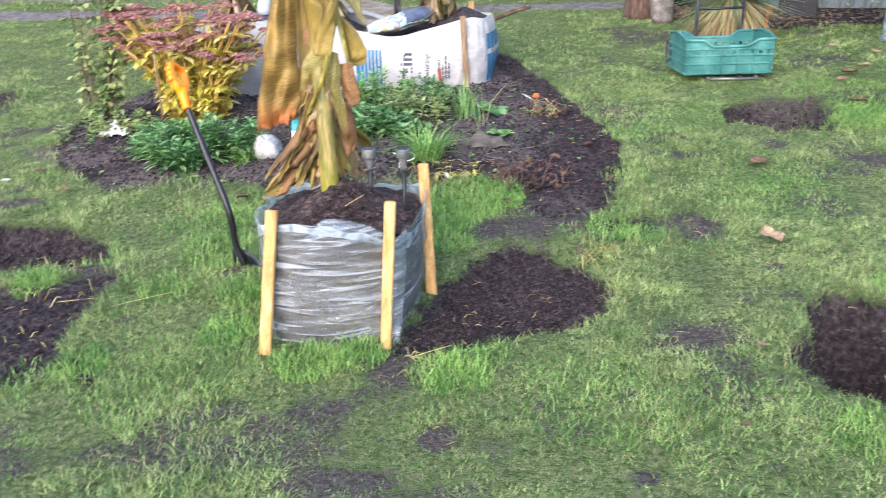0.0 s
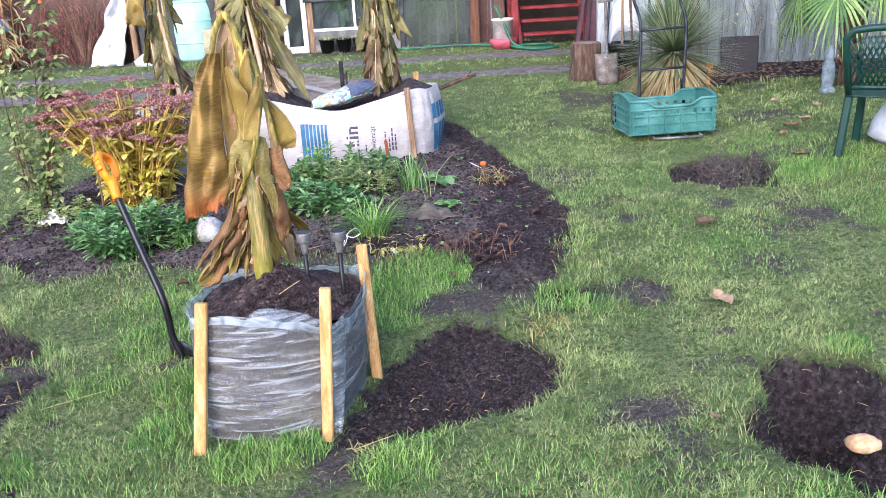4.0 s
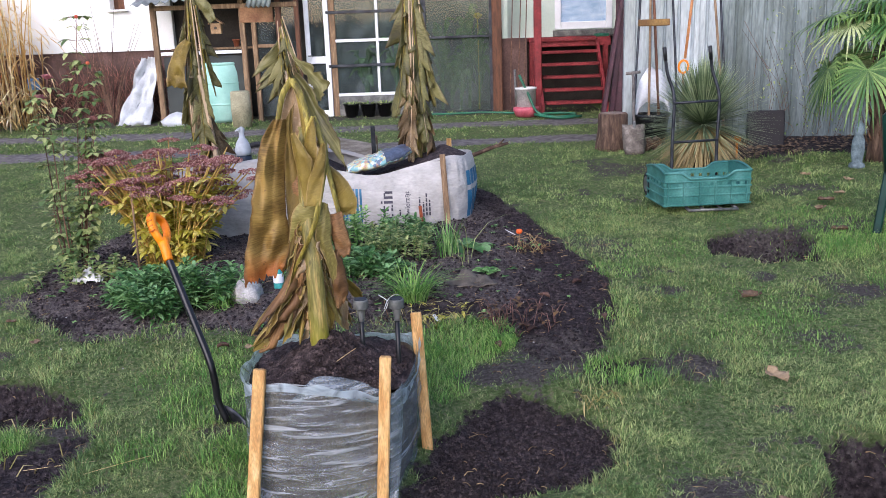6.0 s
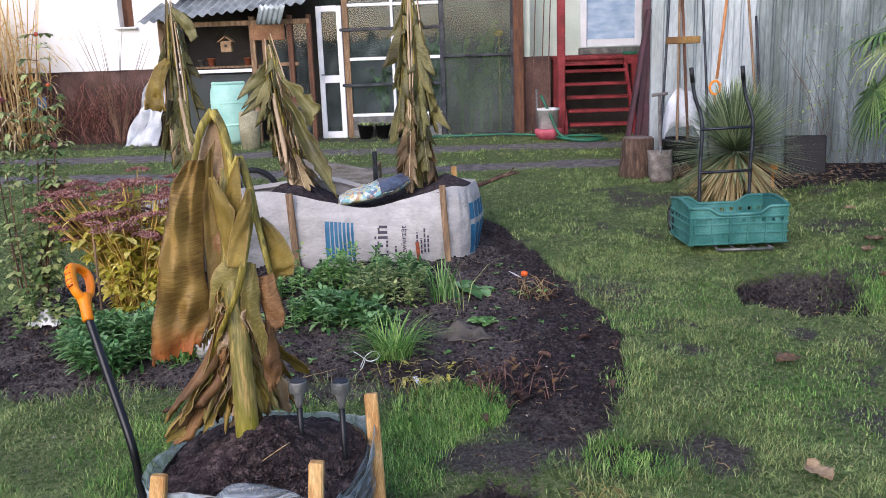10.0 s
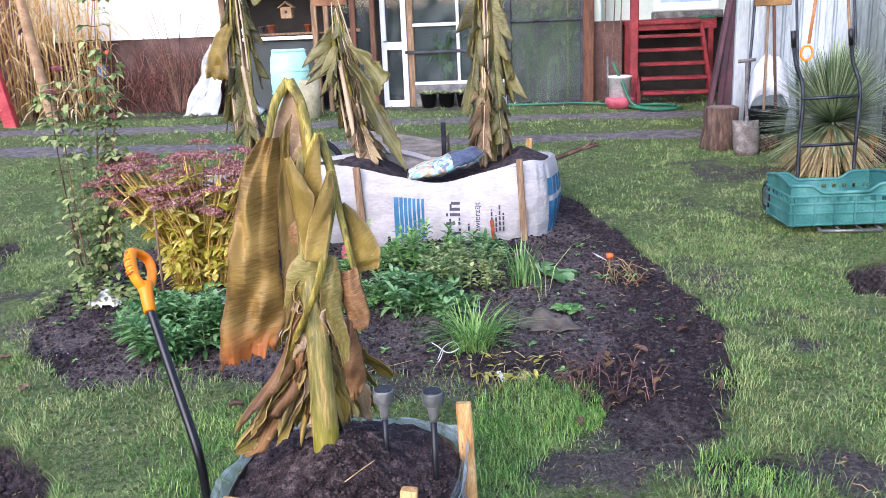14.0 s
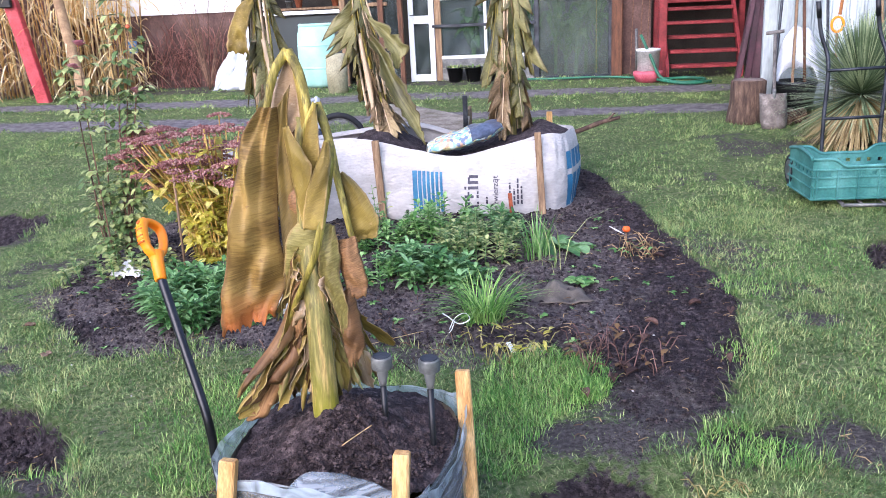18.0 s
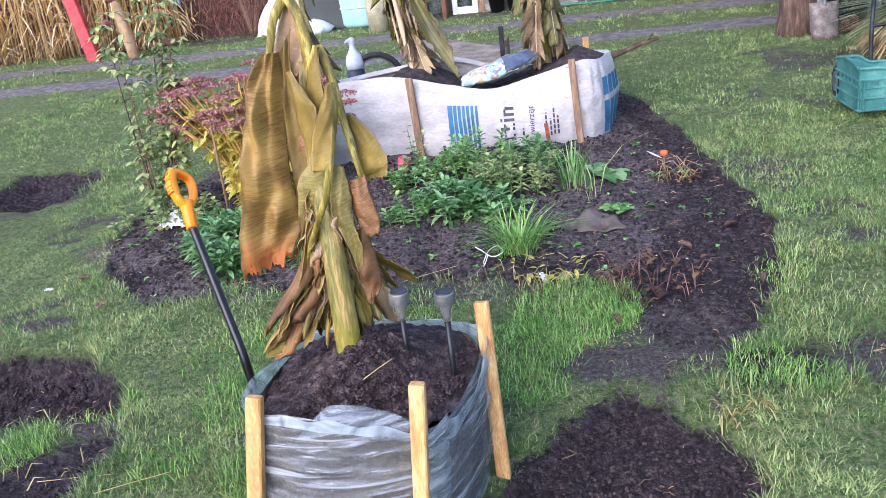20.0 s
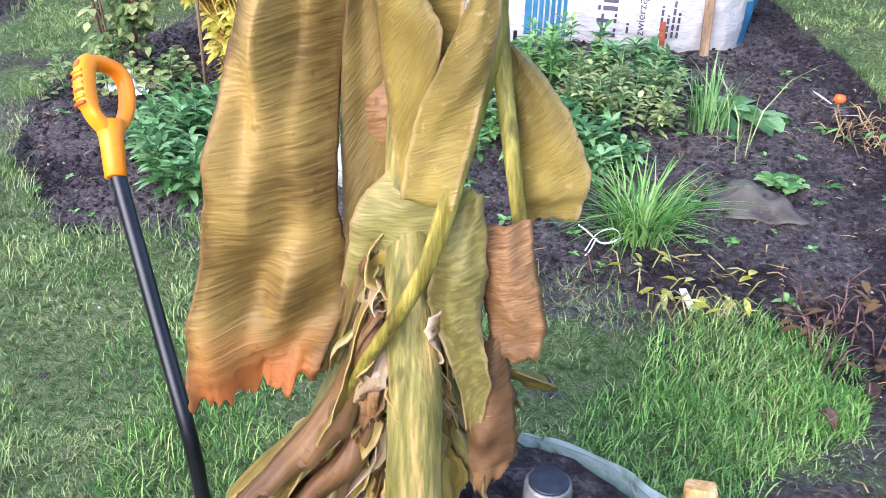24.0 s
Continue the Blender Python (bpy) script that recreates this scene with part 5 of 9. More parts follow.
def pot_soil(u, v):
    p = plan_at(u, PLAN, PTOP)
    c = Vector((PX, PY, 0))
    d = Vector((p.x, p.y, 0)) - c
    r = 1 - v
    x, y = c.x + d.x * r * 0.99, c.y + d.y * r * 0.99
    edge = 0.405 - 0.02 * (y - 4.1) / 0.8
    z = edge + 0.14 * math.exp(-3.6 * r * r) + 0.016 * noise.noise((x * 22, y * 22, 1)) + 0.012 * noise.noise((x * 60, y * 60, 5))
    z -= 0.014 * max(0.0, (r - 0.8) / 0.2)
    y += 0.1 * r * min(1.0, max(0.0, (4.32 - p.y) / 0.16))
    return (x - PX, y - PY, z - PZ)


part("soil_top", MB().sheet(pot_soil, 150, 44), M_POTSOIL, pot, "dark crumbly soil fill")
flap = loft([(-0.13, -0.35, 0.40), (-0.02, -0.355, 0.425), (0.1, -0.34, 0.40), (0.2, -0.3, 0.36)],
            [(-0.1, -0.325, 0.43), (-0.03, -0.29, 0.475), (0.1, -0.275, 0.455), (0.205, -0.26, 0.40)], 24, 8, 0.012, 0.012)
part("film_flap", flap, M_FILM, pot, "folded-over film edge")
tail = loft([(0.235, -0.345, 0.40), (0.225, -0.36, 0.2), (0.22, -0.39, -0.01)], [(0.285, -0.24, 0.42), (0.275, -0.29, 0.2), (0.25, -0.385, -0.03)], 22, 6, 0.02, 0.015)
part("film_tail", tail, M_FILM, pot, "loose hanging film end")
for p0, p1, w, d in (((-0.712, 4.062, -0.03), (-0.662, 4.196, 0.528), 0.045, 0.036), ((-0.236, 4.125, -0.04), (-0.2, 4.205, 0.556), 0.043, 0.036),
                     ((-0.068, 4.61, -0.04), (-0.098, 4.715, 0.553), 0.046, 0.03)):
    q = Vector((PX, PY, PZ))
    part("stake", beam(MB(), Vector(p0) - q, Vector(p1) - q, w, d, 0.005), M_WOOD, pot, "sawn pine stake")


def crumbs(n, name, label, zf, cx, cy, r, material=M_POTSOIL, lo=0.004, hi=0.018):
    """Soil crumbs on a planter's fill, one mesh."""
    mb = MB()
    for _ in range(n):
        a, d = random.random() * 6.28, r * math.sqrt(random.random())
        x, y = cx + d * math.cos(a), max(cy - 0.24, cy + d * math.sin(a))
        s = lo + (hi - lo) * random.random() ** 5
        z = zf(x, y) + s * 0.3
        vs = [(x + s * dx * random.uniform(0.6, 1.2), y + s * dy * random.uniform(0.6, 1.2), z + s * dz * random.uniform(0.5, 0.9))
              for dx, dy, dz in ((1, 0, 0), (-1, 0, 0), (0, 1, 0), (0, -1, 0), (0, 0, 1), (0, 0, -1))]
        mb.add(vs, [(0, 2, 4), (2, 1, 4), (1, 3, 4), (3, 0, 4), (2, 0, 5), (1, 2, 5), (3, 1, 5), (0, 3, 5)])
    return solo(name, mb, material, label, "soil", kind="stuff")


def pot_fill(x, y):
    r2 = min(1.0, ((x - PX) / 0.31) ** 2 + ((y - PY) / 0.4) ** 2)
    return 0.405 - 0.02 * (y - 4.1) / 0.8 + 0.14 * math.exp(-3.6 * r2) + 0.016 * noise.noise((x * 22, y * 22, 1))


crumbs(5200, "soil_clods", "dark crumbly soil lumps in the planter", pot_fill, PX, PY, 0.3, lo=0.003, hi=0.012)

# ---- the near banana plant, frosted and folded over ----
BX, BY, BZ = -0.467, 4.46, 0.52
ban = thing("banana_plant", (BX, BY, BZ), "frost-killed banana plant with folded brown and olive leaves", "banana plant")
part("stem", MB().tube(curve_pts([(-0.006, 0.039, -0.120), (-0.013, 0.050, -0.007), (-0.016, 0.060, 0.127), (-0.019, 0.070, 0.282), (-0.031, 0.091, 0.416), (-0.039, 0.132, 0.633), (-0.039, 0.174, 0.839)], 30),
                       [0.034 + 0.006 * math.cos(i / 30 * 3.1) for i in range(31)], 18), M_NEARSTEM, ban, "pale olive stem streaked brown")


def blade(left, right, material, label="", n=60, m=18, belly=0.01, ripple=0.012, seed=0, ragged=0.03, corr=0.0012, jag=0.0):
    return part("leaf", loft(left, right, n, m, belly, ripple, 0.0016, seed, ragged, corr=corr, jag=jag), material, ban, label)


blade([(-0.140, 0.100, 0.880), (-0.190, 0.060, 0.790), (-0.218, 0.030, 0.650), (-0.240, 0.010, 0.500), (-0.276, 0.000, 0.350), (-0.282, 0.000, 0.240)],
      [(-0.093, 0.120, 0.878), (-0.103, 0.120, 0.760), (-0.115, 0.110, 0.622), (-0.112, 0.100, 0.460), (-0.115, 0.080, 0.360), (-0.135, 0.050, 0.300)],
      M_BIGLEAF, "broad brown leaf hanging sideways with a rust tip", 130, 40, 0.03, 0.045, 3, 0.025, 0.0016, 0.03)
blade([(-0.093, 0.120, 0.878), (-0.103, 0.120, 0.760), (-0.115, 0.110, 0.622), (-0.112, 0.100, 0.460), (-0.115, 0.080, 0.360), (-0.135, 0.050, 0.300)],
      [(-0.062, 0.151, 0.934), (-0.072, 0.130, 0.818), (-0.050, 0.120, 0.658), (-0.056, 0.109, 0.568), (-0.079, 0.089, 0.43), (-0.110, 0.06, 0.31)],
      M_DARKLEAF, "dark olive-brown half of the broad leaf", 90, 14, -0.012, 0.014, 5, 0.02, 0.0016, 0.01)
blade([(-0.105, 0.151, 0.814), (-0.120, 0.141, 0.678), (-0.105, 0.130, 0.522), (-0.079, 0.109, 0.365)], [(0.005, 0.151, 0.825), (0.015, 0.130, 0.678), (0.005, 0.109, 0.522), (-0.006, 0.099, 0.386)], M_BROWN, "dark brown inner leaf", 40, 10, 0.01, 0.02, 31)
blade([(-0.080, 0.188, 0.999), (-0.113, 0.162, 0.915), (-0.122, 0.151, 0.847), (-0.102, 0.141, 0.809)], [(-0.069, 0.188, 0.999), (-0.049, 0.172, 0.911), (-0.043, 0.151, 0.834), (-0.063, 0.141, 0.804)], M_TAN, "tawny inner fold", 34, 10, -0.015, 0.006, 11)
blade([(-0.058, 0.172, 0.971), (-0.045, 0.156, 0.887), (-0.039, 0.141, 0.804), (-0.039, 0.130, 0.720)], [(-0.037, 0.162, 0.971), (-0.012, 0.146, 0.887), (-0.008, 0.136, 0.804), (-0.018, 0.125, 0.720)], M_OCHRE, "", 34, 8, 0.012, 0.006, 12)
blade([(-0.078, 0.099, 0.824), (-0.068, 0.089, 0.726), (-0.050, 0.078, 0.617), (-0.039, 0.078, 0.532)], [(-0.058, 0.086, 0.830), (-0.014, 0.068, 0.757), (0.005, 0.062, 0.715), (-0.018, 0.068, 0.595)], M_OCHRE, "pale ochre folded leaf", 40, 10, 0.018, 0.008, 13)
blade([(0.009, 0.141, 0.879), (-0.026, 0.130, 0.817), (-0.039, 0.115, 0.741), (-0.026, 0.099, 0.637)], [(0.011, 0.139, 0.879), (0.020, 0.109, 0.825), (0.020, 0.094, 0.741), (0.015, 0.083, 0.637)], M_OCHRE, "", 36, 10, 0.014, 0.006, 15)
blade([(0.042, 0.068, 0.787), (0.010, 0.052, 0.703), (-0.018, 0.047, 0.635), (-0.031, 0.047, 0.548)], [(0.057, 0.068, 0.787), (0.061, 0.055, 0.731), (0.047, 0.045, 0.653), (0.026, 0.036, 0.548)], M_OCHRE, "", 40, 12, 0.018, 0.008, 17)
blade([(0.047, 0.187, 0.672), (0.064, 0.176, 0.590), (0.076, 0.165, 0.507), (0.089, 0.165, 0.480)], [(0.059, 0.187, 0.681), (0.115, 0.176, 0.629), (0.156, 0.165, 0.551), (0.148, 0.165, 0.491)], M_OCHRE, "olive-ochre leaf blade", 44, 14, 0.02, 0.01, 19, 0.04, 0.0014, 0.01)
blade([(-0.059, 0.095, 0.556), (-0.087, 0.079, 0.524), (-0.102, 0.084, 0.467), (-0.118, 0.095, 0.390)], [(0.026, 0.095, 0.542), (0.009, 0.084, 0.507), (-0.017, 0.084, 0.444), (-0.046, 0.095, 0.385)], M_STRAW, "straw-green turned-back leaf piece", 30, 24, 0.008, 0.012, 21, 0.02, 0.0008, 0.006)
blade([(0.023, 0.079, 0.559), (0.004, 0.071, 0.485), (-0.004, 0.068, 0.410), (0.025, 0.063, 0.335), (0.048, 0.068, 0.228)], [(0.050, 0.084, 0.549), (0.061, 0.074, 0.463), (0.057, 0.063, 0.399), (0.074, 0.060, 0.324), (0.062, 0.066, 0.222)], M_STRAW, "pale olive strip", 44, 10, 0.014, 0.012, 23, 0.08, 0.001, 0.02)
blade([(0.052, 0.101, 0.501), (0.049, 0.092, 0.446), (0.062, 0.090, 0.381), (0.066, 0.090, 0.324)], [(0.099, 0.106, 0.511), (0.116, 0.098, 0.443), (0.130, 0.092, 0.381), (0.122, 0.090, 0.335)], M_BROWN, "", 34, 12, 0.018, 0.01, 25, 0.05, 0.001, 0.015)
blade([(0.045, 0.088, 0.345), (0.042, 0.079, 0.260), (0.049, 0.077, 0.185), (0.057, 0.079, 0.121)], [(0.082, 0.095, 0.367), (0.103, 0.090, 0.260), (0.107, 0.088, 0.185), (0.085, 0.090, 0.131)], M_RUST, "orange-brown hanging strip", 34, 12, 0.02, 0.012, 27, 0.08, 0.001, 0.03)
for ct, r in (([(-0.070, 0.183, 1.023), (-0.105, 0.151, 0.965), (-0.128, 0.118, 0.856), (-0.139, 0.095, 0.765)], 0.012),
              ([(-0.070, 0.183, 1.023), (-0.036, 0.162, 0.962), (-0.015, 0.141, 0.870), (-0.014, 0.130, 0.787), (-0.035, 0.099, 0.678)], 0.013),
              ([(0.009, 0.141, 0.882), (-0.022, 0.126, 0.817), (-0.039, 0.112, 0.752)], 0.008),
              ([(0.001, 0.174, 0.878), (0.022, 0.164, 0.821), (0.039, 0.153, 0.752), (0.055, 0.138, 0.661), (0.079, 0.126, 0.538), (0.089, 0.121, 0.485)], 0.0125),
              ([(0.049, 0.095, 0.784), (0.051, 0.074, 0.716), (0.035, 0.060, 0.628), (0.007, 0.037, 0.499), (-0.027, 0.028, 0.418), (-0.071, 0.042, 0.333), (-0.109, 0.063, 0.237), (-0.131, 0.068, 0.141)], 0.0115)):
    n = 24
    part("midrib", MB().tube(curve_pts(ct, n), [1.35 * r * (1 - 0.5 * i / n) for i in range(n + 1)], 10, 0.6), M_OLIVE if r > 0.007 else M_BROWN, ban, "yellow-olive midrib" if r > 0.007 else "")
MATS = (M_BROWN, M_OCHRE, M_TAN, M_OCHRE, M_STRAW, M_RUST, M_OCHRE)
srnd = random.Random(5)
for k in range(96):
    side = (3.14, 0.1, 1.6)[(0, 1, 0, 1, 2)[k % 5]]
    az = side + (srnd.uniform(-0.9, 0.3) if side > 3 else srnd.uniform(1.1, 1.5) if side < 1 else srnd.uniform(-0.6, 0.8))
    low = k % 4 != 0
    z0 = srnd.uniform(0.22, 0.42) if low else srnd.uniform(0.36, 0.5)
    front = max(0.0, -math.sin(az))
    reach = srnd.uniform(0.1, 0.3) * (0.45 if 1 < side < 3 else 1.0) * (1.0 if math.cos(az) < 0 else 1.25) * (1.0 if low else 0.5) * (1 - 0.5 * front)
    ex, ey = math.cos(az), math.sin(az)
    zend = srnd.uniform(-0.02, 0.09) + 0.12 * front if low else z0 - srnd.uniform(0.12, 0.24)
    jx, jy = srnd.uniform(-0.02, 0.02), srnd.uniform(0.0, 0.04)
    ct = [(ex * 0.045 - 0.005, ey * 0.03 + 0.035, z0), (ex * 0.07, ey * 0.05 + 0.03, z0 - 0.03), (ex * reach * 0.5 + jx, ey * reach * 0.45 + 0.03 + jy, z0 * 0.5 + zend * 0.5), (ex * reach * 0.92 + jx, ey * reach * 0.85 + 0.02, zend + 0.02),
          (ex * reach * 1.05 + jx * 1.5, ey * reach * 0.95 + 0.02, zend - 0.03)]
    ct = [(x - 0.015, y + 0.04, z) for x, y, z in ct]
    w = srnd.uniform(0.016, 0.05)
    part("leaf", ribbon(ct, [w * 0.35, w * 0.8, w * 1.2, w * 1.1, w * 0.12], (ex, ey, 0.2), 34, 6, srnd.uniform(-1.6, 0.9), 0.9, 0.6, 0.0014, k, srnd.uniform(-1.3, 1.3)), MATS[k % 7], ban)

# two solar lamps in the planter
for k, (x, y, z) in enumerate(((-0.313, 4.548, 0.668), (-0.168, 4.516, 0.676))):
    base = pot_fill(x, y) - 0.06
    lamp = thing("solar_lamp", (x, y, base), "small solar garden lamp on a black spike in the planter", "solar lamp", "solar lamps in the planter")
    h = z - base
    part("spike", MB().lathe([(0.004, 0), (0.0095, 0.05), (0.0095, h - 0.088)], 10), M_BLACK, lamp)
    part("lens", MB().lathe([(0.0105, h - 0.088), (0.0125, h - 0.074), (0.0185, h - 0.036), (0.0185, h - 0.03)], 18), glass_mat("frosted_lens", "8c8c88", clear=0.5, rough=0.3), lamp, "frosted tapered lens")
    ring = [(0.024, h - 0.036)]
    for i in range(5):
        ring += [(0.0315, h - 0.032 + 0.0065 * i), (0.029, h - 0.0288 + 0.0065 * i)]
    part("cap", MB().lathe(ring + [(0.0305, h), (0.027, h + 0.004)], 24, wob=lambda a, z: 0.025 * math.sin(a * 24)), M_GREYSTEEL, lamp, "ribbed grey cap")
    part("solar_cell", MB().lathe([(0.0265, h + 0.0042), (0.025, h + 0.007)], 20), M_DARKSTEEL, lamp)

# ---- spade stuck in the lawn ----
sp = thing("garden_spade", (-1.0, 4.86, gz(-1.0, 4.86)), "spade with black shaft and orange D-grip stuck in the lawn", "spade")
o = Vector((-1.0, 4.86, gz(-1.0, 4.86)))


def rel(*p):
    return Vector(p) - o


axis = Vector((-0.09, 0.16, 0.2)).normalized()
j = rel(-1.254, 5.139, 0.735)
bend = rel(-1.052, 4.925, 0.3)
part("shaft", MB().tube(curve_pts([j, j.lerp(bend, 0.33), j.lerp(bend, 0.66), bend, rel(-1.03, 4.905, 0.2), rel(-1.022, 4.9, 0.1), rel(-0.985, 4.885, 0.0)], 34), 0.0165, 14),
     mat("satin_black_shaft", "101011", "202023", scale=6, fine=90, rough=0.3, bump=0.03), sp)
sd = (Vector((0.12, 1, 0)) - axis * axis.dot(Vector((0.12, 1, 0)))).normalized()
flat = axis.cross(sd)
part("grip_socket", MB().tube([j - axis * 0.03, j - axis * 0.028, j + axis * 0.05, j + axis * 0.085], [0.0185, 0.0215, 0.024, 0.03], 16), M_ORANGE, sp)
arms = [(0.07, -0.012), (0.095, -0.038), (0.13, -0.05), (0.17, -0.05), (0.2, -0.042), (0.212, -0.02), (0.212, 0.01), (0.203, 0.036), (0.18, 0.05), (0.14, 0.05), (0.1, 0.036), (0.07, 0.012)]


def grip_ring(i, t):
    """The D-grip: a strap with a rounded section, thicker along the ribbed arm."""
    p0 = [j + axis * q + sd * w for q, w in arms]
    line = curve_pts(p0, 48)
    c = line[i]
    tan = (line[min(i + 1, 48)] - line[max(i - 1, 0)]).normalized()
    side = tan.cross(flat).normalized()
    a = 2 * math.pi * t
    thick = 0.0125 + (0.007 if 6 < i < 20 else 0.0)
    ca, sa = math.cos(a), math.sin(a)
    return c + side * (thick * math.copysign(abs(ca) ** 0.7, ca)) + flat * (0.019 * math.copysign(abs(sa) ** 0.7, sa))


part("d_grip", MB().sheet(lambda u, v: grip_ring(int(round(u * 48)), v), 48, 16), M_ORANGE, sp, "orange plastic D-grip")
# darker orange that puts the shade of grooves and hollow into the grip
m_groove_shade = mat("groove_shade_orange", "b4500a", "c8620c", scale=6, rough=0.5, bump=0.03, vary=0.08)
for i in range(6):
    q = j + axis * (0.112 + 0.0135 * i) - sd * 0.066
    part("grip_rib", MB().tube([q - flat * 0.015, q - sd * 0.002, q + flat * 0.015], [0.0035, 0.0045, 0.0035], 8), M_ORANGE if i % 2 else m_groove_shade, sp)
q = j + axis * 0.197 - sd * 0.062
part("grip_hole", MB().tube([q, q - sd * 0.004 + axis * 0.002], 0.0085, 12), m_groove_shade, sp, "darker orange disc standing for the grip's shaded hollow")
bl = rel(-0.985, 4.885, 0.0)
part("blade", MB().sheet(lambda u, v: (bl.x - 0.07 + 0.16 * v + 0.03 * u, bl.y + 0.04 - 0.08 * v - 0.02 * u + 0.02 * math.sin(math.pi * v), bl.z + 0.07 - 0.05 * v - 0.22 * u + 0.02 * math.sin(math.pi * v)), 8, 10, 0.004), M_DARKSTEEL, sp, "dark steel blade, half sunk")


# ---- plant helpers ----
def add_leaf(mb, base, way, length, width, droop=0.3, cup=0.25):
    """One lance-shaped leaf, cupped along its rib and drooping to its tip."""
    base, way = Vector(base), Vector(way).normalized()
    up = Vector((0, 0, 1))
    side = way.cross(up)
    side = side.normalized() if side.length > 0.05 else Vector((1, 0, 0))
    nor = side.cross(way)
    vs = [base]
    for t, w in ((0.35, 0.85), (0.7, 0.8)):
        c = base + way * (length * t) - up * (droop * length * t * t)
        e = nor * (cup * width * 0.5 * w)
        vs += [c + side * (width * 0.5 * w) + e, c, c - side * (width * 0.5 * w) + e]
    vs.append(base + way * length - up * (droop * length))
    mb.add(vs, [(0, 1, 2), (0, 2, 3), (1, 4, 5, 2), (2, 5, 6, 3), (4, 7, 5), (5, 7, 6)])


def rosette(mb, c, n, length, width, rise=0.5, droop=0.4):
    for k in range(n):
        a = k * 2.4 + random.random() * 0.5
        e = rise * random.uniform(0.4, 1.4)
        add_leaf(mb, c, (math.cos(a), math.sin(a), e), length * random.uniform(0.7, 1.2), width * random.uniform(0.8, 1.2), droop)


def leafy_plant(label, cx, cy, r, shoots, h, ll, lw, material, per=16, name="garden_plant", ry=None, lean=0.3):
    """A clump of leafy shoots: stems and foliage."""
    z0 = gz(cx, cy)
    th = thing(name, (cx, cy, z0), label, "plant")
    st, fo = MB(), MB()
    for _ in range(shoots):
        a, d = random.random() * 6.28, math.sqrt(random.random())
        x, y = r * d * math.cos(a), (ry or r) * d * math.sin(a)
        hh = h * random.uniform(0.55, 1.1) * (1 - 0.35 * d)
        zb = gz(cx + x, cy + y) - z0
        tip = Vector((x + lean * hh * math.cos(a) * d, y + lean * hh * math.sin(a) * d, zb + hh))
        pts = curve_pts([(x, y, zb - 0.01), ((x * 0.6 + tip.x * 0.4), (y * 0.6 + tip.y * 0.4), zb + hh * 0.5), tip], 4)
        st.tube(pts, [0.004, 0.0035, 0.003, 0.0025, 0.002], 4)
        for k in range(per):
            t = 0.15 + 0.85 * (k / per) ** 0.7
            p = Vector(pts[0]).lerp(tip, t)
            b = k * 2.4 + a
            add_leaf(fo, p, (math.cos(b), math.sin(b), 0.15 + 0.9 * t * random.uniform(0.5, 1.1)), 1.2 * ll * random.uniform(0.6, 1.15) * (1.1 - 0.3 * t), 1.4 * lw * random.uniform(0.8, 1.2), random.uniform(0.15, 0.6))
    tagged(part("stem_growth", st, M_DEEPLEAF, th), kind="stuff")
    tagged(part("foliage", fo, material, th), kind="stuff")
    return th


def blade_clump(label, cx, cy, r, n, length, width, material, name="grass_clump", spread=0.8, up=0.85, category="plant"):
    """A clump of long arching blades."""
    z0 = gz(cx, cy)
    mb = MB()
    for _ in range(n):
        a, d = random.random() * 6.28, r * math.sqrt(random.random())
        x, y = d * math.cos(a), d * math.sin(a)
        ln, w = length * random.uniform(0.5, 1.1), width * random.uniform(0.7, 1.2)
        b = a + random.uniform(-0.7, 0.7)
        s = spread * random.uniform(0.3, 1.1)
        pts = [Vector((x + ln * s * t * t * math.cos(b), y + ln * s * t * t * math.sin(b), gz(cx + x, cy + y) - z0 - 0.01 + ln * (up * t - 0.45 * s * t ** 2.4))) for t in (0, 0.3, 0.6, 0.85, 1)]
        side = Vector((-math.sin(b), math.cos(b), 0)) * w * 0.5
        vs = []
        for p, k in zip(pts, (0.8, 1, 0.8, 0.5, 0.05)):
            vs += [p + side * k, p - side * k]
        mb.add(vs, [(2 * i, 2 * i + 1, 2 * i + 3, 2 * i + 2) for i in range(4)])
    return solo(name, mb, material, label, category, m=(cx, cy, z0))


# ---- the big bag with three more bananas ----
GX0, GY0 = -0.95, 8.55
bag = thing("big_bag", (GX0, GY0, gz(GX0, GY0)), "large white woven bag, rolled down, printed blue, filled with soil", "bag")
GZ0 = bag.matrix_world.translation.z
BRING = [(-2.25, 8.3), (-1.75, 8.17), (-1.2, 8.14), (-0.8, 8.12), (-0.5, 8.12), (-0.2, 8.12), (0.1, 8.13), (0.24, 8.24), (0.32, 8.5), (0.3, 8.78), (0.16, 8.95), (-0.2, 8.98), (-0.55, 8.97),
         (-0.93, 8.97), (-1.4, 8.98), (-1.9, 8.95), (-2.25, 8.7)]
BTOP = [0.68, 0.70, 0.715, 0.635, 0.58, 0.64, 0.715, 0.70, 0.70, 0.68, 0.66, 0.63, 0.62, 0.71, 0.66, 0.6, 0.64]


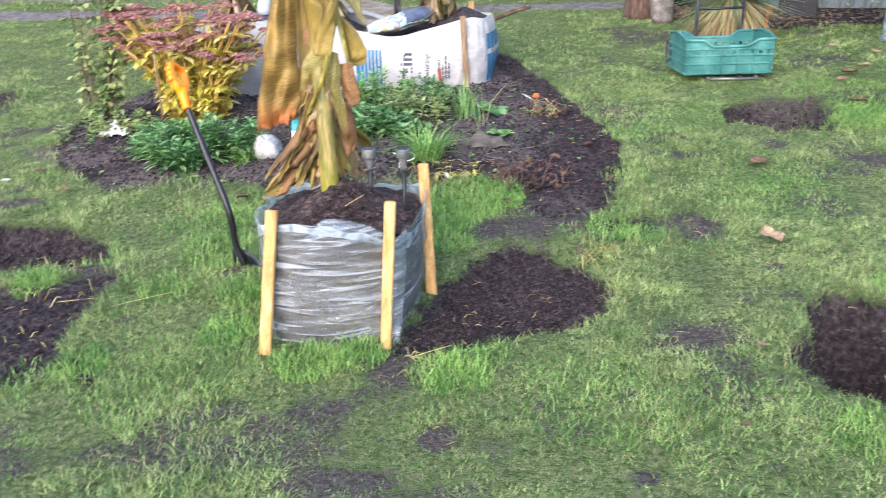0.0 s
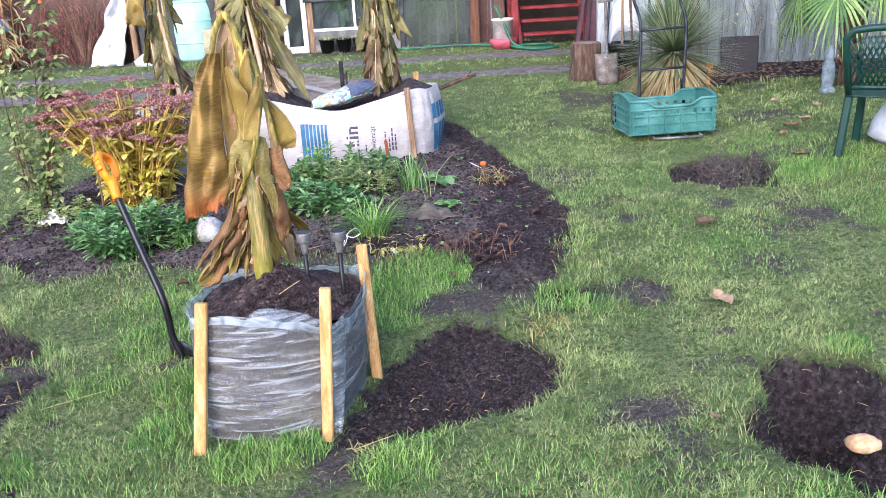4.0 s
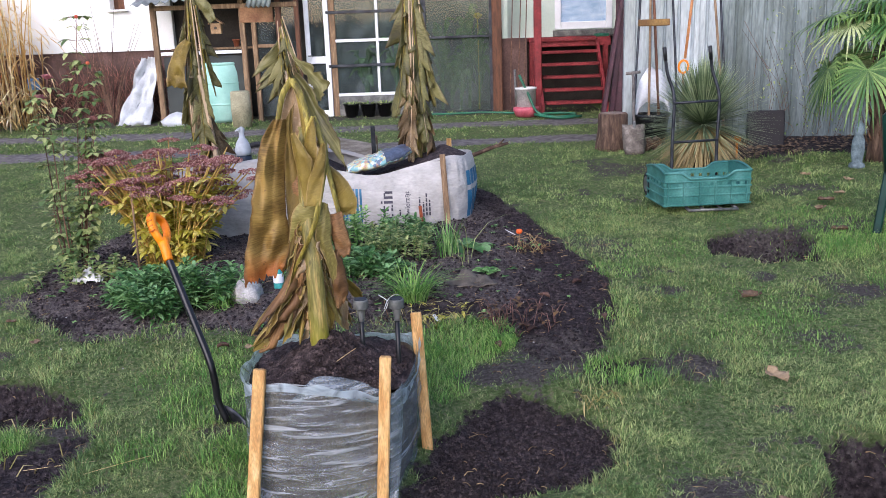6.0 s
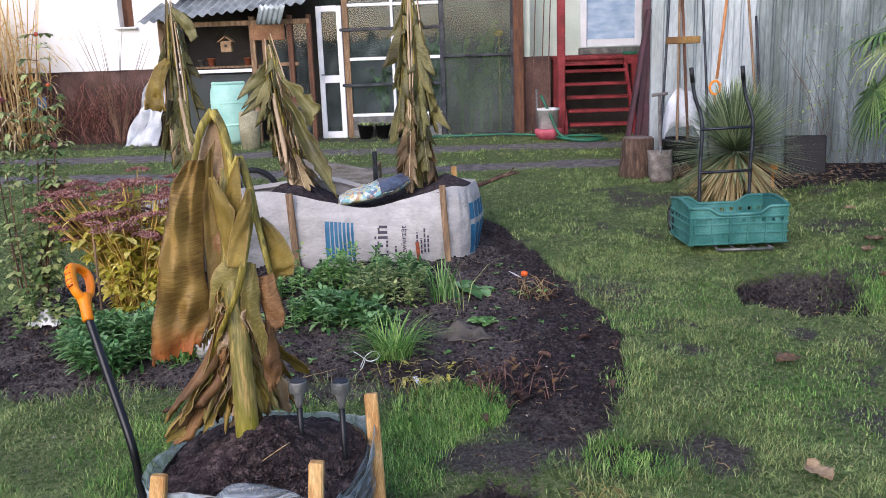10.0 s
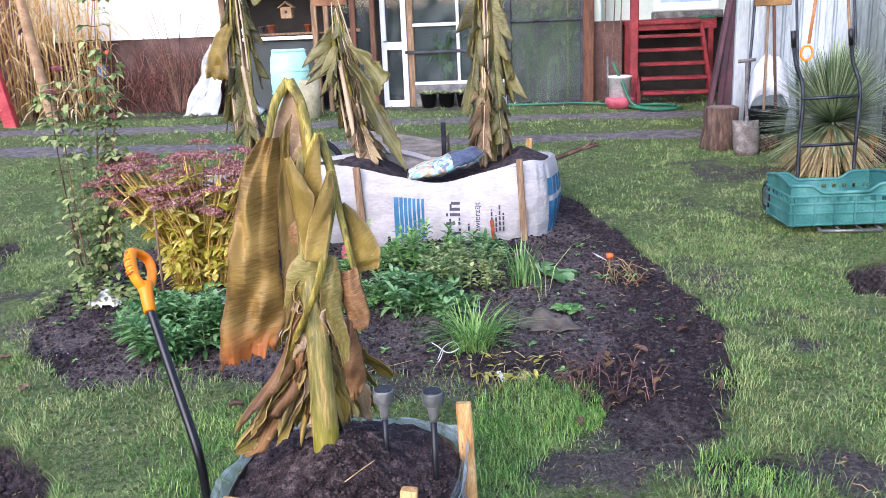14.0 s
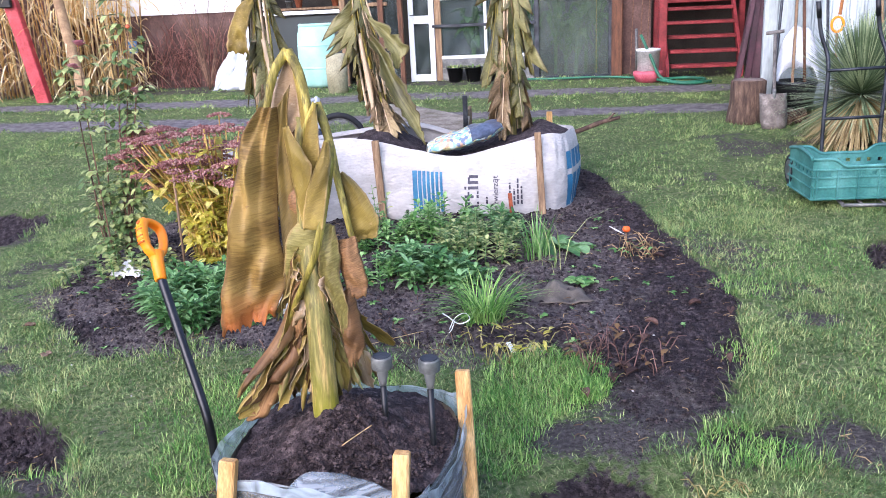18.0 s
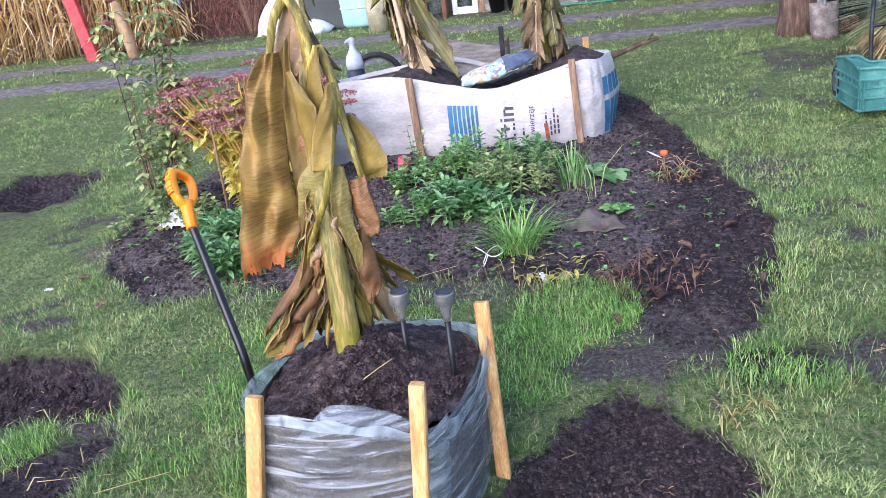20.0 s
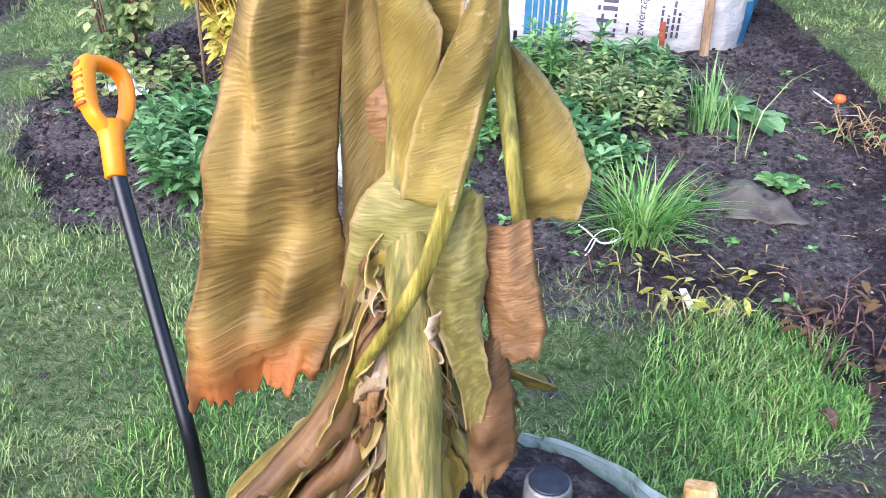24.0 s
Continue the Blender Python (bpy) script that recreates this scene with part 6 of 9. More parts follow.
def bag_wall(u, v, out=0.0):
    p = plan_at(u, BRING, BTOP)
    n = len(BRING)
    c = Vector((min(max(p.x, -2.0), 0.05), GY0, 0))
    d = Vector((p.x, p.y, 0)) - c
    nrm = d.normalized()
    foot = gz(p.x, p.y) - 0.01
    z = foot + (p.z - foot) * v
    w = 0.035 * math.sin(math.pi * v) - 0.03 * v * v
    w += 0.03 * noise.noise((p.x * 3, p.y * 3, z * 3.5)) + 0.012 * noise.noise((p.x * 10, p.y * 10, z * 7 + 4)) + 0.007 * noise.noise((p.x * 26, p.y * 26, z * 5)) + 0.004 * noise.noise((p.x * 12, p.y * 12, z * 40))
    q = Vector((p.x, p.y, 0)) + nrm * (w + out)
    return (q.x - GX0, q.y - GY0, z - GZ0)


part("bag_wall", MB().sheet(bag_wall, 360, 34), M_BAG, bag, "white woven bag side")
part("bag_lip", MB().sheet(lambda u, v: tuple(Vector(bag_wall(u, 1.0, -0.03 * v)) + Vector((0, 0, 0.006 * math.sin(math.pi * v) - 0.03 * v))), 360, 4), M_BAG, bag)


def bag_soil(u, v):
    p = plan_at(u, BRING, BTOP)
    r = 1 - v
    x, y = -0.95 + (p.x + 0.95) * r * 0.97, GY0 + (p.y - GY0) * r * 0.93
    z = 0.53 + 0.12 * math.exp(-((x + 0.1) / 0.3) ** 2) + 0.24 * math.exp(-((x - 0.2) / 0.2) ** 2) + 0.2 * math.exp(-((x + 1.1) / 0.26) ** 2) + 0.08 * math.exp(-((x + 1.95) / 0.3) ** 2) + 0.03 * noise.noise((x * 9, y * 9, 0)) + 0.015 * noise.noise((x * 30, y * 30, 2))
    z = min(z - 0.06 * r * r, p.z - 0.03 + 0.55 * (1 - r))
    return (x - GX0, y - GY0, z - GZ0)


part("soil_fill", MB().sheet(bag_soil, 120, 20), M_SOIL, bag, "dark soil fill")


def bag_uv(x):
    """The wall's parameter for a place on the front side."""
    lo, hi = 1.0 / len(BRING), 6.0 / len(BRING)
    for _ in range(30):
        mid = (lo + hi) / 2
        if plan_at(mid, BRING, BTOP).x < x:
            lo = mid
        else:
            hi = mid
    return lo


def decal(name, x0, x1, z0, z1, material, out=0.004, nu=4, nv=4, u0=None, u1=None):
    """A printed patch that follows the bag's front."""
    ua, ub = (bag_uv(x0), bag_uv(x1)) if u0 is None else (u0, u1)

    def fn(u, v):
        uu = ua + (ub - ua) * u
        p = plan_at(uu, BRING, BTOP)
        foot = gz(p.x, p.y) - 0.01
        return bag_wall(uu, min(1, (z0 + (z1 - z0) * v - foot) / (p.z - foot)), out)
    return part(name, MB().sheet(fn, nu, nv), material, bag)


decal("blue_print", -0.805, -0.772, 0.2, 0.495, M_BLUE, nv=10)
for k in range(6):
    decal("blue_stripe", -0.765 + 0.03 * k, -0.7425 + 0.03 * k - 0.001 * k, 0.2, 0.493 - 0.003 * k, M_BLUE, nu=2, nv=10)
ne = len(BRING)
for k in range(4):
    a = (7.0 + 0.32 * k) / ne
    decal("blue_stripe", 0, 0, 0.2, 0.42, M_BLUE, nu=2, nv=8, u0=a, u1=a + 0.24 / ne)
    decal("blue_stripe", 0, 0, 0.46, 0.58, M_BLUE, nu=2, nv=5, u0=a, u1=a + 0.24 / ne)
for a0, a1, b0, b1 in ((0.0, 0.014, 0.0, 0.085), (-0.014, 0.03, 0.055, 0.066), (0.02, 0.032, 0.0, 0.01), (0.05, 0.064, 0.0, 0.085), (0.036, 0.08, 0.055, 0.066), (0.07, 0.082, 0.0, 0.01),
                       (0.092, 0.106, 0.0, 0.062), (0.092, 0.106, 0.072, 0.084), (0.118, 0.132, 0.0, 0.062), (0.132, 0.15, 0.05, 0.062), (0.146, 0.16, 0.0, 0.054)):
    decal("letter_stroke", -0.35 - b1 * 1.15, -0.35 - b0 * 1.15, 0.222 + a0 * 1.45, 0.222 + a1 * 1.45, M_INK, nu=2, nv=2)
for x, a, b in ((-0.30, 0.25, 0.30), (-0.14, 0.24, 0.40), (-0.11, 0.24, 0.36), (-0.085, 0.25, 0.44), (-0.06, 0.25, 0.38)):
    z = a
    while z < b:
        decal("print_line", x, x + 0.012, z, min(b, z + 0.03), M_INK, nu=1, nv=1)
        z += 0.038
tx = bpy.data.curves.new("print_word", "FONT")
tx.body, tx.size = "zwierząt", 0.058
tob = new("print_word", tx)
word = bpy.data.meshes.new_from_object(tob.evaluated_get(bpy.context.evaluated_depsgraph_get()))
bpy.data.objects.remove(tob)
for v in word.vertices:
    a, b = v.co.x, v.co.y
    zt = 0.245 + a
    uu = bag_uv(-0.215 - b)
    p = plan_at(uu, BRING, BTOP)
    foot = gz(p.x, p.y) - 0.01
    v.co = bag_wall(uu, min(1, (zt - foot) / (p.z - foot)), 0.005)
word.materials.append(M_INK)
part("print_word", word, M_INK, bag, "dark printed word")
for x, y, zt, w in ((-1.02, 8.08, 0.71, 0.05), (0.09, 8.07, 0.74, 0.045)):
    z = gz(x, y)
    solo("wooden_stake", beam(MB(), (0, 0, -0.03), (-0.03, 0.02, zt - z), w, 0.028, 0.004), M_OLDWOOD, "rough brown wooden stake holding the bag", "stake", "stakes round the bag", m=(x, y, z))
solo("wooden_stake", beam(MB(), (0, 0, -0.03), (0, 0.0, 0.6), 0.045, 0.03, 0.004), M_WOOD, "pale wooden stake behind the bag", "stake", "stakes round the bag", m=(-0.92, 9.03, gz(-0.92, 9.03)))
solo("wooden_stake", beam(MB(), (0, 0, -0.03), (0, 0.0, 0.52), 0.045, 0.03, 0.004), M_WOOD, "pale wooden stake behind the bag", "stake", "stakes round the bag", m=(0.13, 9.0, gz(0.13, 9.0)))
solo("plant_peg", beam(MB(), (0, 0, -0.02), (-0.015, 0.0, 0.17), 0.026, 0.012, 0.002), mat("rusty_peg", "6f3420", "9a5030", scale=20, rough=0.85), "rust-brown wooden peg before the bag", "peg", m=(-0.115, 8.0, gz(-0.115, 8.0)))
solo("plant_peg", beam(MB(), (0, 0, -0.02), (0.0, 0.0, 0.11), 0.018, 0.01, 0.002), M_BLACK, "small black plastic peg before the bag", "peg", m=(-0.83, 7.98, gz(-0.83, 7.98)))


def sack_fn(u, v):
    """A slumped half-filled sack, a flattened pillow leaning on the bag's rim."""
    a = 2 * math.pi * v
    c = Vector((-0.72, 8.30, 0.61)).lerp(Vector((-0.2, 8.44, 0.74)), u)
    k = math.sin(math.pi * min(1, max(0.0, u * 0.92 + 0.04))) ** 0.45
    w, h = 0.17 * k, 0.055 * k
    p = c + Vector((-0.25 * w * math.cos(a), w * math.cos(a), h * math.sin(a)))
    return p + Vector((0, 0.3, 1)) * (0.022 * noise.noise((p.x * 11, p.y * 11, p.z * 11)) + 0.01 * noise.noise((p.x * 30, p.y * 30, p.z * 30)))


m_sack = bpy.data.materials.new("printed_sack")
m_sack.use_nodes = True
nn, ll_ = m_sack.node_tree.nodes, m_sack.node_tree.links
vo, rp = nn.new("ShaderNodeTexVoronoi"), nn.new("ShaderNodeValToRGB")
vo.inputs["Scale"].default_value = 42.0
tcs = nn.new("ShaderNodeTexCoord")
ll_.new(tcs.outputs["Object"], vo.inputs["Vector"])
rp.color_ramp.interpolation = "CONSTANT"
sep = nn.new("ShaderNodeSeparateColor")
ll_.new(vo.outputs["Color"], sep.inputs[0])
ll_.new(sep.outputs[0], rp.inputs[0])
rp.color_ramp.elements[0].color, rp.color_ramp.elements[1].color = lin("c9c08a"), lin("d0d4d0")
rp.color_ramp.elements[1].position = 0.85
for ps, cl in ((0.2, "7fb0b0"), (0.38, "b89078"), (0.52, "b4c4b8"), (0.7, "6a7688")):
    rp.color_ramp.elements.new(ps).color = lin(cl)
ll_.new(rp.outputs[0], nn["Principled BSDF"].inputs["Base Color"])
nn["Principled BSDF"].inputs["Roughness"].default_value = 0.3
sack = thing("compost_sack", (0, 0, 0), "crumpled printed plastic sack lying on the soil in the bag", "sack")
part("printed_side", MB().sheet(sack_fn, 44, 28), m_sack, sack, "colourful printed plastic")
part("dark_end", MB().sheet(lambda u, v: tuple(Vector(sack_fn(0.55 + 0.43 * u, v)) + Vector((0, -0.004, 0.006))), 18, 28), mat("slate_plastic", "3c4454", "5c6678", scale=14, rough=0.35, bump=0.3), sack, "slate grey plastic end")
solo("dead_branch", MB().tube(curve_pts([(0.12, 8.9, 0.56), (0.34, 8.95, 0.6), (0.52, 8.98, 0.66), (0.66, 9.0, 0.69)], 10), [0.022, 0.02, 0.02, 0.019, 0.018, 0.018, 0.02, 0.016, 0.018, 0.014, 0.012], 8).tube([(0.56, 8.98, 0.67), (0.62, 8.96, 0.73)], [0.01, 0.006], 6), M_BARK, "grey broken branch sticking out of the bag", "branch")


def torn_blade(mid, out, across, wide, teeth, seed, curl):
    """Half a withered leaf hanging from its rib, torn into drooping lobes."""
    r = random.Random(seed)
    kick = [r.uniform(-1, 1) for _ in range(teeth + 2)]
    size = [r.uniform(0.55, 1.1) for _ in range(teeth + 2)]
    n = len(mid) - 1

    def fn(u, v):
        i = min(int(round(u * n)), n)
        s = u * teeth + 0.3 * noise.noise((u * 4, seed, 0.5))
        k = max(0, min(teeth, int(s)))
        t = min(1.0, max(0.0, s - k))
        w = wide * size[k] * min(1, 5 * u + 0.15) * min(1, 4 * (1 - u) + 0.2) * (0.38 + 0.62 * t ** 0.7)
        fold = 0.3 * math.sin(3 * v) * w
        d = across * (0.66 * v * w) + out * (curl * v * v * w + 0.75 * kick[k] * v * v * w + fold * 0.4)
        return mid[i] + d - Vector((0, 0, 1)) * (v * w * (0.72 + 0.28 * v)) + across * (0.012 * noise.noise((u * 20, v * 3, seed)))
    return MB().sheet(fn, n, 6, 0.0016, turn=0.0)


def old_banana(x, y, z, h, ribs, seed, label, rad=0.16, lean=0.0):
    """A withered banana: a stem wrapped in folded, torn hanging leaves, pointed at the top."""
    r = random.Random(seed)
    th = thing("banana_plant", (x, y, z), label, "banana plant", "withered bananas in the bag")
    part("stem", MB().tube(curve_pts([(0, 0, -0.08), (lean * 0.3, 0, h * 0.4), (lean, 0.02, h)], 14), [0.05 - 0.0026 * i for i in range(15)], 10), M_STEM, th)
    for k in range(ribs):
        az = k * 2.4 + r.uniform(-0.4, 0.4)
        out = Vector((math.cos(az), math.sin(az), 0))
        across = Vector((-math.sin(az), math.cos(az), 0))
        top = h * r.uniform(0.72, 1.02)
        if k % 3 == 2:
            top = h * r.uniform(0.4, 0.7)
        bot = max(0.02, top - h * r.uniform(0.38, 0.72))
        spread = rad * r.uniform(0.55, 1.0)
        ctrl = []
        for t in (0.0, 0.15, 0.4, 0.7, 1.0):
            zz = top + (bot - top) * t + 0.03 * math.sin(3.14 * min(1, t * 3))
            rr = 0.018 + 0.03 * min(1, t * 5) + spread * t ** 1.3 * min(1.0, 1.2 - zz / h)
            ctrl.append(out * rr + Vector((lean * zz / h, 0, zz)))
        n = 56
        mid = curve_pts(ctrl, n)
        part("midrib", MB().tube(mid[::2], [0.009 - 0.006 * i / n * 2 for i in range(n // 2 + 1)], 6), (M_OLIVE, M_OLIVE, M_TAN)[k % 3], th)
        mt = (M_DRAB, M_DRAB, M_DRABBROWN, M_DRAB, M_DRAB, M_DRABBROWN if seed > 3 else M_DRAB)[k % 6]
        for sg in (-1, 1):
            wide = r.uniform(0.1, 0.17) * (0.7 if k % 3 == 0 else 1)
            part("leaf", torn_blade(mid[int(n * r.uniform(0.1, 0.3)):], out, across * sg, wide, r.randint(5, 8), seed * 90 + 2 * k + sg, r.uniform(-0.3, 0.6)), mt, th)
    for k in range(13):
        az = r.uniform(3.3, 6.1)
        a = Vector((math.cos(az) * 0.085, math.sin(az) * 0.085, h * r.uniform(0.05, 0.5)))
        b = Vector((math.cos(az) * 0.022 + lean, math.sin(az) * 0.022, h * r.uniform(0.8, 1.08)))
        part("petiole", MB().tube(curve_pts([a, a.lerp(b, 0.5) + Vector((math.cos(az), math.sin(az), 0)) * 0.025, b], 10), [0.012 - 0.0008 * i for i in range(11)], 6, 0.6), (M_TAN, M_OLIVE, M_DRABBROWN)[k % 3], th)
    return th


old_banana(-0.15, 8.62, 0.63, 1.62, 15, 3, "tall withered banana plant, drab olive hanging leaves, in the bag", 0.145)
mb_ = old_banana(-1.1, 8.57, 0.66, 1.1, 11, 4, "withered banana plant with brown and olive leaves in the bag", 0.15, -0.12)
part("leaf", ribbon([(-0.05, -0.06, 0.75), (0.06, -0.12, 0.6), (0.16, -0.16, 0.35), (0.27, -0.2, 0.12), (0.36, -0.24, -0.03)], [0.03, 0.09, 0.12, 0.09, 0.02], (0, -1, 0.3), 40, 8, 0.9, 0.8, 0.3, 0.0016, 77, 0.6), M_DRAB, mb_, "long olive leaf drooping to the bag's rim")
part("leaf", ribbon([(-0.02, -0.05, 0.85), (0.1, -0.08, 0.74), (0.17, -0.1, 0.62), (0.16, -0.1, 0.5)], [0.03, 0.1, 0.13, 0.04], (0, -1, 0.1), 30, 8, 0.5, 0.8, 0.3, 0.0016, 78, 0.3), M_DRAB, mb_)
fb_ = old_banana(-1.93, 8.55, 0.6, 1.46, 12, 8, "withered banana plant with a hanging ochre leaf in the bag", 0.14)
part("leaf", loft([(-0.05, -0.06, 1.1), (-0.13, -0.1, 1.02), (-0.2, -0.13, 0.86), (-0.22, -0.13, 0.72)], [(0.0, -0.08, 1.06), (-0.03, -0.14, 0.96), (-0.06, -0.16, 0.82), (-0.05, -0.15, 0.7)], 40, 14, 0.03, 0.03, 0.002, 8, 0.04, corr=0.0015, jag=0.02), M_OCHRE, fb_, "hanging ochre leaf")
part("leaf", loft([(0.02, -0.04, 1.42), (0.1, -0.06, 1.3), (0.16, -0.08, 1.2)], [(0.03, -0.04, 1.46), (0.16, -0.06, 1.38), (0.22, -0.08, 1.24)], 24, 8, 0.02, 0.02, 0.002, 9, 0.06, corr=0.0015), M_DRAB, fb_)
part("petiole", MB().tube(curve_pts([(0.12, -0.08, -0.02), (0.09, -0.1, 0.4), (0.03, -0.07, 0.8)], 12), [0.024 - 0.0008 * i for i in range(13)], 8), M_TAN, fb_, "pale tan bare stalk")
part("petiole", MB().tube(curve_pts([(0.02, -0.09, -0.02), (-0.03, -0.1, 0.3), (-0.1, -0.07, 0.75)], 12), [0.026 - 0.0008 * i for i in range(13)], 8), M_TAN, mb_, "pale tan bare stalk")

# cart and figurine behind the bag
cart = thing("garden_cart", (-1.2, 9.85, gz(-1.2, 9.85)), "old garden cart of grey boards with a spoked wheel", "cart")
wz = 0.24
wh = part("wheel", MB().tube([(-0.52 + 0.23 * math.cos(i / 28 * 6.2832), -0.1, wz + 0.23 * math.sin(i / 28 * 6.2832)) for i in range(29)], 0.026, 8), M_RUBBER, cart, "black rubber tyre")
part("hub", MB().tube([(-0.52, -0.14, wz), (-0.52, -0.06, wz)], 0.03, 10), M_GREYSTEEL, wh)
for i in range(14):
    a = i / 14 * 6.2832
    part("spoke", MB().tube([(-0.52, -0.1, wz), (-0.52 + 0.21 * math.cos(a), -0.1, wz + 0.21 * math.sin(a))], 0.003, 4), M_GREYSTEEL, wh)
part("rim", MB().tube([(-0.52 + 0.2 * math.cos(i / 24 * 6.2832), -0.1, wz + 0.2 * math.sin(i / 24 * 6.2832)) for i in range(25)], 0.008, 5), M_GREYSTEEL, wh)
part("side_board", beam(MB(), (-0.1, -0.05, 0.5), (0.62, -0.05, 0.34), 0.16, 0.03, 0.004), mat("grey_board", "6f6a60", "98928a", scale=5, rough=0.9, stretch=(1, 6, 6)), cart)
part("front_board", MB().box((0.6, 0.15, 0.36), (0.03, 0.4, 0.2), 0.004), M_OLDWOOD, cart)
part("bed", MB().box((0.1, 0.12, 0.28), (1.1, 0.42, 0.03), 0.004), M_OLDWOOD, cart)
part("post", MB().box((0.6, -0.06, 0.3), (0.04, 0.04, 0.6), 0.004), M_DARKSTEEL, cart)
part("leg", MB().box((0.5, 0.25, 0.14), (0.04, 0.04, 0.3), 0.004), M_DARKSTEEL, cart)
gx, gy = -1.78, 9.32
solo("dark_pot", MB().lathe([(0.06, -0.02), (0.085, 0.08), (0.08, 0.3), (0.075, 0.42), (0.06, 0.43)], 18), mat("navy_glaze", "1a222e", "2c3848", scale=8, rough=0.35), "dark blue tall garden pot", "pot", m=(gx, gy, gz(gx, gy)))
solo("white_figurine", MB().lathe([(0.07, 0), (0.075, 0.05), (0.06, 0.11), (0.03, 0.16), (0.022, 0.19), (0.028, 0.22), (0.03, 0.245), (0.0, 0.265)], 18).tube([(0, -0.01, 0.24), (-0.03, -0.03, 0.235), (-0.05, -0.045, 0.225)], [0.016, 0.012, 0.004], 8), M_WHITE,
     "white plastic bird figurine standing on the dark pot", "figurine", m=(gx, gy, gz(gx, gy) + 0.43))

# ---- plants of the bed ----
random.seed(11)
sed = thing("stonecrop", (-1.95, 7.5, gz(-1.95, 7.5)), "autumn stonecrop with amber stems, yellow leaves and faded flower heads", "plant")
sz = gz(-1.95, 7.5)
stm, lvs = MB(), MB()
for k in range(150):
    a, d = random.random() * 6.28, math.sqrt(random.random())
    bx, by = 0.22 * d * math.cos(a), 0.16 * d * math.sin(a)
    tx_, ty_ = bx * 3.1, by * 2.4
    h = random.uniform(0.5, 0.92) * (1 - 0.14 * d)
    pts = curve_pts([(bx, by, 0), (bx * 1.5, by * 1.4, h * 0.5), (tx_, ty_, h)], 6)
    stm.tube(pts, 0.005, 5)
    for j in range(18):
        t = random.uniform(0.1, 0.95)
        p = pts[int(t * 6)]
        b = random.random() * 6.28
        add_leaf(lvs, p, (math.cos(b), math.sin(b), random.uniform(-0.2, 0.6)), random.uniform(0.07, 0.12), random.uniform(0.034, 0.058), random.uniform(0.1, 0.5))
    if k % 6 != 5:
        hm = MB()
        r0 = random.uniform(0.055, 0.105)
        for q in range(110):
            c, e = random.random() * 6.28, math.sqrt(random.random()) * r0
            x, y, z = pts[-1].x + e * math.cos(c), pts[-1].y + e * math.sin(c), pts[-1].z + 0.012 - e * 0.25 + random.uniform(-0.004, 0.006)
            s = random.uniform(0.005, 0.0095)
            hm.add([(x + s, y, z), (x - s, y, z), (x, y + s, z), (x, y - s, z), (x, y, z + s), (x, y, z - s)], [(0, 2, 4), (2, 1, 4), (1, 3, 4), (3, 0, 4), (2, 0, 5), (1, 2, 5), (3, 1, 5), (0, 3, 5)])
        tagged(part("flower_head", hm, M_HEAD, sed), kind="stuff")
tagged(part("stem_growth", stm, M_AMBERSTEM, sed, "amber stems"), kind="stuff")
tagged(part("foliage", lvs, M_YELLOWLEAF, sed, "yellowing fleshy leaves"), kind="stuff")

rose = thing("climbing_rose", (-2.62, 7.35, gz(-2.62, 7.35)), "tall leggy rose with sparse yellowing leaves", "rose")
cane, rl = MB(), MB()
m_bloom = mat("pink_petal", "b86a72", "dca0a2", scale=20, rough=0.6, leafy=0.3)
m_hip = mat("orange_bud", "b0402c", "d8704a", scale=20, rough=0.6)
for k in range(13):
    a = random.random() * 6.28
    h = random.uniform(1.0, 2.05) if k < 5 else random.uniform(0.5, 1.2)
    pts = curve_pts([(0.06 * math.cos(a), 0.06 * math.sin(a), 0), (0.12 * math.cos(a), 0.1 * math.sin(a), h * 0.4), (0.17 * math.cos(a) + 0.03, 0.16 * math.sin(a), h * 0.75), (0.2 * math.cos(a) + 0.06, 0.18 * math.sin(a), h)], 16)
    cane.tube(pts, [0.006 - 0.00025 * i for i in range(17)], 5)
    for j in range(int(34 * h)):
        p = pts[random.randrange(2, 17)]
        b = random.random() * 6.28
        w = Vector((math.cos(b), math.sin(b), random.uniform(-0.1, 0.4)))
        q = p + w * 0.06
        cane.tube([p, q], 0.0015, 3)
        for e in range(random.choice((1, 3, 3))):
            c = b + (e - 1) * 1.1
            add_leaf(rl, q, (math.cos(c), math.sin(c), random.uniform(-0.3, 0.3)), random.uniform(0.045, 0.075), random.uniform(0.03, 0.046), random.uniform(0.2, 0.6))
    if k < 3:
        bloom = MB()
        for e in range(16):
            b = e * 2.4
            add_leaf(bloom, pts[-1], (math.cos(b), math.sin(b), 0.2 + 0.14 * e), 0.05 - 0.0012 * e, 0.045, -0.15, 0.6)
        part("rose_bloom", bloom, m_bloom, rose, "faded pink rose bloom")
    elif k < 6:
        part("rose_hip", MB().lathe([(0.0, -0.014), (0.012, -0.008), (0.015, 0.002), (0.009, 0.012), (0.0, 0.014)], 8, tuple(pts[-1])), m_hip, rose)
tagged(part("cane_growth", cane, M_TWIG, rose), kind="stuff")
tagged(part("foliage", rl, M_ROSELEAF, rose), kind="stuff")

solo("bamboo_cane", MB().tube([(0, 0, -0.02), (0.005, 0, 0.62)], 0.008, 7), M_OLDWOOD, "thin greyish plant cane beside the stonecrop", "cane", m=(-2.12, 7.2, gz(-2.12, 7.2)))
leafy_plant("dense green wallflower clump with narrow leaves", -1.62, 6.5, 0.36, 74, 0.27, 0.095, 0.019, M_DEEPLEAF, 22, ry=0.30)
leafy_plant("dense green wallflower clump with narrow leaves", -2.0, 6.75, 0.2, 26, 0.2, 0.09, 0.018, M_DEEPLEAF, 18)
